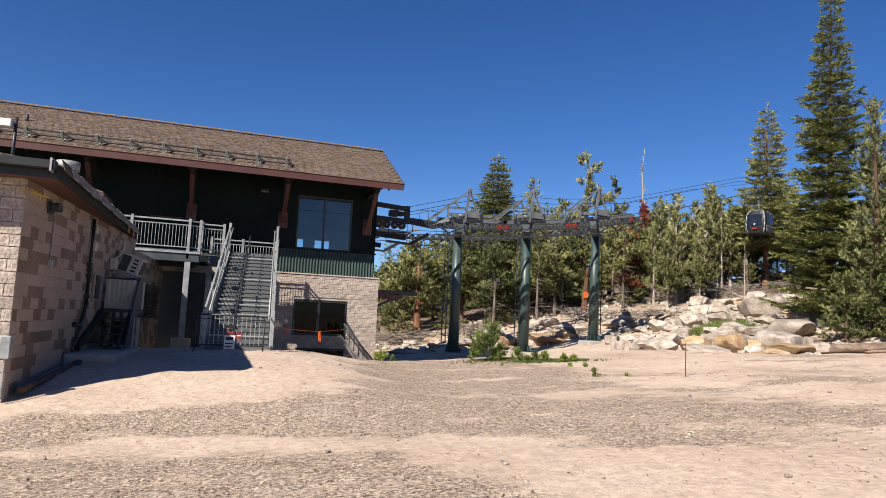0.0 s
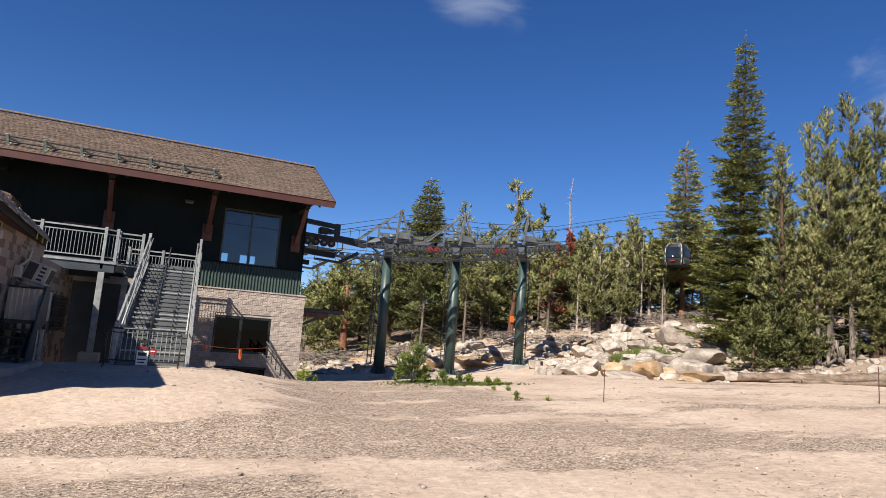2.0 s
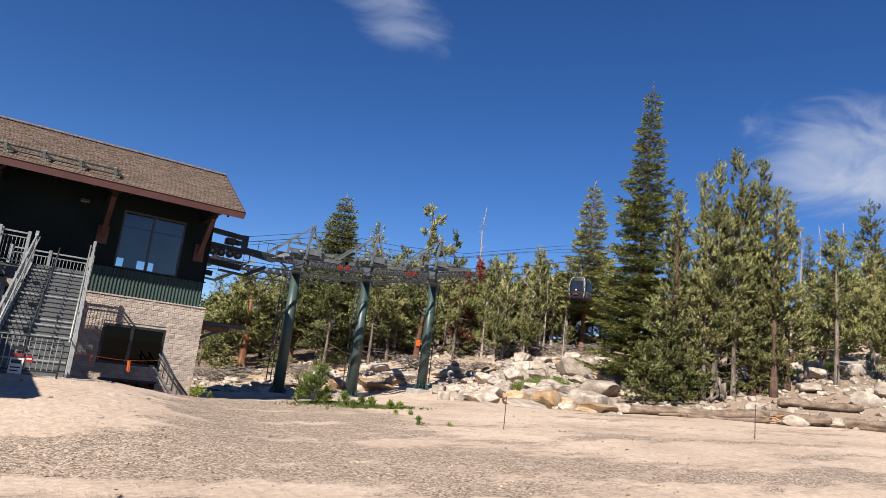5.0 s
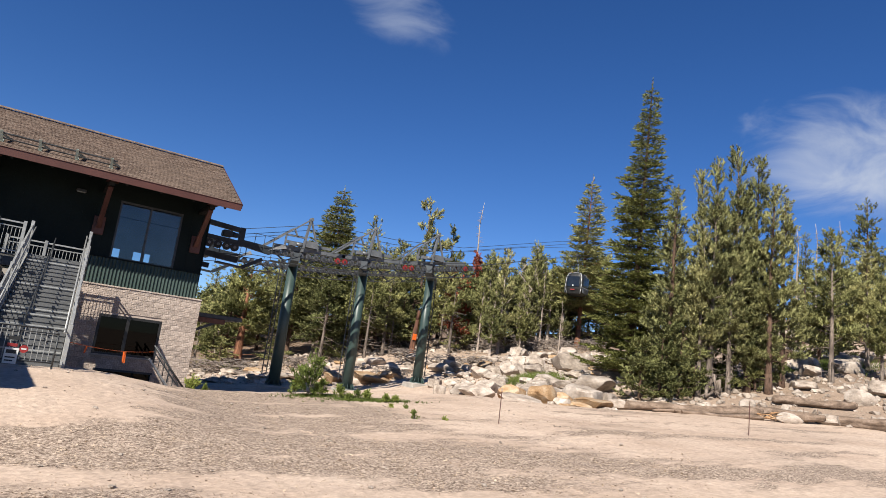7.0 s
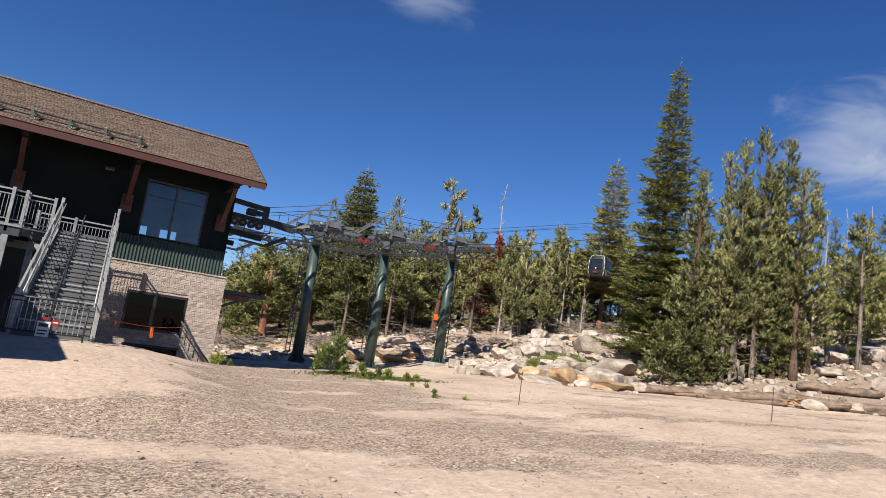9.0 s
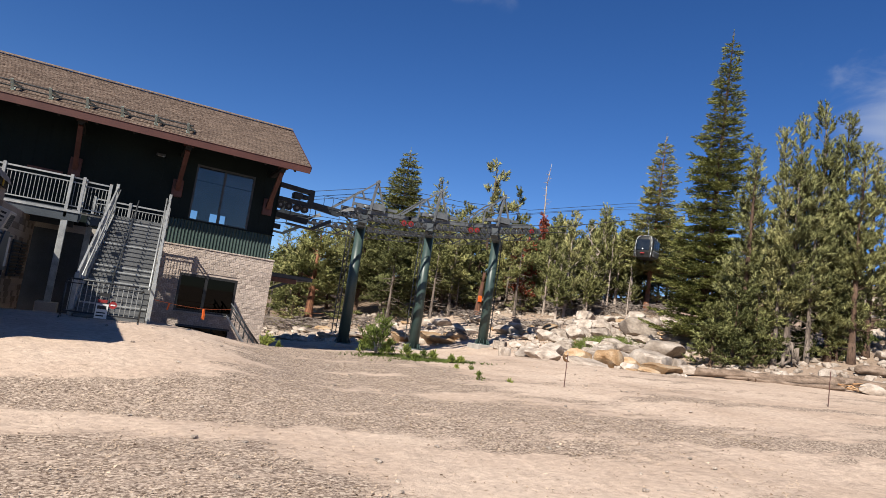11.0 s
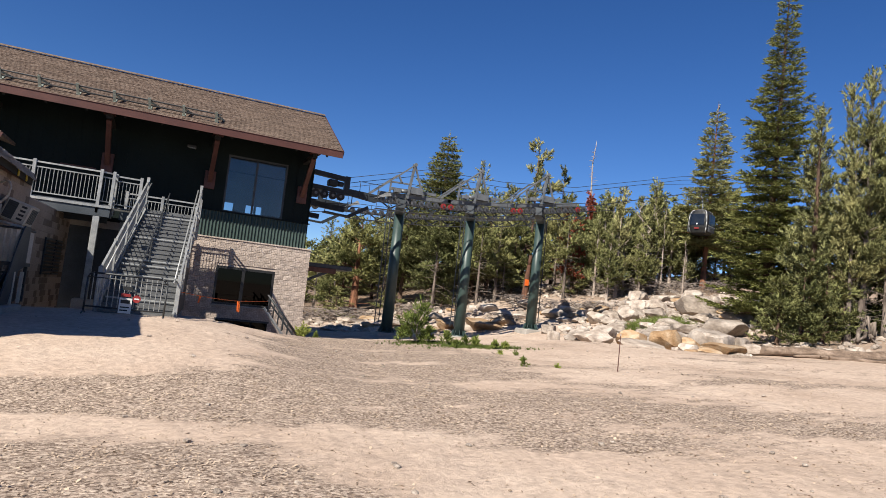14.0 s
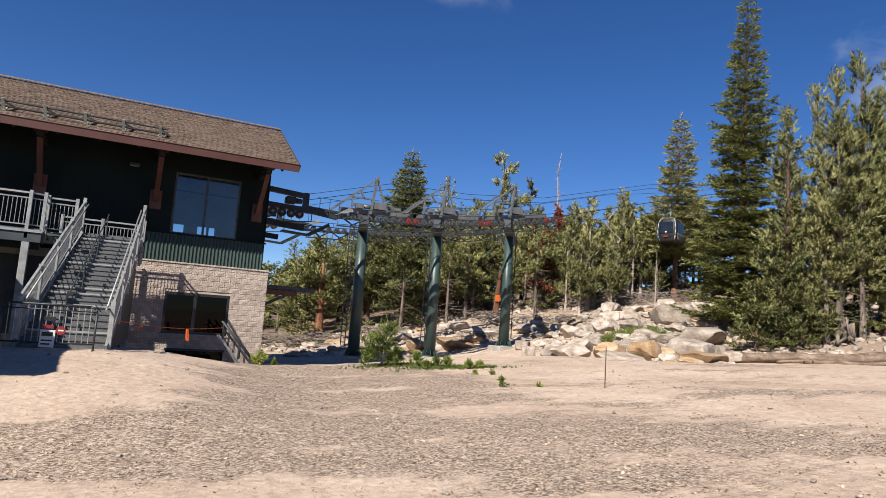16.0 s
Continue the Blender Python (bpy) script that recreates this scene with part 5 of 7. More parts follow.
def build_cabin():
    """A gondola cabin hung from its grip; the origin is the rope."""
    c = thing("gondola_cabin", "black and grey gondola cabin hanging from the haul rope", "gondola cabin", "gondola cabins")
    drop = 1.75
    secs = [(0.0, 0.62, 0.60), (0.12, 0.78, 0.74), (0.55, 0.90, 0.86), (1.05, 0.94, 0.90), (1.65, 0.88, 0.84), (2.0, 0.74, 0.70), (2.1, 0.55, 0.5)]
    vv, ff, n = [], [], 24
    for z, rx, ry in secs:
        for k in range(n):
            a = 2 * math.pi * k / n
            ca, sa = math.cos(a), math.sin(a)
            p = 0.42
            vv.append((math.copysign(abs(ca) ** p, ca) * rx, math.copysign(abs(sa) ** p, sa) * ry, z - drop - 2.1))
    for r in range(len(secs) - 1):
        for k in range(n):
            ff.append((r * n + k, r * n + (k + 1) % n, (r + 1) * n + (k + 1) % n, (r + 1) * n + k))
    ff.append(tuple(range(n))[::-1])
    ff.append(tuple((len(secs) - 1) * n + k for k in range(n)))
    part("shell", B_from(vv, ff), M_BLACK, c, "glossy black cabin shell")
    zc = -drop - 2.1
    for sx in (-1, 1):
        bm = bevelled(box(B(), (sx * 0.925, -0.62, zc + 0.75), (sx * 0.955, 0.62, zc + 1.72)), 0.012)
        part("end_pane", bm, M_DARK_GLASS_SOLID, c)
        part("end_badge", box(B(), (sx * 0.955, -0.2, zc + 0.42), (sx * 0.965, 0.2, zc + 0.52)), M_RED_PAINT, c)
        part("badge_disc", tube(B(), (sx * 0.95, 0, zc + 0.86), (sx * 0.968, 0, zc + 0.86), 0.07, seg=14), M_WHITE, c)
        for sy in (-1, 1):
            k = 0.86
            part("corner_pillar", pipe(B(), [(sx * rx * k, sy * ry * k, zc + z) for z, rx, ry in secs[1:]], 0.055, 8), M_GALV, c, "silver corner pillar")
    for sy in (-1, 1):
        for x0, x1 in ((-0.66, -0.26), (-0.22, 0.22), (0.26, 0.66)):
            bm = bevelled(box(B(), (x0, sy * 0.885, zc + 0.72), (x1, sy * 0.915, zc + 1.72)), 0.012)
            part("side_pane", bm, M_DARK_GLASS_SOLID, c)
        part("door_panel", bevelled(box(B(), (-0.7, sy * 0.87, zc + 0.2), (0.7, sy * 0.90, zc + 0.68)), 0.012), M_LIFT_GREY, c)
        part("belt_rail", box(B(), (-0.75, sy * 0.90, zc + 0.66), (0.75, sy * 0.925, zc + 0.72)), M_GALV, c)
    part("roof_hatch", bevelled(box(B(), (-0.4, -0.3, zc + 2.08), (0.4, 0.3, zc + 2.18)), 0.03), M_GALV, c)
    part("hanger", pipe(B(), [(0, 0, zc + 2.1), (0, 0, -1.05), (-0.05, 0.02, -0.8), (-0.28, 0.06, -0.45), (-0.30, 0.06, -0.05)], 0.05, 8), M_LIFT_GREY, c)
    part("grip", bevelled(box(B(), (-0.55, -0.10, -0.12), (0.0, 0.14, 0.10)), 0.03), M_DARK_STEEL, c)
    part("ski_rack", box(B(), (-0.5, -0.98, zc + 0.45), (0.5, -0.92, zc + 0.5)), M_DARK_STEEL, c)
    return c


M_DARK_GLASS_SOLID = material("tinted_pane", ((0.008, 0.009, 0.010), (0.014, 0.015, 0.017)), 0.08, 2, 10, 0.0, spread=0.02, spec=0.6)
cabin = build_cabin()
CABINS = ((36.2, NEAR_Y, 0.84, 23),)
for k, (x, y, size, turn) in enumerate(CABINS):
    dip = 0.05 * max(0.0, x - 21.5) if y > 34 else 0.0
    m = pose(x, rope_y(x, y), rope_z(x) - dip, 0, 0, turn) @ Matrix.Scale(size, 4)
    (cabin if k == 0 else copy_thing(cabin, Matrix())).matrix_basis = m


# ---- the block annex beside the stairs ----
AX, AY, AZ = -3.45, 12.9, 3.32


def build_annex():
    a = thing("block_annex", "single-storey annex of split-face blocks with a low shingle roof", "building")
    front = new("front_wall")
    front.parent = a
    block_wall(front, (-9.0, AY, -0.4), (1, 0, 0), (0, -1, 0), 5.55, 3.8, (M_BLOCK,), seed=11, limit=300)
    side = new("side_wall")
    side.parent = a

    def checks(rng, u, v):
        return M_BLOCK_BROWN if rng.random() < 0.32 else M_BLOCK_TAN

    block_wall(side, (AX, AY, -0.4), (0, 1, 0), (1, 0, 0), 15.6, 3.8, (M_BLOCK_TAN, M_BLOCK_BROWN), holes=((9.6, 15.62, 3.42, 3.82),), seed=5, limit=300, pattern=checks, size=(0.80, 0.19))
    # roof edge: soffit, fascia, sloping shingles with debris
    e = AX + 0.55
    part("soffit", box(B(), (-9.5, AY - 0.45, AZ + 0.0), (e - 0.04, 22.2, AZ + 0.03)), M_SOFFIT, a)
    part("side_fascia", box(B(), (e - 0.035, AY - 0.45, AZ - 0.02), (e, 22.2, AZ + 0.17)), M_SHADE_SOFFIT, a)
    part("drip_edge", beam(B(), (e + 0.05, AY - 0.48, AZ + 0.20), (e + 0.05, 22.25, AZ + 0.20), 0.015, 0.20, (-0.35, 0, 1)), M_ROOF_DECK, a, "worn brown drip edge")
    part("front_fascia", box(B(), (-9.5, AY - 0.485, AZ - 0.02), (e, AY - 0.452, AZ + 0.17)), M_BLACK, a)
    bm = B()
    v = [bm.verts.new(p) for p in ((e + 0.02, AY - 0.5, AZ + 0.19), (e + 0.02, 22.25, AZ + 0.19), (-6.2, 22.25, AZ + 0.62), (-6.2, AY - 0.5, AZ + 0.62), (e + 0.02, AY - 0.5, AZ + 0.172), (e + 0.02, 22.25, AZ + 0.172), (-6.2, 22.25, AZ + 0.172), (-6.2, AY - 0.5, AZ + 0.172))]
    for f in ((0, 1, 2, 3), (7, 6, 5, 4), (0, 4, 5, 1), (1, 5, 6, 2), (2, 6, 7, 3), (3, 7, 4, 0)):
        bm.faces.new([v[i] for i in f])
    part("annex_roof", bm, M_SHINGLE, a)
    rng = random.Random(8)
    bm = B()
    for k in range(210):
        y = rng.uniform(AY + 0.1, 21.8)
        w, l = rng.uniform(0.03, 0.12), rng.uniform(0.06, 0.40)
        z = AZ + rng.uniform(0.12, 0.27) - w / 2
        d = 0.062 + 0.35 * (AZ + 0.20 - z - w / 2)
        beam(bm, (e + d, y, z + w / 2), (e + d, y + l, z + w / 2), 0.012, w, (-0.35, 0, 1))
    tagged(part("roof_debris", bm, M_CONCRETE, a, "pale peeling patches on the roof edge"), kind="stuff")
    for y in (20.2, 21.2):
        part("yellow_marker", bevelled(box(B(), (e + 0.003, y, AZ - 0.02), (e + 0.03, y + 0.12, AZ + 0.26)), 0.006), M_YELLOW, a)
    part("gutter_box", bevelled(box(B(), (-9.5, AY - 0.66, AZ + 0.10), (e - 0.02, AY - 0.49, AZ + 0.24)), 0.015), M_BLACK, a, "black metal gutter box")
    part("gutter_bracket", box(B(), (e - 0.10, AY - 0.68, AZ + 0.06), (e - 0.07, AY - 0.45, AZ + 0.27)), M_GALV, a)
    # roof vent, lower gable behind
    part("vent_pipe", tube(B(), (-4.3, 19.3, AZ + 0.15), (-4.3, 19.3, AZ + 1.42), 0.20, seg=16), M_GALV, a)
    part("vent_cap", tube(B(), (-4.3, 19.3, AZ + 1.36), (-4.3, 19.3, AZ + 1.58), 0.28, seg=16), M_GALV, a)
    # small gable roof over the passage behind
    gr = new("passage_roof")
    gr.parent = a
    part("slope", B_from([(-6.2, 25.6, 5.55), (-4.55, 25.6, 5.10), (-4.55, 27.8, 5.10), (-6.2, 27.8, 5.55), (-6.2, 25.6, 5.65), (-4.55, 25.6, 5.20), (-4.55, 27.8, 5.20), (-6.2, 27.8, 5.65)],
         [(3, 2, 1, 0), (4, 5, 6, 7), (0, 1, 5, 4), (1, 2, 6, 5), (2, 3, 7, 6), (3, 0, 4, 7)]), M_SHINGLE, gr)
    part("fascia", beam(B(), (-6.2, 25.58, 5.52), (-4.5, 25.58, 5.06), 0.03, 0.16), M_FASCIA, gr)
    # two louvres in the side wall, under the deck
    for y0, y1 in ((25.0, 26.3), (26.5, 27.5)):
        lv = new("louvre")
        lv.parent = a
        part("louvre_frame", box(B(), (AX + 0.02, y0, 0.90), (AX + 0.06, y1, 2.06)), M_DARK_STEEL, lv)
        for k in range(10):
            part("slat", beam(B(), (AX + 0.085, y0 + 0.04, 0.98 + k * 0.11), (AX + 0.085, y1 - 0.04, 0.98 + k * 0.11), 0.07, 0.018, (-0.6, 0, 1)), M_BLOCK_BROWN, lv)
    return a


before_annex = {ob.name for ob in bpy.data.objects}
build_annex()


def build_annex_fittings():
    ac = thing("air_conditioner", "beige air conditioner tilted on the annex wall", "air conditioner", at=(AX + 0.06, 20.0, 2.24))
    ac.rotation_euler = (0, radians(17), 0)
    part("casing", bevelled(box(B(), (0.0, -0.30, 0), (0.56, 0.42, 0.52)), 0.03), M_WHITE_DULL, ac)
    # dark slatted panel painting the shadow over the left half of the face
    part("grille", box(B(), (0.05, -0.308, 0.05), (0.27, -0.301, 0.47)), M_DARK_STEEL, ac)
    for k in range(8):
        part("slat", box(B(), (0.05, -0.318, 0.06 + k * 0.052), (0.27, -0.309, 0.078 + k * 0.052)), M_DECK_BEAM, ac)
    for k in range(4):
        part("vent_slot", box(B(), (0.35, -0.304, 0.09 + k * 0.10), (0.47, -0.3005, 0.14 + k * 0.10)), M_BLACK, ac)
    for k in range(5):
        part("side_slat", box(B(), (0.5605, -0.22 + 0.12 * k, 0.08), (0.568, -0.15 + 0.12 * k, 0.44)), M_DARK_STEEL, ac)
    for y in (-0.2, 0.32):
        part("bracket", beam(B(), (0.06, y, -0.28), (0.50, y, -0.02), 0.03, 0.03), M_DARK_STEEL, ac)
    dp = thing("drain_pipe", "pale bent pipe with a junction box beside the air conditioner", "pipe", at=(AX + 0.05, 19.35, 2.10))
    part("pipe", pipe(B(), [(0.0, 0.25, 0.92), (0.10, 0.2, 0.98), (0.20, 0.12, 0.94), (0.25, 0.05, 0.82), (0.24, 0.0, 0.62), (0.14, 0.0, 0.48), (0.02, 0.0, 0.38), (0.02, 0.0, 0.10), (0.10, 0.0, 0.02), (0.62, 0.0, -0.06), (0.66, 0.0, -0.30)], 0.028, 8), M_WHITE_DULL, dp)
    part("junction_box", bevelled(box(B(), (-0.03, -0.14, 0.12), (0.12, 0.14, 0.42)), 0.015), M_WHITE_DULL, dp)
    wv = thing("wall_vent", "narrow dark vent in a pale frame on the annex wall", "vent", at=(AX + 0.01, 18.05, 1.40))
    part("vent_frame", bevelled(box(B(), (0, -0.28, 0), (0.03, 0.36, 0.66)), 0.008), M_BLOCK_TAN, wv)
    part("vent_opening", box(B(), (0.031, -0.14, 0.05), (0.045, 0.24, 0.61)), M_BLACK, wv)
    cp = thing("conduit_pipe", "dark conduit pipe running down the annex wall with pale junction boxes", "pipe", at=(AX + 0.06, 17.15, 0.30))
    part("pipe", pipe(B(), [(0.02, -0.85, 0.02), (0, -0.1, 0.78), (0, 0, 1.0), (0, 0, 2.95)], 0.035, 8), M_BLACK, cp)
    for z in (1.15, 1.62, 1.74, 1.86):
        part("clamp", box(B(), (-0.055, -0.07, z), (0.06, 0.07, z + 0.08)), M_BLACK, cp)
    part("junction_box", bevelled(box(B(), (-0.05, -0.02, 2.22), (0.08, 0.18, 2.42)), 0.01), M_WHITE_DULL, cp)
    part("junction_box", bevelled(box(B(), (-0.05, 0.06, 2.62), (0.06, 0.20, 2.80)), 0.01), M_WHITE_DULL, cp)
    sm = thing("small_conduit", "thin grey conduit with a switch box on the annex wall", "pipe", at=(AX + 0.03, 14.4, 2.1))
    part("pipe", tube(B(), (0, 0, 0), (0, 0, 1.15), 0.012, seg=6), M_GALV, sm)
    part("box", bevelled(box(B(), (-0.03, -0.05, -0.12), (0.05, 0.05, 0.0)), 0.008), M_GALV, sm)
    lp = thing("wall_lamp", "dark wall lamp under the annex eave", "lamp", at=(AX + 0.01, 14.1, 2.92))
    part("back_plate", box(B(), (0, -0.12, 0.0), (0.04, 0.12, 0.22)), M_DARK_STEEL, lp)
    part("shade", bevelled(box(B(), (0.04, -0.10, 0.05), (0.2, 0.10, 0.2)), 0.02), M_DARK_STEEL, lp)
    mt = thing("meter_box", "grey electric box on the corner of the annex", "meter box", at=(AX + 0.06, 12.84, 0.42))
    part("casing", bevelled(box(B(), (-0.12, -0.13, 0.0), (0.03, -0.0, 0.36)), 0.012), M_GALV, mt)
    part("conduit", tube(B(), (-0.05, -0.06, -0.62), (-0.05, -0.06, 0.0), 0.018, seg=6), M_GALV, mt)
    hb = thing("hose_tap", "dark hose tap low on the annex wall", "tap", at=(AX + 0.02, 16.4, 0.88))
    part("valve", tube(B(), (0, 0, 0), (0.16, 0, 0), 0.05, seg=8), M_DARK_STEEL, hb)
    part("spout", tube(B(), (0.14, 0, 0), (0.18, 0, -0.10), 0.03, seg=8), M_DARK_STEEL, hb)
    gp = thing("fallen_pipe", "rusty pipe leaning along the foot of the annex", "pipe")
    part("pipe", tube(B(), (AX + 0.18, 13.1, -0.1), (AX + 0.35, 16.2, 0.16), 0.06, seg=10), M_BARK, gp)
    # steel landing with a corrugated guard, dark steps and a concrete plinth
    pl = thing("concrete_plinth", "low concrete plinth along the annex wall", "plinth", at=(AX, 0, 0))
    part("plinth", bevelled(box(B(), (0.03, 15.9, -0.3), (0.98, 19.0, 0.30)), 0.02), M_CONCRETE, pl)
    hd = thing("steel_landing", "small steel landing with corrugated guard and dark steps by the annex", "landing", at=(AX, 0, 0.30))
    part("landing_plate", box(B(), (0.03, 18.76, 0.84), (0.76, 20.2, 0.92)), M_DARK_STEEL, hd)
    vv, ff = [], []
    run = [(0.74, 20.2 - 0.07 * k) for k in range(21)] + [(0.74 - 0.055 * k, 18.79) for k in range(1, 13)]
    for k, (x, y) in enumerate(run):
        d = 0.030 * (k % 2)
        vv += [(x + d, y - d, 0.93), (x + d, y - d, 1.66)]
        if k:
            ff.append((2 * k - 2, 2 * k, 2 * k + 1, 2 * k - 1))
    ob = part("corrugated_guard", B_from(vv, ff), M_WHITE_DULL, hd, "dull corrugated steel guard")
    ob.modifiers.new("thick", "SOLIDIFY").thickness = 0.006
    part("top_rail", pipe(B(), [(0.08, 18.77, 1.69), (0.76, 18.77, 1.69), (0.76, 20.2, 1.69)], 0.025, 6), M_DARK_STEEL, hd)
    for x, y in ((0.50, 18.81), (0.70, 20.1), (0.10, 18.81), (0.32, 18.81)):
        part("leg", box(B(), (x - 0.035, y - 0.04, 0.003), (x + 0.035, y + 0.04, 0.84)), M_BLACK if x < 0.4 else M_DARK_STEEL, hd)
    part("stringer", beam(B(), (0.08, 16.75, 0.06), (0.08, 18.76, 0.86), 0.05, 0.16), M_BLACK, hd)
    part("stringer", beam(B(), (0.70, 17.6, 0.06), (0.70, 18.76, 0.82), 0.05, 0.16), M_BLACK, hd)
    for k in range(4):
        part("step", box(B(), (0.11, 17.6 + 0.29 * k, 0.13 + 0.18 * k), (0.67, 17.86 + 0.29 * k, 0.17 + 0.18 * k)), M_BLACK, hd)
    outline = ((19.45, 1.76), (18.95, 1.76), (18.55, 1.30), (17.75, 0.02), (18.45, 0.02), (18.9, 0.74), (19.45, 0.86))
    n = len(outline)
    vv = [(x, y, z) for x in (0.80, 0.83) for y, z in outline]
    ff = [tuple(range(n)), tuple(range(2 * n - 1, n - 1, -1))] + [(k, (k + 1) % n, (k + 1) % n + n, k + n) for k in range(n)]
    part("side_plate", B_from(vv, ff), M_DECK_BEAM, hd, "sloping dark steel side plate")
    for y in (18.6, 19.3):
        part("prop", box(B(), (0.78, y, 0.003), (0.84, y + 0.10, 0.72)), M_WHITE_DULL, hd)
    gb = thing("storage_bin", "black plastic bin under the steel landing", "bin", at=(AX + 0.42, 19.6, 0.302))
    part("bin_body", bevelled(box(B(), (-0.25, -0.15, 0), (0.25, 0.15, 0.55)), 0.03), M_BLACK, gb)
    part("bin_lid", bevelled(box(B(), (-0.27, -0.17, 0.552), (0.27, 0.17, 0.6)), 0.015), M_DARK_STEEL, gb)
    # lamp pole on the annex roof
    pl = thing("roof_mast", "black mast with a white flood lamp on the annex roof", "lamp mast", at=(-4.5, 15.2, AZ + 0.3))
    part("mast", tube(B(), (0, 0, 0), (0.0, 0, 1.28), 0.032, seg=8), M_BLACK, pl)
    part("flood_lamp", bevelled(box(B(), (-0.32, -0.10, 1.06), (-0.05, 0.10, 1.22)), 0.015), M_WHITE, pl)
    an = thing("yagi_aerial", "yellow comb aerial under the annex eave", "aerial", at=(AX + 0.0, 12.8, 3.08))
    part("boom", tube(B(), (-0.05, 0, 0.06), (0.35, 0.1, -0.04), 0.01, seg=6), M_YELLOW, an)
    for k in range(6):
        x = -0.02 + 0.06 * k
        part("element", tube(B(), (x, 0.02 * k, 0.05 - 0.016 * k - 0.06), (x, 0.02 * k, 0.05 - 0.016 * k + 0.06), 0.006, seg=5), M_YELLOW, an)


build_annex_fittings()
# the annex stands turned a little towards the station, as the stairs do
ANNEX_THINGS = {ob.name for ob in bpy.data.objects} - before_annex
swing = Matrix.Translation((AX, AY, 0)) @ Matrix.Rotation(radians(-2.9), 4, "Z") @ Matrix.Translation((-AX, -AY, 0))
for ob in bpy.data.objects:
    if ob.parent is None and ob.name in ANNEX_THINGS:
        ob.matrix_basis = swing @ ob.matrix_basis
for ob in bpy.data.objects:                     # its roof lies square to the station
    if ob.name in ANNEX_THINGS and ob.name.split(".")[0] in ("soffit", "side_fascia", "front_fascia", "annex_roof", "drip_edge", "roof_debris", "slope", "fascia", "yellow_marker", "gutter_box", "gutter_bracket", "vent_pipe", "vent_cap"):
        ob.matrix_basis = swing.inverted()


# ---- the sunken entrance beside the stairs ----
def build_entrance_rail():
    r = thing("entrance_handrail", "dark steel handrails sloping beside the block base", "handrail")
    for y, p, q in ((26.6, (4.33, 0.97), (5.64, -0.50)), (27.6, (4.50, 0.95), (5.87, -0.56))):
        a, b = Vector((p[0], y, p[1])), Vector((q[0], y, q[1]))
        part("top_rail", tube(B(), a, b, 0.032, seg=8), M_DARK_STEEL, r)
        part("mid_rail", tube(B(), a - Vector((0, 0, 0.20)), b - Vector((0.18, 0, 0.0)), 0.022, seg=6), M_DARK_STEEL, r)
        part("stringer", beam(B(), a - Vector((0.10, 0, 0.50)), b - Vector((0.62, 0, -0.02)), 0.05, 0.12, (0, 1, 0)), M_GALV, r)
        for k in range(7):
            c = a.lerp(b, 0.05 + 0.15 * k)
            part("picket", tube(B(), c, (c.x, c.y, max(c.z - 0.55, on_ground(c.x, c.y) - 0.1)), 0.016 if k % 3 else 0.028, seg=6), M_DARK_STEEL, r)
    bin_ = thing("green_chest", "dark green utility chest in the shade below the entrance", "chest", at=(3.6, 27.6, on_ground(3.6, 27.6)))
    part("chest_body", bevelled(box(B(), (-0.8, -0.3, 0), (0.8, 0.3, 0.52)), 0.03), M_GREEN_STEEL, bin_)
    part("chest_lid", bevelled(box(B(), (-0.83, -0.33, 0.523), (0.83, 0.33, 0.6)), 0.02), M_GREEN_STEEL, bin_)
    tp = thing("barrier_tape", "orange cord tied across the sunken entrance with a ribbon", "cord")
    a, b = Vector((1.15, 20.4, 0.90)), Vector((4.36, 26.6, 0.74))
    pts = [a.lerp(b, k / 12) - Vector((0, 0, 0.10 * math.sin(math.pi * k / 12))) for k in range(13)]
    bm = B()
    rings = [[bm.verts.new(q + Vector((0.010 * math.cos(k * 1.047) * 0.87, -0.010 * math.cos(k * 1.047) * 0.5, 0.010 * math.sin(k * 1.047)))) for k in range(6)] for q in pts]
    for u, v in zip(rings, rings[1:]):
        for k in range(6):
            bm.faces.new((u[k], u[(k + 1) % 6], v[(k + 1) % 6], v[k]))
    part("cord", bm, M_ORANGE, tp)
    c = pts[7]
    part("ribbon", beam(B(), c, c - Vector((-0.02, 0, 0.36)), 0.09, 0.012, (0, 1, 0)), M_ORANGE, tp)
    c = pts[2]
    part("knot", beam(B(), c, c - Vector((0.03, 0, 0.2)), 0.05, 0.012, (0, 1, 0)), M_ORANGE, tp)
    return r


build_entrance_rail()

# canopy behind the base, seen beyond the corner
cn = thing("rear_canopy", "dark flat canopy beyond the corner of the station", "canopy", at=(6.2, 33.0, 0))
part("canopy_roof", bevelled(box(B(), (0.0, -1.0, 2.42), (2.7, 1.6, 2.62)), 0.02), M_DARK_STEEL, cn)
part("canopy_beam", box(B(), (0.0, -1.05, 2.2), (1.9, -0.9, 2.42)), M_SOFFIT, cn)
part("canopy_brace", beam(B(), (0.05, -0.97, 1.5), (1.6, -0.97, 2.3), 0.1, 0.12), M_DARK_STEEL, cn)


# ---- marker posts ----
def marker(x, y, h, lean=0.0):
    m = thing("marker_stake", "thin rusty steel stake in the sand", "stake", "marker stakes", at=(x, y, on_ground(x, y) - 0.05))
    part("stake", tube(B(), (0, 0, 0), (lean, 0, h), 0.012, 0.010, 6), M_RED, m)
    part("cap", tube(B(), (lean, 0, h), (lean, 0, h + 0.05), 0.018, seg=6), M_SNAG, m)


marker(10.25, 13.7, 0.85)
marker(16.9, 11.2, 0.95)


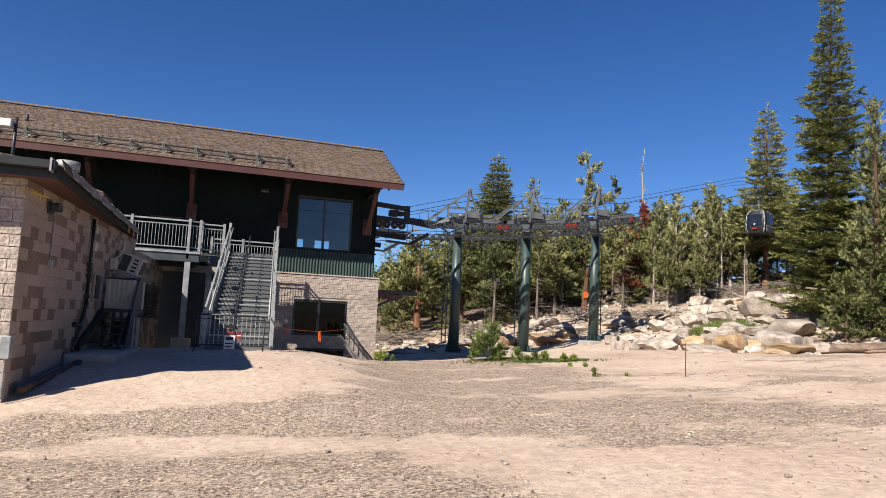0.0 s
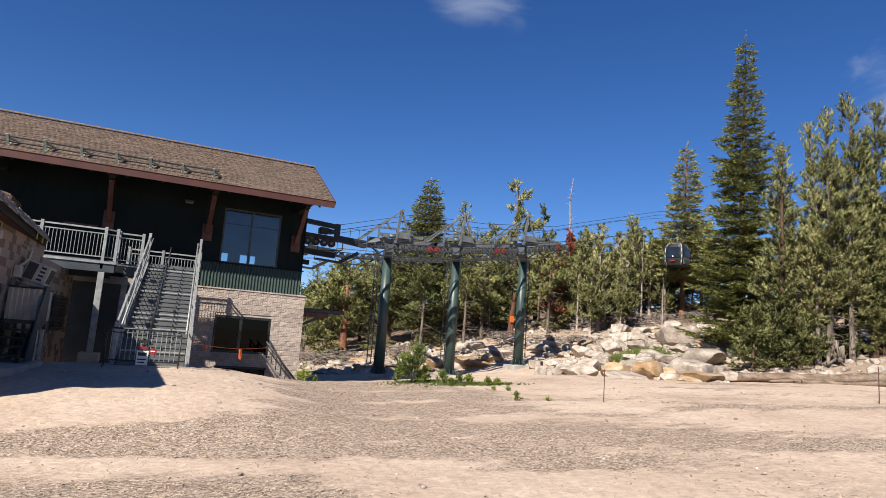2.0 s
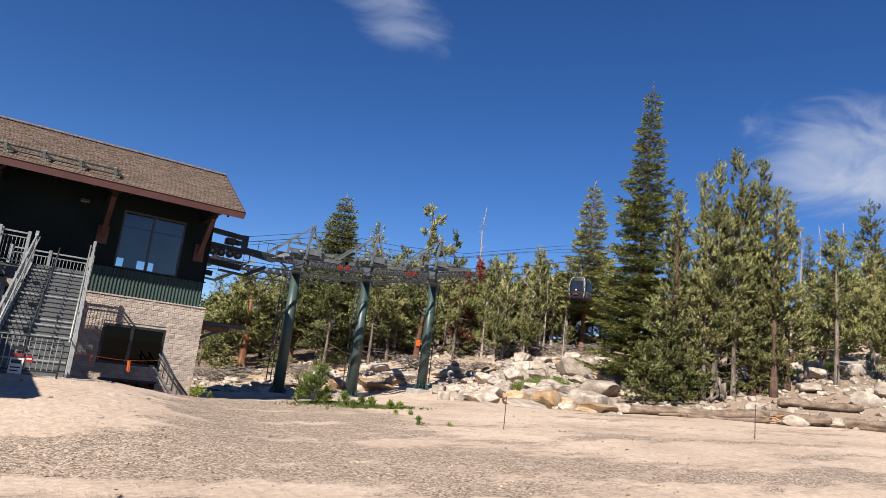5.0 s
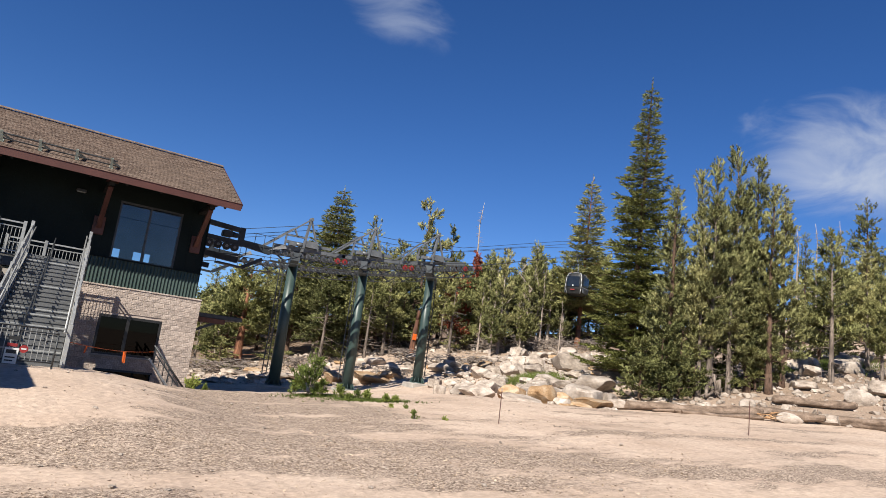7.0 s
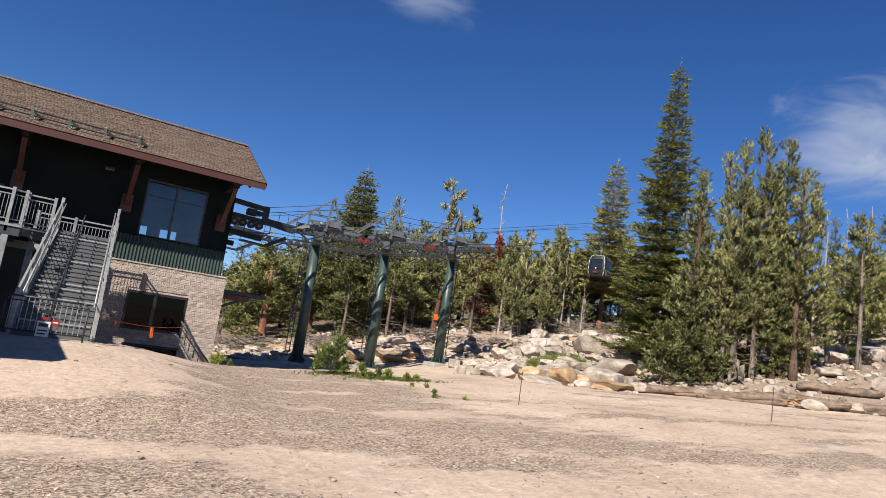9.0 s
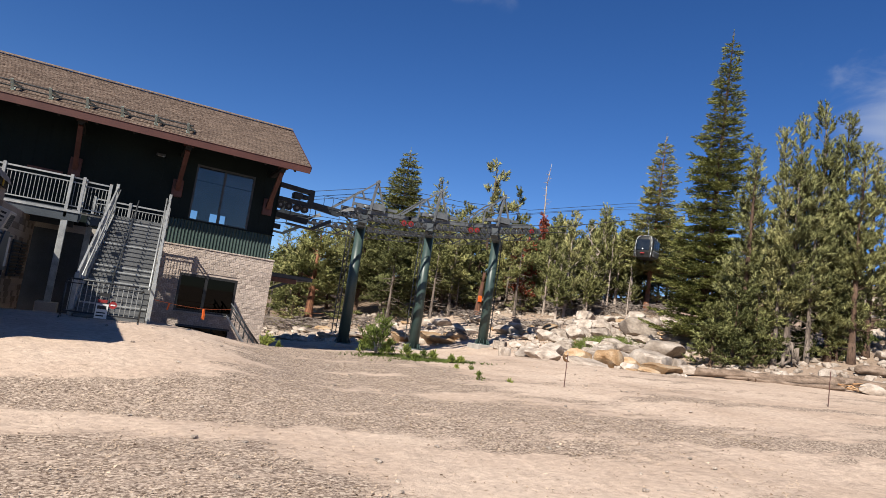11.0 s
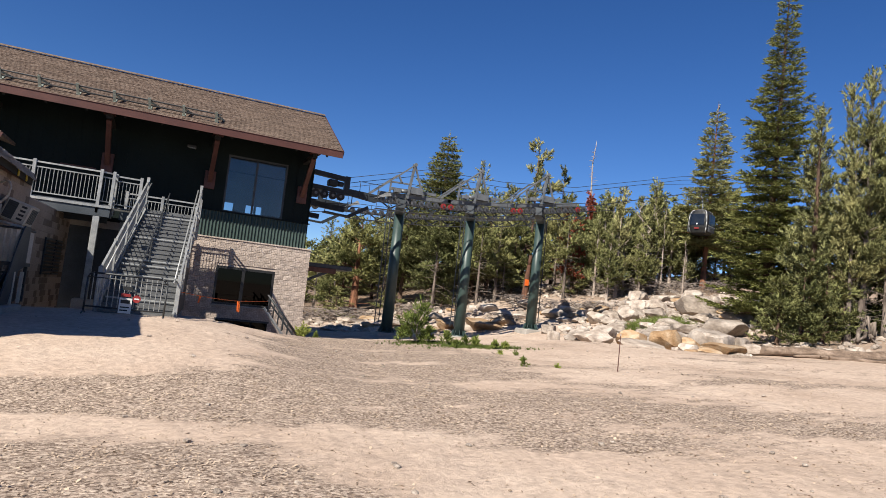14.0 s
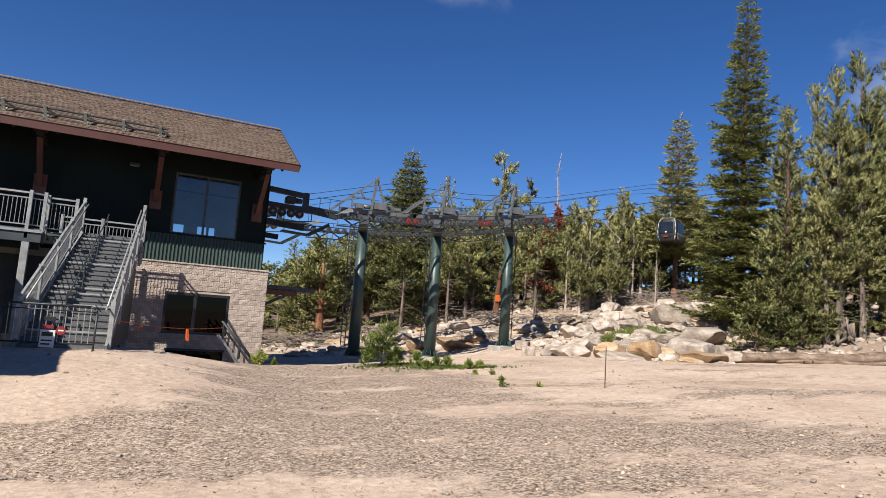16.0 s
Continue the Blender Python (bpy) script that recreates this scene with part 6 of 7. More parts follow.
# ---- rocks ----
def rock_mesh(seed, mat, flat=0.65, cut=0.96, fine=3):
    """A weathered granite boulder: a ball cut by a few planes, the edges worn round."""
    rng = random.Random(seed)
    bm = B()
    bmesh.ops.create_icosphere(bm, subdivisions=fine, radius=1.0)
    spin = Euler((rng.uniform(0, 6), rng.uniform(0, 6), rng.uniform(0, 6))).to_matrix()
    cuts = []
    for k in range(11):
        n = Vector((rng.gauss(0, 1), rng.gauss(0, 1), rng.gauss(0, 0.8))).normalized()
        if k < 6:                               # six roughly square faces first, as granite breaks
            n = (spin @ Vector(((1, 0, 0), (-1, 0, 0), (0, 1, 0), (0, -1, 0), (0, 0, 1), (0, 0, -1))[k]) + n * 0.35).normalized()
        cuts.append((n, rng.uniform(0.55, 0.80) if k < 6 else rng.uniform(0.66, 0.94)))
    for v in bm.verts:
        for n, d in cuts:
            k = v.co.dot(n)
            if k > d:
                v.co -= n * (k - d) * cut
        v.co += v.co.normalized() * (0.10 * noise.noise(v.co * 1.3 + Vector((seed, 0, 0))) + 0.07 * noise.noise(v.co * 3.6 + Vector((0, seed, 0))))
        v.co.z *= flat
    for f in bm.faces:
        f.smooth = True
    me = bpy.data.meshes.new("boulder")
    bm.to_mesh(me)
    bm.free()
    me.set_sharp_from_angle(angle=radians(24))
    me.materials.append(mat)
    return me


ROCKS = [rock_mesh(k, M_ROCK, 0.65 + 0.1 * (k % 4)) for k in range(10)]
SMALL_ROCKS = [rock_mesh(70 + k, M_ROCK, 0.6 + 0.1 * (k % 4), 0.95, 2) for k in range(10)]
TAN_ROCKS = [rock_mesh(20 + k, M_ROCK_TAN, 0.7 + 0.08 * (k % 3)) for k in range(5)]
rng = random.Random(31)
PLACED = []                                     # middle and reach of every boulder so far


def boulder(x, y, half, height, tan=False, low=0.18):
    """One boulder: half its width, its height over the ground, a part of it buried."""
    me = rng.choice(TAN_ROCKS if tan else ROCKS if half > 0.34 else SMALL_ROCKS)
    ob = new("boulder", me)
    height *= 0.80
    top = max(v.co.z for v in me.vertices)
    sz = height * (1 + low) / (2 * top)
    deep = half * rng.uniform(0.65, 0.95)
    ob.matrix_basis = pose(x, y, on_ground(x, y) + height - top * sz, rng.uniform(-7, 7), rng.uniform(-7, 7), rng.uniform(-30, 30) + rng.choice((0, 180))) @ Matrix.Diagonal((half * 1.08, deep * 1.08, sz, 1))
    PLACED.append((x, y, half))
    return tagged(ob, "tan weathered granite boulder lying on the sand" if tan else "pale grey granite boulder on the slope", "boulder", "boulders on the slope")


def clear(x, y, r, share=0.62):
    return all((x - a) ** 2 + (y - b) ** 2 > (share * (r + c)) ** 2 for a, b, c in PLACED)


# the row along the edge of the yard
for x, y, half, h in ((17.0, 26.6, 0.36, 0.71), (18.0, 26.0, 0.85, 0.66), (18.0, 24.9, 0.85, 0.85), (20.4, 21.9, 0.44, 0.60), (21.1, 24.8, 0.71, 0.62), (22.9, 23.1, 1.15, 1.25), (24.1, 22.7, 0.62, 0.75), (23.4, 21.6, 0.58, 0.58), (21.6, 20.0, 0.23, 0.30), (19.1, 22.9, 1.09, 0.40), (22.3, 21.1, 0.40, 0.27), (20.2, 22.3, 0.26, 0.37)):
    boulder(x, y, half, h, False)
for x, y, half, h in ((19.2, 23.9, 0.69, 0.95), (20.5, 23.3, 0.73, 1.22), (21.5, 23.0, 0.57, 0.88), (22.2, 21.9, 1.01, 0.72), (21.2, 21.6, 0.60, 0.50), (20.1, 21.4, 0.33, 0.31)):
    boulder(x, y, half, h, True)
# the large blocks of the slope
for x, y, half, h in ((29.7, 27.7, 1.10, 0.90), (29.7, 31.0, 1.23, 1.55), (28.9, 33.4, 0.89, 1.10), (27.9, 33.9, 0.80, 1.25), (27.0, 34.0, 0.61, 0.95), (32.9, 34.7, 1.08, 1.15), (31.2, 32.4, 0.80, 0.95), (33.3, 33.2, 0.53, 0.80), (35.1, 34.0, 0.60, 0.75), (23.7, 30.2, 0.40, 0.50), (25.3, 34.7, 0.64, 0.50), (25.7, 33.4, 0.74, 0.70), (24.4, 29.1, 0.56, 0.50), (25.8, 28.8, 0.74, 0.58), (25.3, 27.5, 0.88, 0.50), (28.2, 28.9, 0.77, 0.60), (31.8, 30.3, 1.04, 0.60), (26.1, 25.6, 1.34, 1.15), (23.6, 26.0, 1.0, 0.7), (27.4, 26.6, 0.9, 0.7)):
    boulder(x, y, half, h)
# bare slabs behind the towers
for k, (x, y, half, h) in enumerate(((20.8, 40.7, 0.87, 0.70), (21.1, 38.3, 0.83, 0.75), (18.9, 37.2, 1.30, 0.80), (20.1, 37.1, 0.88, 0.62), (20.1, 41.1, 0.56, 0.55), (21.7, 37.9, 0.64, 0.50), (18.2, 37.8, 0.62, 0.45), (27.2, 39.1, 0.54, 0.33), (17.5, 39.0, 0.93, 0.66), (17.3, 41.3, 0.78, 0.55), (15.5, 39.8, 0.93, 0.55), (12.3, 43.1, 0.97, 0.34), (13.9, 44.7, 0.81, 0.42), (16.4, 38.4, 0.6, 0.36), (14.4, 41.0, 1.1, 0.4))):
    boulder(x, y, half, h, k % 5 in (2, 3))
boulder(23.8, 36.6, 0.91, 0.76)
# the far bank beyond the pines
for x, y, half, h in ((26.9, 17.3, 0.46, 0.95), (27.8, 14.3, 0.68, 0.44), (26.2, 15.1, 0.48, 0.50), (32.8, 15.4, 0.66, 0.85), (35.0, 15.4, 0.70, 0.9), (33.6, 18.5, 0.85, 0.60), (49.2, 27.4, 1.39, 1.30), (58.8, 33.0, 1.67, 1.60), (44.1, 20.6, 0.77, 0.80), (50.9, 26.2, 1.01, 0.80)):
    boulder(x, y, half, h)
# broken granite between them, the larger first
for size, many in ((0.75, 40), (0.48, 75), (0.30, 130)):
    count = tries = 0
    while count < many and tries < 4000:
        tries += 1
        x, y = rng.uniform(19.0, 37), rng.uniform(24.0, 41)
        s = 0.9 * x + 0.44 * y
        if s < 31.0 or s > 46.5 or (y < 25 and x > 26) or y > 50.5 - 0.42 * x or (x < 23.5 and y > 31) or (x - 25.6) ** 2 + (y - 29.6) ** 2 < 1.2:
            continue
        r = size * rng.uniform(0.7, 1.15)
        if clear(x, y, r):
            boulder(x, y, r, r * rng.uniform(0.7, 1.25), rng.random() < 0.08)
            count += 1
for k in range(26):
    x, y = rng.uniform(7.5, 24.0), rng.uniform(37.5, 46.0)
    r = rng.uniform(0.25, 0.8)
    if clear(x, y, r):
        boulder(x, y, r, r * rng.uniform(0.4, 0.7), rng.random() < 0.35)
for k in range(46):
    x, y = rng.uniform(33, 56), rng.uniform(13.0, 30)
    r = rng.uniform(0.35, 1.2)
    if clear(x, y, r, 0.8):
        boulder(x, y, r, r * rng.uniform(0.6, 1.1))


def rubble():
    """Small broken stones between the boulders."""
    g = np.random.default_rng(5)
    src = [rock_mesh(50 + k, M_ROCK_JOINED, 0.7, 0.95, 2) for k in range(4)]
    low = []
    for me in src:
        bm = B()
        bm.from_mesh(me)
        bmesh.ops.convex_hull(bm, input=bm.verts[:])
        bmesh.ops.dissolve_limit(bm, angle_limit=0.8, verts=bm.verts[:], edges=bm.edges[:])
        bmesh.ops.triangulate(bm, faces=bm.faces[:])
        used = [v for v in bm.verts if v.link_faces]
        ids = {v: i for i, v in enumerate(used)}
        low.append((np.array([v.co for v in used]), np.array([[ids[v] for v in f.verts] for f in bm.faces])))
        bm.free()
        bpy.data.meshes.remove(me)
    vv, ff, base = [], [], 0
    n = 0
    while n < 3300:
        bank = n >= 2200
        x, y = (g.uniform(25, 46), g.uniform(12.5, 23)) if bank else (g.uniform(9, 38), g.uniform(23.5, 48))
        s = 0.9 * x + 0.44 * y
        if bank:
            if 0.94 * x + 0.34 * y < 30.6:
                continue
        elif (y < 36.0 and s < 30.0 and x < 23) or s < 29 and y < 36 or s > 51 or (y < 25 and x > 26) or (x < 22 and 30 < y < 36.3):
            continue
        size = 0.05 + 0.24 * g.uniform() ** 2.0
        co, fa = low[g.integers(4)]
        a = g.uniform(0, 6.28)
        rot = np.array([[math.cos(a), -math.sin(a), 0], [math.sin(a), math.cos(a), 0], [0, 0, 1]])
        vv.append(co @ rot.T * size * g.uniform(0.8, 1.3, 3) + [x, y, on_ground(x, y) + size * 0.2])
        ff.append(fa + base)
        base += len(co)
        n += 1
    ob = mesh_part("rubble", np.concatenate(vv).tolist(), np.concatenate(ff).tolist(), M_ROCK_JOINED)
    tagged(ob, "broken granite rubble between the boulders", "rubble", "", "stuff")


M_ROCK_JOINED = joined_variant(M_ROCK, "granite_rubble", 0.3)
rubble()


# ---- logs and brush ----
def log(p, q, r0, r1, label, seed):
    rng = random.Random(seed)
    p, q = Vector(p), Vector(q)
    lg = thing("fallen_log", label, "log", "fallen logs", at=tuple(p))
    d = q - p
    bm = B()
    n, seg = 30, 18
    rings = []
    side = d.normalized().cross(Vector((0, 0, 1))).normalized()
    up = side.cross(d.normalized())
    for k in range(n + 1):
        t = k / n
        c = d * t + side * 0.05 * math.sin(5 * t + seed) + up * 0.03 * math.sin(8 * t)
        r = (r0 + (r1 - r0) * t) * (0.55 if k in (0, n) else 1)
        rings.append([bm.verts.new(c + (side * math.cos(a) + up * math.sin(a)) * r * (1 + 0.42 * noise.noise(Vector((3 * t * d.length * 0.4, 2 * math.cos(a), 2 * math.sin(a) + seed))) + 0.20 * noise.noise(Vector((2.2 * t * d.length, 5 * math.cos(a), 5 * math.sin(a) + seed))))) for a in (2 * math.pi * j / seg for j in range(seg))])
    for a, b in zip(rings, rings[1:]):
        for j in range(seg):
            bm.faces.new((a[j], a[(j + 1) % seg], b[(j + 1) % seg], b[j])).smooth = True
    bm.faces.new(rings[0][::-1])
    bm.faces.new(rings[-1])
    part("trunk", bm, M_LOG, lg)
    for k in range(2):
        t = rng.uniform(0.1, 0.9)
        c = d * t
        a = rng.uniform(0.2, 2.9)
        v = (side * math.cos(a) + up * math.sin(a))
        part("stub", tube(B(), c + v * r0 * 0.8, c + v * (r0 + rng.uniform(0.06, 0.2)), 0.035, 0.015, 6), M_LOG, lg)


def gpt(x, y, h):
    return (x, y, on_ground(x, y) + h)


log(gpt(23.6, 21.4, 0.17), gpt(25.9, 16.0, 0.24), 0.17, 0.24, "long weathered log lying along the edge of the sand", 1)
log(gpt(27.0, 17.6, 0.24), gpt(28.2, 12.2, 0.20), 0.17, 0.21, "grey split log resting on the slope", 2)
log(gpt(29.8, 17.9, 0.24), gpt(31.6, 15.0, 0.20), 0.20, 0.16, "thick dark fallen trunk behind the pines", 3)
log(gpt(24.0, 20.0, 0.08), gpt(25.6, 15.8, 0.08), 0.07, 0.09, "thin broken log beside the sand", 4)
log(gpt(26.3, 15.9, 0.26), gpt(27.2, 14.2, 0.24), 0.22, 0.12, "splintered rust-coloured log end", 5)


# bleached roots at the foot of the pines
rt = thing("root_plate", "bleached tangle of old roots at the foot of the pines", "roots", at=gpt(29.05, 20.55, 0))
rr = random.Random(12)
for k in range(22):
    a = rr.uniform(0, 6.28)
    p0 = Vector((rr.gauss(0, 0.22), rr.gauss(0, 0.22), rr.uniform(0.5, 1.1)))
    p1 = Vector((p0.x * 1.4 + 0.18 * math.cos(a), p0.y * 1.4 + 0.18 * math.sin(a), rr.uniform(0.2, 0.45)))
    p2 = Vector((p1.x + 0.45 * math.cos(a), p1.y + 0.45 * math.sin(a), -0.05))
    r = rr.uniform(0.05, 0.11)
    part("root", tube(tube(B(), p0, p1, r * 0.6, r, 7), p1, p2, r, r * 0.5, 7), M_BARK_PALE, rt)


def splinters(x, y, turn, seed):
    """Torn wood at the broken end of a log."""
    g = random.Random(seed)
    t = thing("splintered_wood", "torn orange-brown splinters at the broken end of a log", "broken wood", at=gpt(x, y, 0.02), turn=turn)
    for k in range(26):
        a = Vector((g.uniform(-0.55, 0.35), g.uniform(-0.2, 0.2), g.uniform(0.05, 0.30)))
        b = a + Vector((g.uniform(0.25, 0.75), g.normalvariate(0, 0.10), g.normalvariate(0.0, 0.09)))
        b.z = max(b.z, 0.03)
        part("splinter", tube(B(), a, b, g.uniform(0.025, 0.060), 0.004, 5), M_SPLIT if k % 3 else M_LOG, t)


splinters(25.85, 15.75, -70, 19)


def brush(x, y, size, seed, count=170):
    """A heap of dead branches."""
    rng = random.Random(seed)
    b = thing("brush_pile", "heap of bleached dead branches on the slope", "brush pile", "brush piles", at=gpt(x, y, 0))
    bm = B()
    for _ in range(count):
        a, e = rng.uniform(0, 6.28), rng.uniform(-0.15, 0.45)
        c = Vector((rng.gauss(0, size * 0.45), rng.gauss(0, size * 0.45), rng.uniform(0.0, 0.8) * size * 0.6))
        l = rng.uniform(0.4, 1.2) * size * 0.6
        d = Vector((math.cos(a) * math.cos(e), math.sin(a) * math.cos(e), math.sin(e))) * l
        tube(bm, c - d * 0.5, c + d * 0.5, rng.uniform(0.012, 0.035), 0.008, 5, False)
    tagged(part("branch_tangle", bm, M_TWIG, b), kind="stuff")


for k, (x, y, s) in enumerate(((16.5, 43.6, 1.6), (23.4, 40.6, 1.6), (25.4, 38.2, 1.5), (13.4, 46.0, 1.6), (33.5, 40.0, 2.0), (36.2, 39.0, 1.8), (30.8, 41.0, 1.6), (9.4, 46.6, 2.0), (11.2, 44.4, 1.6), (27.0, 37.2, 1.3), (20.6, 37.4, 1.2), (38.5, 37.6, 1.6))):
    brush(x, y, s, 60 + k)


# ---- trees ----
def blades_mesh(name, v, faces, normals, mat):
    me = bpy.data.meshes.new(name)
    me.vertices.add(len(v))
    me.vertices.foreach_set("co", v.ravel().astype(np.float32))
    me.loops.add(faces.size)
    me.loops.foreach_set("vertex_index", faces.ravel().astype(np.int32))
    me.polygons.add(len(faces))
    me.polygons.foreach_set("loop_start", np.arange(0, faces.size, 3, dtype=np.int32))
    me.polygons.foreach_set("use_smooth", np.ones(len(faces), dtype=bool))
    me.update(calc_edges=True)
    if normals is not None:
        me.normals_split_custom_set_from_vertices(normals.astype(np.float32))
    me.materials.append(mat)
    return me


def crown_mesh(name, centres, axes, length, width, blades, seed, mat, spread=0.75):
    """Leaf tufts: at each centre a spray of narrow blades round its axis."""
    g = np.random.default_rng(seed)
    c = np.repeat(np.asarray(centres), blades, 0)
    a = np.repeat(np.asarray(axes), blades, 0)
    n = len(c)
    d = a + spread * g.normal(size=(n, 3))
    d /= np.linalg.norm(d, axis=1)[:, None] + 1e-9
    s = np.cross(d, g.normal(size=(n, 3)))
    s /= np.linalg.norm(s, axis=1)[:, None] + 1e-9
    l = length * g.uniform(0.6, 1.25, (n, 1))
    w = width * g.uniform(0.7, 1.3, (n, 1))
    c = c + g.normal(size=(n, 3)) * length * 0.22
    v = np.stack([c - s * w * 0.5, c + s * w * 0.5, c + d * l * 0.62 + s * w * 0.42, c + d * l], 1).reshape(-1, 3)
    i = np.arange(n)[:, None] * 4
    return blades_mesh(name, v, np.concatenate([i + [0, 1, 2], i + [0, 2, 3]]), None, mat)


def needle_crown(name, shoots, blades, width, seed, mat, flat=1.0):
    """A crown of leafy shoots: rows of x, y, z, the way it grows, its length and the reach of its needles."""
    g = np.random.default_rng(seed)
    k = np.asarray(shoots, float)
    k[:, 3:6] /= np.linalg.norm(k[:, 3:6], axis=1)[:, None] + 1e-9
    count = np.maximum(5, (blades * k[:, 6] / k[:, 6].mean()).astype(int))
    k = np.repeat(k, count, 0)
    n = len(k)
    d, long, reach = k[:, 3:6], k[:, 6:7], k[:, 7:8]
    u = g.uniform(0, 1, (n, 1)) ** 0.8
    o = np.cross(d, g.normal(size=(n, 3)))
    o /= np.linalg.norm(o, axis=1)[:, None] + 1e-9
    o = o * [1, 1, flat]
    p = k[:, :3] + d * long * u + o * reach * 0.15 * g.uniform(0, 1, (n, 1))
    way = d * (0.65 + 0.5 * u) + o * 0.80 + 0.20 * g.normal(size=(n, 3))
    way /= np.linalg.norm(way, axis=1)[:, None] + 1e-9
    side = np.cross(way, o + 0.5 * g.normal(size=(n, 3)))
    side /= np.linalg.norm(side, axis=1)[:, None] + 1e-9
    l = reach * (1.2 - 0.45 * u) * g.uniform(0.65, 1.25, (n, 1))
    w = width * g.uniform(0.7, 1.3, (n, 1))
    v = np.stack([p - side * w * 0.5, p + side * w * 0.5, p + way * l], 1).reshape(-1, 3)
    nrm = o * 0.9 + [0, 0, 0.55] + 0.35 * g.normal(size=(n, 3))
    nrm /= np.linalg.norm(nrm, axis=1)[:, None] + 1e-9
    turned = (np.cross(2 * side * w, way) * nrm).sum(1) < 0           # each face looks the way of its normal
    faces = np.arange(n)[:, None] * 3 + np.where(turned[:, None], [1, 0, 2], [0, 1, 2])
    return blades_mesh(name, v, faces, np.repeat(nrm, 3, 0), mat)


def conifer(kind, height, radius, seed, base=0.12, density=1.0, bark=None, label="", needles=None, trunk_r=None, shoot=(0.50, 0.17, 30, 0.045), dead=0):
    """A conifer: a tapered trunk with limbs, and a crown of leafy shoots on them. kind: fir (a spire of layered boughs), cone (a dense spire), pine (open and uneven), bushy (broad).
    shoot: length, reach of its needles, their number and width. dead: bare limbs under the crown."""
    g = np.random.default_rng(seed)
    tree = thing("tree", label, "tree", "conifers")
    trunk = B()
    shoots = []
    h = height
    sl, sr, blades, width = shoot
    lean = g.normal(size=2) * 0.004 * h
    tr = trunk_r or 0.011 * height + 0.05
    wob = 0.0 if kind in ("fir", "cone") else 0.006 * h
    pts = [Vector((lean[0] * t + wob * math.sin(5 * t + seed) * t, lean[1] * t + wob * math.cos(4 * t + seed) * t, h * t - 0.3 * (t == 0))) for t in np.linspace(0, 1, 11)]
    rad = [tr * (1.35 if k == 0 else 1) * (1 - 0.93 * k / 10) for k in range(11)]
    for k in range(10):
        tube(trunk, pts[k], pts[k + 1], rad[k], rad[k + 1], 9, k in (0, 9))

    def at(t):
        u = min(max(t * 10, 0), 9.999)
        k = int(u)
        return np.array(pts[k].lerp(pts[k + 1], u - k))

    if kind == "fir":
        levels = int(h * (1 - base) * 2.0 * density)
        for lv in range(levels):
            t = base + (0.975 - base) * (lv + 0.35 * g.uniform()) / levels
            reach = radius * ((1 - t) / (1 - base)) ** 0.86 * g.uniform(0.74, 1.10) + 0.12
            boughs = max(5, int((4.4 + 2.9 * reach) * g.uniform(0.85, 1.15)))
            ph = g.uniform(0, 6.28)
            for b in range(boughs):
                az = ph + 6.283 * b / boughs + g.normal() * 0.25
                r = reach * g.uniform(0.60, 1.15)
                o = at(t + g.normal() * 0.004)
                dirv = np.array([math.cos(az), math.sin(az), 0])
                perp = np.array([-dirv[1], dirv[0], 0])
                droop = g.uniform(0.05, 0.30) - 0.25 * max(0, t - 0.6)
                m = max(1, int(r / (0.42 * sl)))
                for q in range(m):
                    f = 0.12 + 0.80 * (q + 0.5) / m
                    z = -droop * r * f + 0.22 * r * f ** 3
                    long = min(1.25 * sl, 0.55 * r * (1.15 - f) + 0.5 * sl)
                    for e in (-1, 1):
                        shoots.append((*(o + dirv * r * f + [0, 0, z + g.normal() * 0.03]), *(dirv * 0.75 + perp * e * g.uniform(0.5, 1.1) + [0, 0, g.normal() * 0.12 + 0.06]), long * g.uniform(0.8, 1.2), sr * g.uniform(0.75, 1.15)))
                shoots.append((*(o + dirv * r * 0.78 + [0, 0, -droop * r * 0.78 + 0.10 * r]), *(dirv + [0, 0, 0.25]), max(0.5 * sl, 0.3 * r), sr))
                if r > 0.4:
                    tube(trunk, o, o + dirv * r * 0.85 + [0, 0, -droop * r * 0.75], 0.010 + 0.010 * r, 0.006, 4, False)
        shoots += [(*(at(1) + [0, 0, -0.22 * k]), g.normal() * 0.2 * k, g.normal() * 0.2 * k, 1, 0.3 * sl + 0.05, 0.4 * sr + 0.03 * k) for k in range(5)]
    else:
        limbs = int(h * (1 - base) * {"pine": 6.0, "bushy": 5.4, "cone": 9.0}[kind] * density)
        lobes = g.uniform(0, 6.28, 4)
        for lb in range(limbs):
            s = (lb + g.uniform()) / limbs
            t = base + (0.975 - base) * s
            az = g.uniform(0, 6.283)
            if kind == "cone":
                s = s ** 1.15
                t = base + (0.975 - base) * s
                prof = (1 - s) ** 0.85 + 0.04
            elif kind == "pine":
                prof = (1 - s) ** 0.78 * min(1, 0.55 + 1.8 * s) * 1.05
            else:
                prof = (1 - s) ** 0.5 * min(1, 0.72 + 1.0 * s)
            rough = 0.4 if kind == "cone" else 1.0
            prof *= 1 - 0.2 * rough + rough * 0.30 * math.sin(9 * s + lobes[0]) * math.cos(az - lobes[1]) + rough * 0.22 * math.sin(17 * s + lobes[2])
            r = radius * max(0.12, prof) * g.uniform(0.6, 1.15) + 0.12
            el = g.uniform(-0.30, 0.22) + 0.70 * s + {"cone": -0.25, "pine": 0.22, "bushy": 0.0}[kind]
            dirv = np.array([math.cos(az) * math.cos(el), math.sin(az) * math.cos(el), math.sin(el)])
            o = at(t)
            tip = o + dirv * r + np.array([0, 0, 0.15 * r])
            tube(trunk, o, tip, 0.010 + 0.014 * r, 0.006, 4, False)
            m = max(1, int(0.80 * r / (0.45 * sl)))
            inner, many = (0.75, (2, 3)) if kind == "cone" else (0.62, (3, 5))
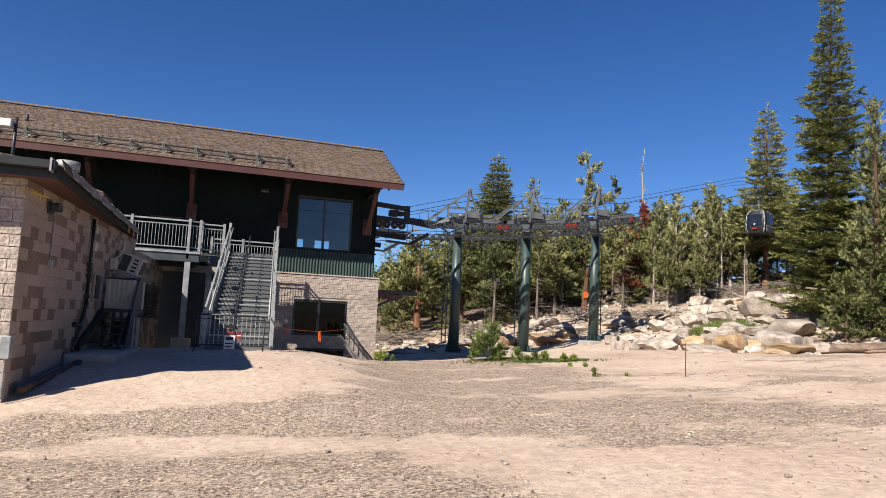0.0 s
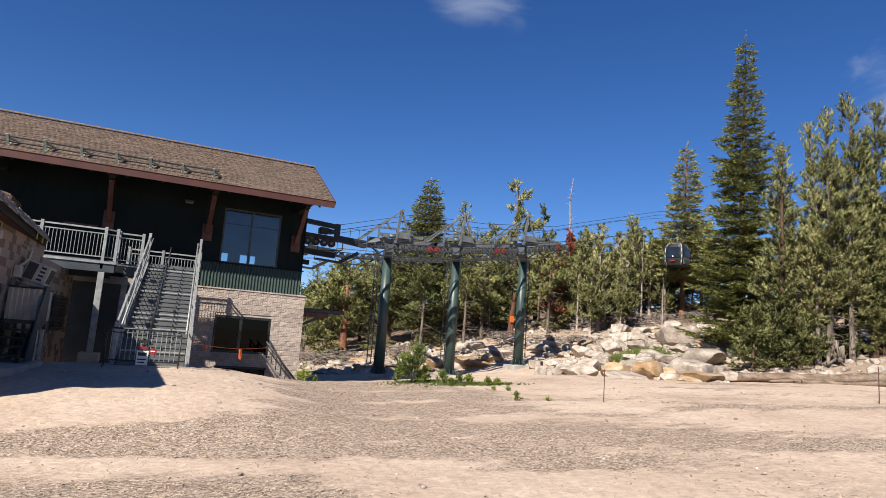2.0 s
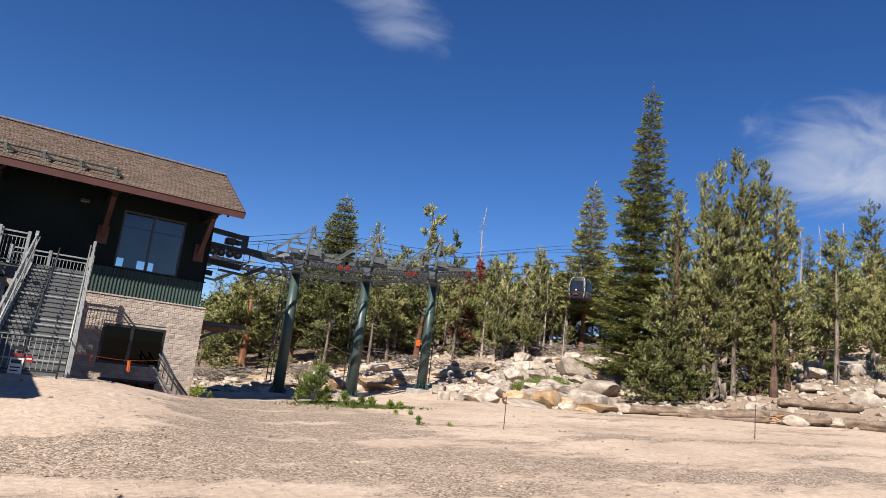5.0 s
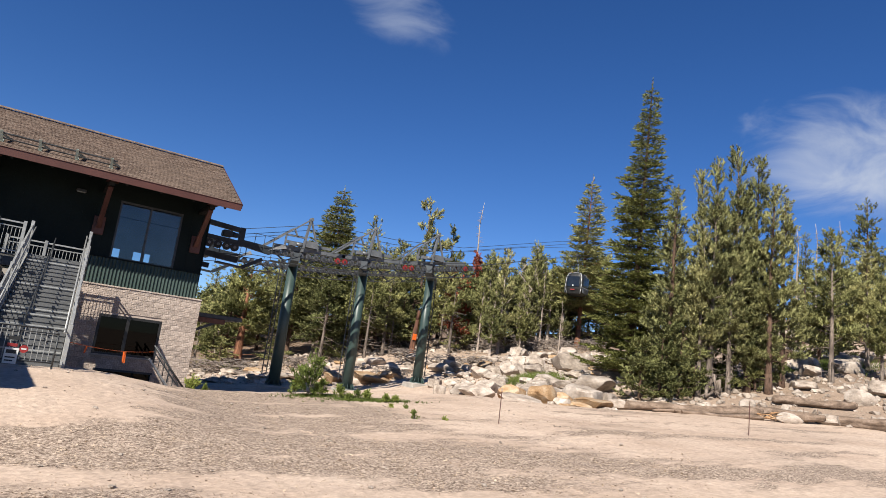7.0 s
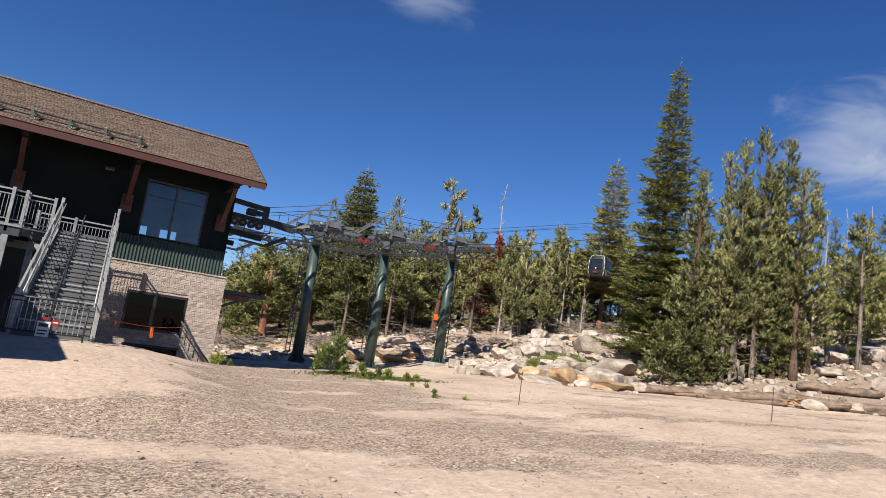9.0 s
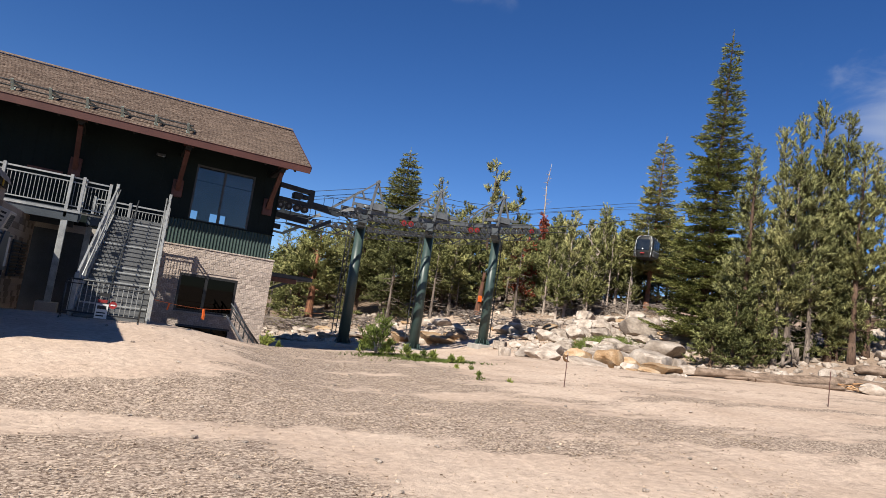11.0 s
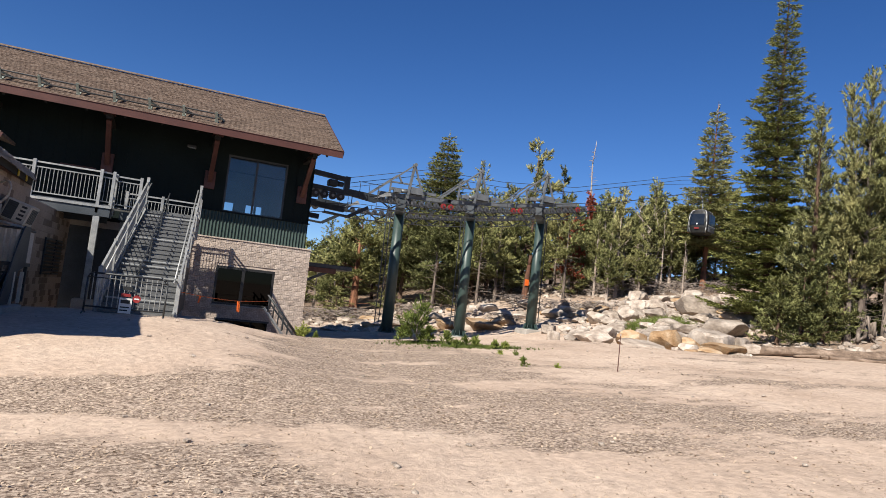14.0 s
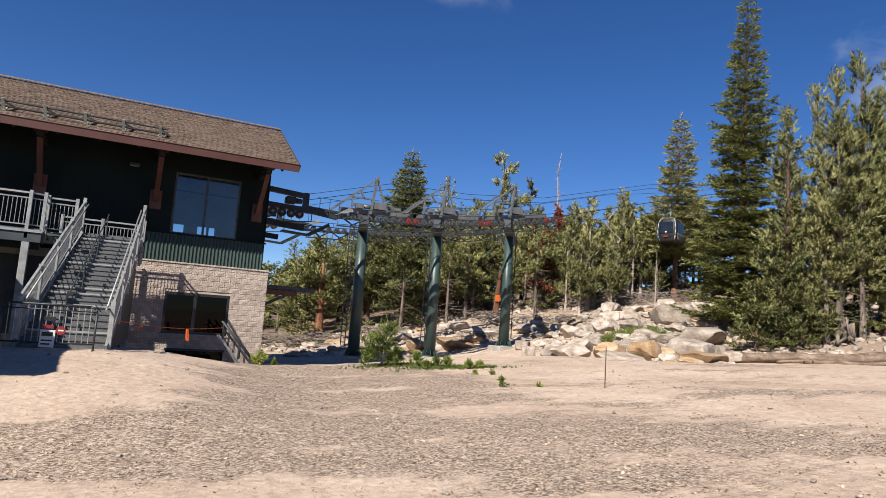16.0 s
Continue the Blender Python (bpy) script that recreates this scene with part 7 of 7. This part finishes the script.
            for q in range(m):                             # the leafy end of the limb, a flat-topped pad
                f = 1.0 - inner * (q + 0.5 * g.uniform()) / m
                for _ in range(many[r > 0.6]):
                    c = o + (tip - o) * f + g.normal(size=3) * [0.17, 0.17, 0.06] * (0.5 + 0.5 * r)
                    shoots.append((*c, *(dirv * 0.6 + [0, 0, 0.85 if kind == "pine" else 0.45] + 0.4 * g.normal(size=3)), sl * g.uniform(0.6, 1.2), sr * g.uniform(0.75, 1.2)))
        shoots += [(*(at(1) + [0, 0, -0.25 * k]), g.normal() * 0.3, g.normal() * 0.3, 1, sl * 0.7, sr * 0.8) for k in range(5)]
    for _ in range(dead):
        o, az, l = at(g.uniform(0.08, base + 0.12)), g.uniform(0, 6.28), radius * g.uniform(0.25, 0.8)
        e = o + [math.cos(az) * l, math.sin(az) * l, g.uniform(-0.5, 0.15) * l]
        tube(trunk, o, e, 0.022, 0.006, 4, False)
    part("trunk", trunk, bark or M_BARK, tree, "tapered bark-covered trunk with bare limbs")
    ob = new("crown", needle_crown("crown", shoots, blades, width, seed + 5, needles or (M_FIR if kind == "fir" else M_PINE), 0.5 if kind == "fir" else 1.0))
    ob.parent = tree
    return tree


def snag(height, seed, needles=0, bend=1.0):
    """A dead bleached trunk with broken limbs."""
    g = np.random.default_rng(seed)
    t = thing("dead_tree", "dead tree with rust-red needles hanging on it" if needles else "bleached dead tree with broken bare limbs", "dead tree", "dead trees")
    bm = B()
    pts = [Vector((0.12 * bend * math.sin(3 * k + seed) * k / 5, 0.1 * bend * math.cos(2 * k + seed) * k / 5, height * k / 6)) for k in range(7)]
    for k in range(6):
        tube(bm, pts[k], pts[k + 1], (0.010 * height + 0.04) * (1 - 0.15 * k), (0.010 * height + 0.04) * (1 - 0.15 * (k + 1)), 8, k in (0, 5))
    part("trunk", bm, M_SNAG, t)
    bm = B()
    cen = []
    for _ in range(int(height * 6)):
        f = g.uniform(0.25, 0.97)
        o = np.array(pts[int(f * 6)].lerp(pts[int(f * 6) + 1], f * 6 - int(f * 6)))
        az, l = g.uniform(0, 6.28), g.uniform(0.3, 1.5) * (1.25 - f)
        e = o + [math.cos(az) * l, math.sin(az) * l, g.uniform(-0.3, 0.3) * l]
        tube(bm, o, e, 0.022, 0.006, 4, False)
        cen += [(*(o + (e - o) * g.uniform(0.3, 1)), *(g.normal(size=3) + [0, 0, -0.6]), 0.35, 0.14) for _ in range(needles)]
    tagged(part("branchwork", bm, M_SNAG, t), kind="stuff")
    if needles:
        ob = new("crown", needle_crown("crown", cen, 22, 0.08, seed, M_DEAD_NEEDLE))
        ob.parent = t
        tagged(ob, "rust-red dead needles")
    return t


def plant(tree, x, y, wide=1.0, turn=0.0, tall=None, sink=0.1):
    tree.matrix_basis = pose(x, y, on_ground(x, y) - sink, 0, 0, turn) @ Matrix.Diagonal((wide, wide, tall or wide, 1))
    return tree


def again(tree, x, y, wide=1.0, turn=0.0, tall=None):
    return plant(copy_thing(tree, Matrix()), x, y, wide, turn, tall)


def stand(kinds, places, seed=0):
    """Trees of these kinds, in turn, at x, y with a height and a crown's half width. kinds: (tree, height, half width)."""
    for k, (x, y, height, half) in enumerate(places):
        tree, h0, r0 = kinds[k % len(kinds)]
        first = tree.matrix_basis.translation.length == 0
        (plant if first else again)(tree, x, y, min(1.6, max(0.5, half / r0)), (57 * k + seed * 31) % 360, height / h0)


# the great fir and the pines at the edge of the sand
NEAR, MID, FAR = (0.42, 0.17, 36, 0.036), (0.50, 0.20, 25, 0.058), (0.70, 0.28, 10, 0.13)
big_fir = plant(conifer("fir", 18.9, 2.9, 3, 0.05, 1.15, label="tall narrow fir tree with layered dark green boughs", needles=M_FIR_DEEP, shoot=(0.50, 0.18, 30, 0.044)), 29.7, 26.3)
pine_a = conifer("pine", 12.0, 1.35, 11, 0.12, 1.5, label="slender grey-green pine at the edge of the sand", needles=M_PINE_GREY, shoot=NEAR, dead=14)
pine_b = conifer("pine", 12.0, 1.25, 12, 0.08, 1.5, label="tall grey-green pine with an uneven crown", needles=M_PINE_GREY, shoot=NEAR, dead=10)
pine_d = conifer("pine", 12.0, 1.4, 14, 0.20, 1.5, M_BARK_PALE, "tall pine with a bare pale trunk beside the sand", M_PINE_GREY, 0.16, NEAR, 24)
stand(((pine_a, 12.0, 1.12), (pine_b, 12.0, 1.04)), ((32.0, 20.2, 12.5, 1.15), (31.6, 19.1, 10.8, 1.0), (33.3, 19.4, 10.1, 1.0), (27.9, 22.3, 11.1, 1.15), (28.6, 22.8, 9.6, 1.0), (30.1, 22.3, 12.1, 0.9), (31.2, 20.0, 9.0, 1.0)))
stand(((pine_d, 12.0, 1.2),), ((29.0, 20.7, 12.4, 1.2), (30.5, 20.5, 13.1, 1.2), (29.5, 20.9, 10.2, 1.0), (29.9, 20.2, 9.2, 0.95), (28.5, 20.9, 8.6, 0.9)))
pine_c = conifer("fir", 14.8, 2.9, 13, 0.22, 0.95, M_BARK_RED, "tall pine with a bare red trunk on the rocky slope", M_FIR_DARK, shoot=(0.60, 0.22, 30, 0.050), dead=20)
plant(pine_c, 38.8, 39.6)
small_pine = conifer("pine", 8.0, 1.8, 27, 0.22, 1.9, M_BARK_PALE, "small green pine with a greyish trunk on the slope", needles=M_PINE, shoot=NEAR, dead=10)
stand(((small_pine, 8.0, 1.4),), ((36.1, 18.3, 8.0, 1.5), (42.9, 19.5, 7.0, 1.4), (39.3, 17.2, 5.6, 0.9)))
low_fir = conifer("bushy", 3.6, 1.3, 26, 0.0, 2.0, label="low bushy dark fir at the foot of the pines", needles=M_FIR_DARK, shoot=(0.36, 0.13, 30, 0.034))
stand(((low_fir, 3.6, 1.15),), ((26.6, 22.9, 3.0, 1.2), (27.2, 22.2, 3.8, 1.3), (27.9, 21.6, 3.8, 1.2), (28.5, 21.1, 2.6, 0.9), (31.6, 19.8, 2.8, 0.95), (33.2, 19.9, 3.2, 0.9), (30.3, 21.9, 3.6, 1.3), (31.2, 21.4, 3.2, 1.2)))

# the forest edge
spire = conifer("cone", 12.0, 2.7, 23, 0.24, 1.15, label="pointed conifer rising above the forest", shoot=MID, dead=34)
spire_b = conifer("cone", 10.0, 1.8, 30, 0.08, 1.1, label="narrow pointed conifer at the forest edge", shoot=MID)
bush_a = conifer("bushy", 7.0, 2.4, 21, 0.36, 1.1, M_BARK_PALE, "broad pine in the forest edge", shoot=MID, dead=34)
bush_b = conifer("bushy", 6.5, 2.2, 22, 0.32, 1.15, label="dense dark pine in the forest edge", needles=M_FIR_DARK, shoot=MID, dead=26)
slim_a = conifer("pine", 8.0, 1.5, 24, 0.16, 1.4, M_SNAG, "slender pine with a pale trunk and thin crown", shoot=MID, dead=18)
slim_b = conifer("pine", 8.0, 1.4, 36, 0.08, 1.3, M_SNAG, "thin pointed pine with a bleached trunk", needles=M_PINE_GREY, shoot=MID, dead=16)
top_pine = conifer("bushy", 12.0, 2.2, 25, 0.42, 0.55, label="tall irregular pine with a tufted top", shoot=(0.60, 0.24, 40, 0.055), dead=14)
stand(((spire, 12.0, 2.6),), ((17.3, 48.1, 8.8, 2.4), (18.6, 44.6, 6.6, 2.0), (22.6, 44.4, 7.0, 2.2), (48.5, 21.9, 11.3, 2.0), (24.2, 47.6, 8.2, 2.2)))
stand(((spire_b, 10.0, 1.6),), ((28.5, 59.0, 12.4, 1.7), (15.2, 64.2, 7.6, 1.6), (17.1, 54.7, 7.0, 1.4), (53.4, 26.1, 10.0, 1.0), (59.3, 31.8, 10.2, 1.0), (22.0, 47.2, 8.0, 1.7), (25.4, 46.8, 8.4, 1.6), (38.6, 45.4, 8.4, 1.5), (43.2, 46.2, 8.0, 1.5)))
stand(((bush_a, 7.0, 2.2), (bush_b, 6.5, 2.0)), ((10.9, 48.5, 4.4, 1.9), (11.6, 47.0, 3.0, 1.4), (9.4, 49.4, 4.0, 1.6), (20.6, 43.4, 5.4, 1.9), (28.1, 43.9, 6.1, 1.9), (30.2, 44.6, 6.3, 1.9), (16.1, 48.6, 5.9, 2.2), (26.6, 46.1, 6.2, 2.2), (14.0, 52.4, 5.6, 2.2), (25.0, 44.9, 5.6, 1.8), (32.6, 46.4, 6.4, 2.0), (36.8, 46.0, 6.0, 1.9), (30.6, 42.6, 3.0, 1.3), (32.0, 43.8, 4.6, 1.7), (33.8, 44.0, 4.6, 1.7), (35.2, 43.0, 4.4, 1.6), (36.6, 43.2, 4.8, 1.7), (38.2, 43.0, 4.6, 1.7), (39.8, 43.6, 5.0, 1.8), (29.0, 42.0, 2.6, 1.2), (34.4, 46.2, 6.4, 1.9), (38.6, 46.0, 6.0, 1.9), (40.4, 45.6, 6.0, 1.9), (26.0, 43.2, 3.4, 1.5), (41.6, 42.4, 5.4, 1.8), (43.4, 40.4, 5.2, 1.8), (23.0, 42.6, 3.6, 1.6), (13.2, 49.8, 5.6, 2.1), (18.6, 46.4, 6.4, 2.2), (22.0, 45.6, 6.2, 2.1), (45.2, 38.6, 5.0, 1.8)))
stand(((slim_a, 8.0, 1.1), (slim_b, 8.0, 1.0)), ((30.8, 41.8, 7.5, 1.2), (30.4, 39.4, 7.9, 0.9), (34.9, 41.1, 8.4, 1.1), (35.5, 43.5, 7.3, 1.1), (37.1, 41.4, 6.3, 1.2), (33.7, 40.3, 5.8, 1.0), (29.2, 38.8, 5.6, 0.8), (37.5, 40.1, 5.6, 0.9), (29.5, 40.7, 5.8, 0.8), (40.6, 42.3, 5.4, 1.0), (32.6, 42.4, 6.6, 1.1), (33.0, 43.6, 7.2, 1.0), (31.8, 38.6, 5.2, 0.8)))
stand(((top_pine, 12.0, 1.7),), ((27.8, 47.4, 12.3, 1.6), (31.5, 49.0, 10.3, 1.2), (26.8, 50.1, 8.8, 1.4)))
# the woods behind
tall_fir = conifer("fir", 13.4, 3.5, 61, 0.28, 1.45, label="dense pointed fir rising above the towers", needles=M_FIR, shoot=(0.50, 0.20, 15, 0.066))
plant(tall_fir, 20.3, 49.0)
edge_pine = conifer("bushy", 7.4, 1.8, 63, 0.48, 1.0, M_BARK_PALE, "forest pine with a bare trunk under a dark crown", needles=M_FIR_DARK, trunk_r=0.15, shoot=MID, dead=44)
stand(((edge_pine, 7.4, 1.6),), ((17.7, 42.7, 6.0, 1.5), (20.4, 41.4, 5.6, 1.4), (27.1, 41.0, 5.6, 1.4), (22.4, 42.6, 5.8, 1.5)))
far_bush = conifer("bushy", 7.0, 2.3, 28, 0.22, 0.85, label="pine in the woods behind the towers", needles=M_FIR_DARK, shoot=FAR)
far_spire = conifer("cone", 8.0, 2.1, 29, 0.15, 0.8, label="pointed conifer in the woods behind the towers", shoot=FAR)
rng = random.Random(77)
woods = []
for k in range(40):                                    # behind the towers, rising with the hill
    x = 11.0 + 0.88 * k
    y = 66.0 - 0.50 * k + rng.uniform(-5, 5)
    woods.append((x + rng.uniform(-0.6, 0.6), y, rng.uniform(4.4, 5.8) + 2.0 * min(1, k / 9), rng.uniform(1.9, 2.5)))
for k in range(40):                                    # over the shoulder of the slope
    x = rng.uniform(45, 92)
    woods.append((x, rng.uniform(max(14.0, 74.0 - 1.05 * x), 92.0 - 0.75 * x), rng.uniform(5.0, 8.2), rng.uniform(1.6, 2.3)))
stand(((far_bush, 7.0, 2.0), (far_spire, 8.0, 1.9)), woods, 3)
# undergrowth along the forest's foot
stand(((far_bush, 7.0, 2.0), (far_spire, 8.0, 1.9)), ((8.6, 46.6, 2.6, 1.3), (12.0, 46.4, 2.2, 1.2), (15.6, 45.6, 1.8, 1.0), (19.0, 44.0, 2.2, 1.1), (23.8, 44.4, 3.0, 1.3), (28.4, 41.8, 2.4, 1.1), (34.2, 41.6, 2.6, 1.1), (40.6, 40.2, 3.4, 1.4), (42.0, 38.4, 3.2, 1.3)), 5)
dead = plant(snag(14.4, 41), 38.3, 54.4)
crooked = plant(snag(7.4, 52, 0, 5.0), 33.3, 40.4)
again(crooked, 31.6, 40.2, 0.8, 140, 0.72)
again(crooked, 35.0, 40.6, 0.8, 70, 0.85)
rust = plant(snag(6.0, 43, 9), 28.3, 42.2)
again(rust, 31.9, 45.4, 0.9, 100, 1.35)
again(rust, 30.2, 46.0, 0.9, 200, 1.15)
for x, y, s in ((36.2, 41.6, 0.5), (35.2, 40.2, 0.46), (32.3, 39.4, 0.42), (13.5, 53.5, 0.40), (57.9, 30.1, 0.78), (59.6, 28.9, 0.80), (58.5, 32.1, 0.76), (32.5, 35.1, 0.30)):
    again(dead, x, y, s, x * 40)
# burnt cedar trunk with its orange notice
ct = thing("burnt_trunk", "thick red cedar trunk standing behind the towers", "tree trunk", at=gpt(24.2, 41.6, -0.2))
bm = B()
for k in range(5):
    tube(bm, (0.05 * k, 0, k * 0.70), (0.05 * (k + 1), 0, (k + 1) * 0.70), 0.25 + 0.02 * math.sin(3 * k) - 0.03 * k, 0.22 + 0.02 * math.sin(3 * k + 3) - 0.03 * k, 12, k in (0, 4))
part("trunk", bm, M_BURNT, ct)
red_trunk = conifer("bushy", 7.0, 2.8, 33, 0.36, 1.7, M_BARK_RED, "broad dark pine with a thick bare red trunk", needles=M_FIR_DARK, trunk_r=0.36, shoot=MID, dead=10)
plant(red_trunk, 13.9, 48.8)
ns = thing("orange_notice", "orange notice board fixed to the cedar trunk", "sign", at=(24.2, 41.37, on_ground(24.2, 41.6) + 1.0))
part("board", bevelled(box(B(), (-0.16, -0.03, 0.1), (0.16, 0.0, 0.55)), 0.008), M_ORANGE, ns)


# ---- low plants ----
def shrub(x, y, h, seed):
    """A young pine: a thin leader and whorls of upswept shoots."""
    g = np.random.default_rng(seed)
    s = thing("sapling", "small green sapling growing in the sand", "sapling", "saplings", at=gpt(x, y, -0.03))
    bm = B()
    cen, ax = [], []
    tube(bm, (0, 0, 0), (0.04 * h, 0, h), 0.016 * h + 0.004, 0.004, 5, False)
    for k in range(int(2 + 40 * h) if h < 0.2 else int(10 + 19 * h)):
        t = g.uniform(0.02, 0.8)
        az, el = g.uniform(0, 6.28), g.uniform(0.25, 0.9)
        d = np.array([math.cos(az) * math.cos(el), math.sin(az) * math.cos(el), math.sin(el)])
        l = h * (0.62 * (1 - t) + 0.08) * g.uniform(0.6, 1.1)
        o = np.array([0.04 * h * t, 0, h * t])
        tube(bm, o, o + d * l, 0.007, 0.003, 4, False)
        for f in np.linspace(0.35, 1, max(3, int(l / 0.07))):
            cen.append(o + d * l * f)
            ax.append(d + [0, 0, 0.5])
    for f in np.linspace(0.6, 1, 5):
        cen.append(np.array([0.04 * h * f, 0, h * f]))
        ax.append(np.array([0, 0, 1.0]))
    part("stem", bm, M_TWIG, s)
    ob = new("leaves", crown_mesh("leaves", cen, ax, 0.07 + 0.08 * min(1, h), 0.026, 3 if h < 0.2 else 8, seed, M_SHRUB))
    ob.parent = s


SHRUBS = ((7.55, 19.4, 1.3), (7.25, 19.7, 0.5), (7.85, 19.3, 0.55), (8.35, 18.3, 0.22), (4.9, 22.5, 0.55), (5.5, 23.2, 0.3), (8.75, 18.6, 0.30), (9.5, 18.2, 0.24), (9.1, 18.6, 0.3), (8.15, 14.3, 0.19), (8.9, 14.1, 0.09), (9.4, 16.8, 0.13), (9.0, 16.9, 0.11), (9.9, 18.3, 0.2), (8.3, 18.9, 0.4))
for k, (x, y, h) in enumerate(SHRUBS):
    shrub(x, y, h, 300 + k)


def grass(name, cx, cy, rx, ry, count, seed, h):
    g = np.random.default_rng(seed)
    p = g.normal(size=(count, 2)) * [rx, ry] * 0.5 + [cx, cy]
    cen = np.column_stack([p, ground_z(p[:, 0], p[:, 1])])
    ob = new(name, crown_mesh(name, cen, np.tile([0, 0, 1.0], (count, 1)), h, 0.018, 5, seed, M_GRASS, 0.45))
    tagged(ob, "patch of green grass on the sand", "grass", "", "stuff")


grass("grass_patch", 9.2, 18.5, 1.3, 0.4, 800, 1, 0.06)
grass("grass_patch", 25.6, 29.5, 2.0, 1.2, 1500, 2, 0.3)
grass("grass_patch", 42.2, 22.3, 3.4, 2.8, 2600, 3, 0.45)
grass("grass_patch", 8.0, 19.4, 1.0, 0.4, 500, 4, 0.07)


# ---- loose stones and chips on the yard ----
def scatter_chips():
    g = np.random.default_rng(9)
    n = 120000
    y = 0.4 + 19.8 * g.uniform(0, 1, n) ** 1.4
    x = 0.33 * (y - 1) + g.uniform(-1, 1, n) * (0.85 * y + 1.0)
    keep = g.uniform(0, 1, n) < (0.08 + 0.92 * chip_mask(x, y)) * smooth(0.4, 4.0, y)
    keep &= ~((x < -2.7) & (y > 11.2))
    x, y = x[keep], y[keep]
    n = len(x)
    s = 0.005 + 0.009 * g.uniform(0, 1, n) ** 2.2
    z = ground_z(x, y) + 0.35 * s
    a = g.uniform(0, 6.28, n)
    el = g.uniform(1.0, 2.4, n)
    u = np.stack([np.cos(a) * s * el, np.sin(a) * s * el, g.normal(size=n) * s * 0.5], 1)
    v = np.stack([-np.sin(a) * s, np.cos(a) * s, g.normal(size=n) * s * 0.5], 1)
    w = np.stack([g.normal(size=n) * s * 0.2, g.normal(size=n) * s * 0.2, s * g.uniform(0.4, 0.8, n)], 1)
    c = np.stack([x, y, z], 1)
    verts = np.stack([c + u, c + v, c - u, c - v, c + w], 1).reshape(-1, 3)
    i = np.arange(n)[:, None] * 5
    faces = np.concatenate([i + f for f in ([0, 1, 4], [1, 2, 4], [2, 3, 4], [3, 0, 4])])
    me = bpy.data.meshes.new("wood_chips")
    me.vertices.add(len(verts))
    me.vertices.foreach_set("co", verts.ravel().astype(np.float32))
    me.loops.add(faces.size)
    me.loops.foreach_set("vertex_index", faces.ravel().astype(np.int32))
    me.polygons.add(len(faces))
    me.polygons.foreach_set("loop_start", np.arange(0, faces.size, 3, dtype=np.int32))
    me.update(calc_edges=True)
    me.materials.append(M_CHIPS)
    tagged(new("wood_chips", me), "wood chips and gravel strewn over the sand", "gravel", "", "stuff")


scatter_chips()
for k in range(110):
    y = 4.5 + 14 * rng.random() ** 1.3
    x = 0.33 * y + rng.uniform(-1, 1) * 0.75 * y
    if x < -2.4 and y > 10:
        continue
    ob = new("stone", rng.choice(SMALL_ROCKS))
    s = rng.uniform(0.014, 0.042)
    ob.matrix_basis = pose(x, y, on_ground(x, y) + s * 0.3, 0, 0, rng.uniform(0, 360)) @ Matrix.Diagonal((s * 1.3, s, s, 1))
    tagged(ob, "small loose stone on the sand", "stone", "loose stones")
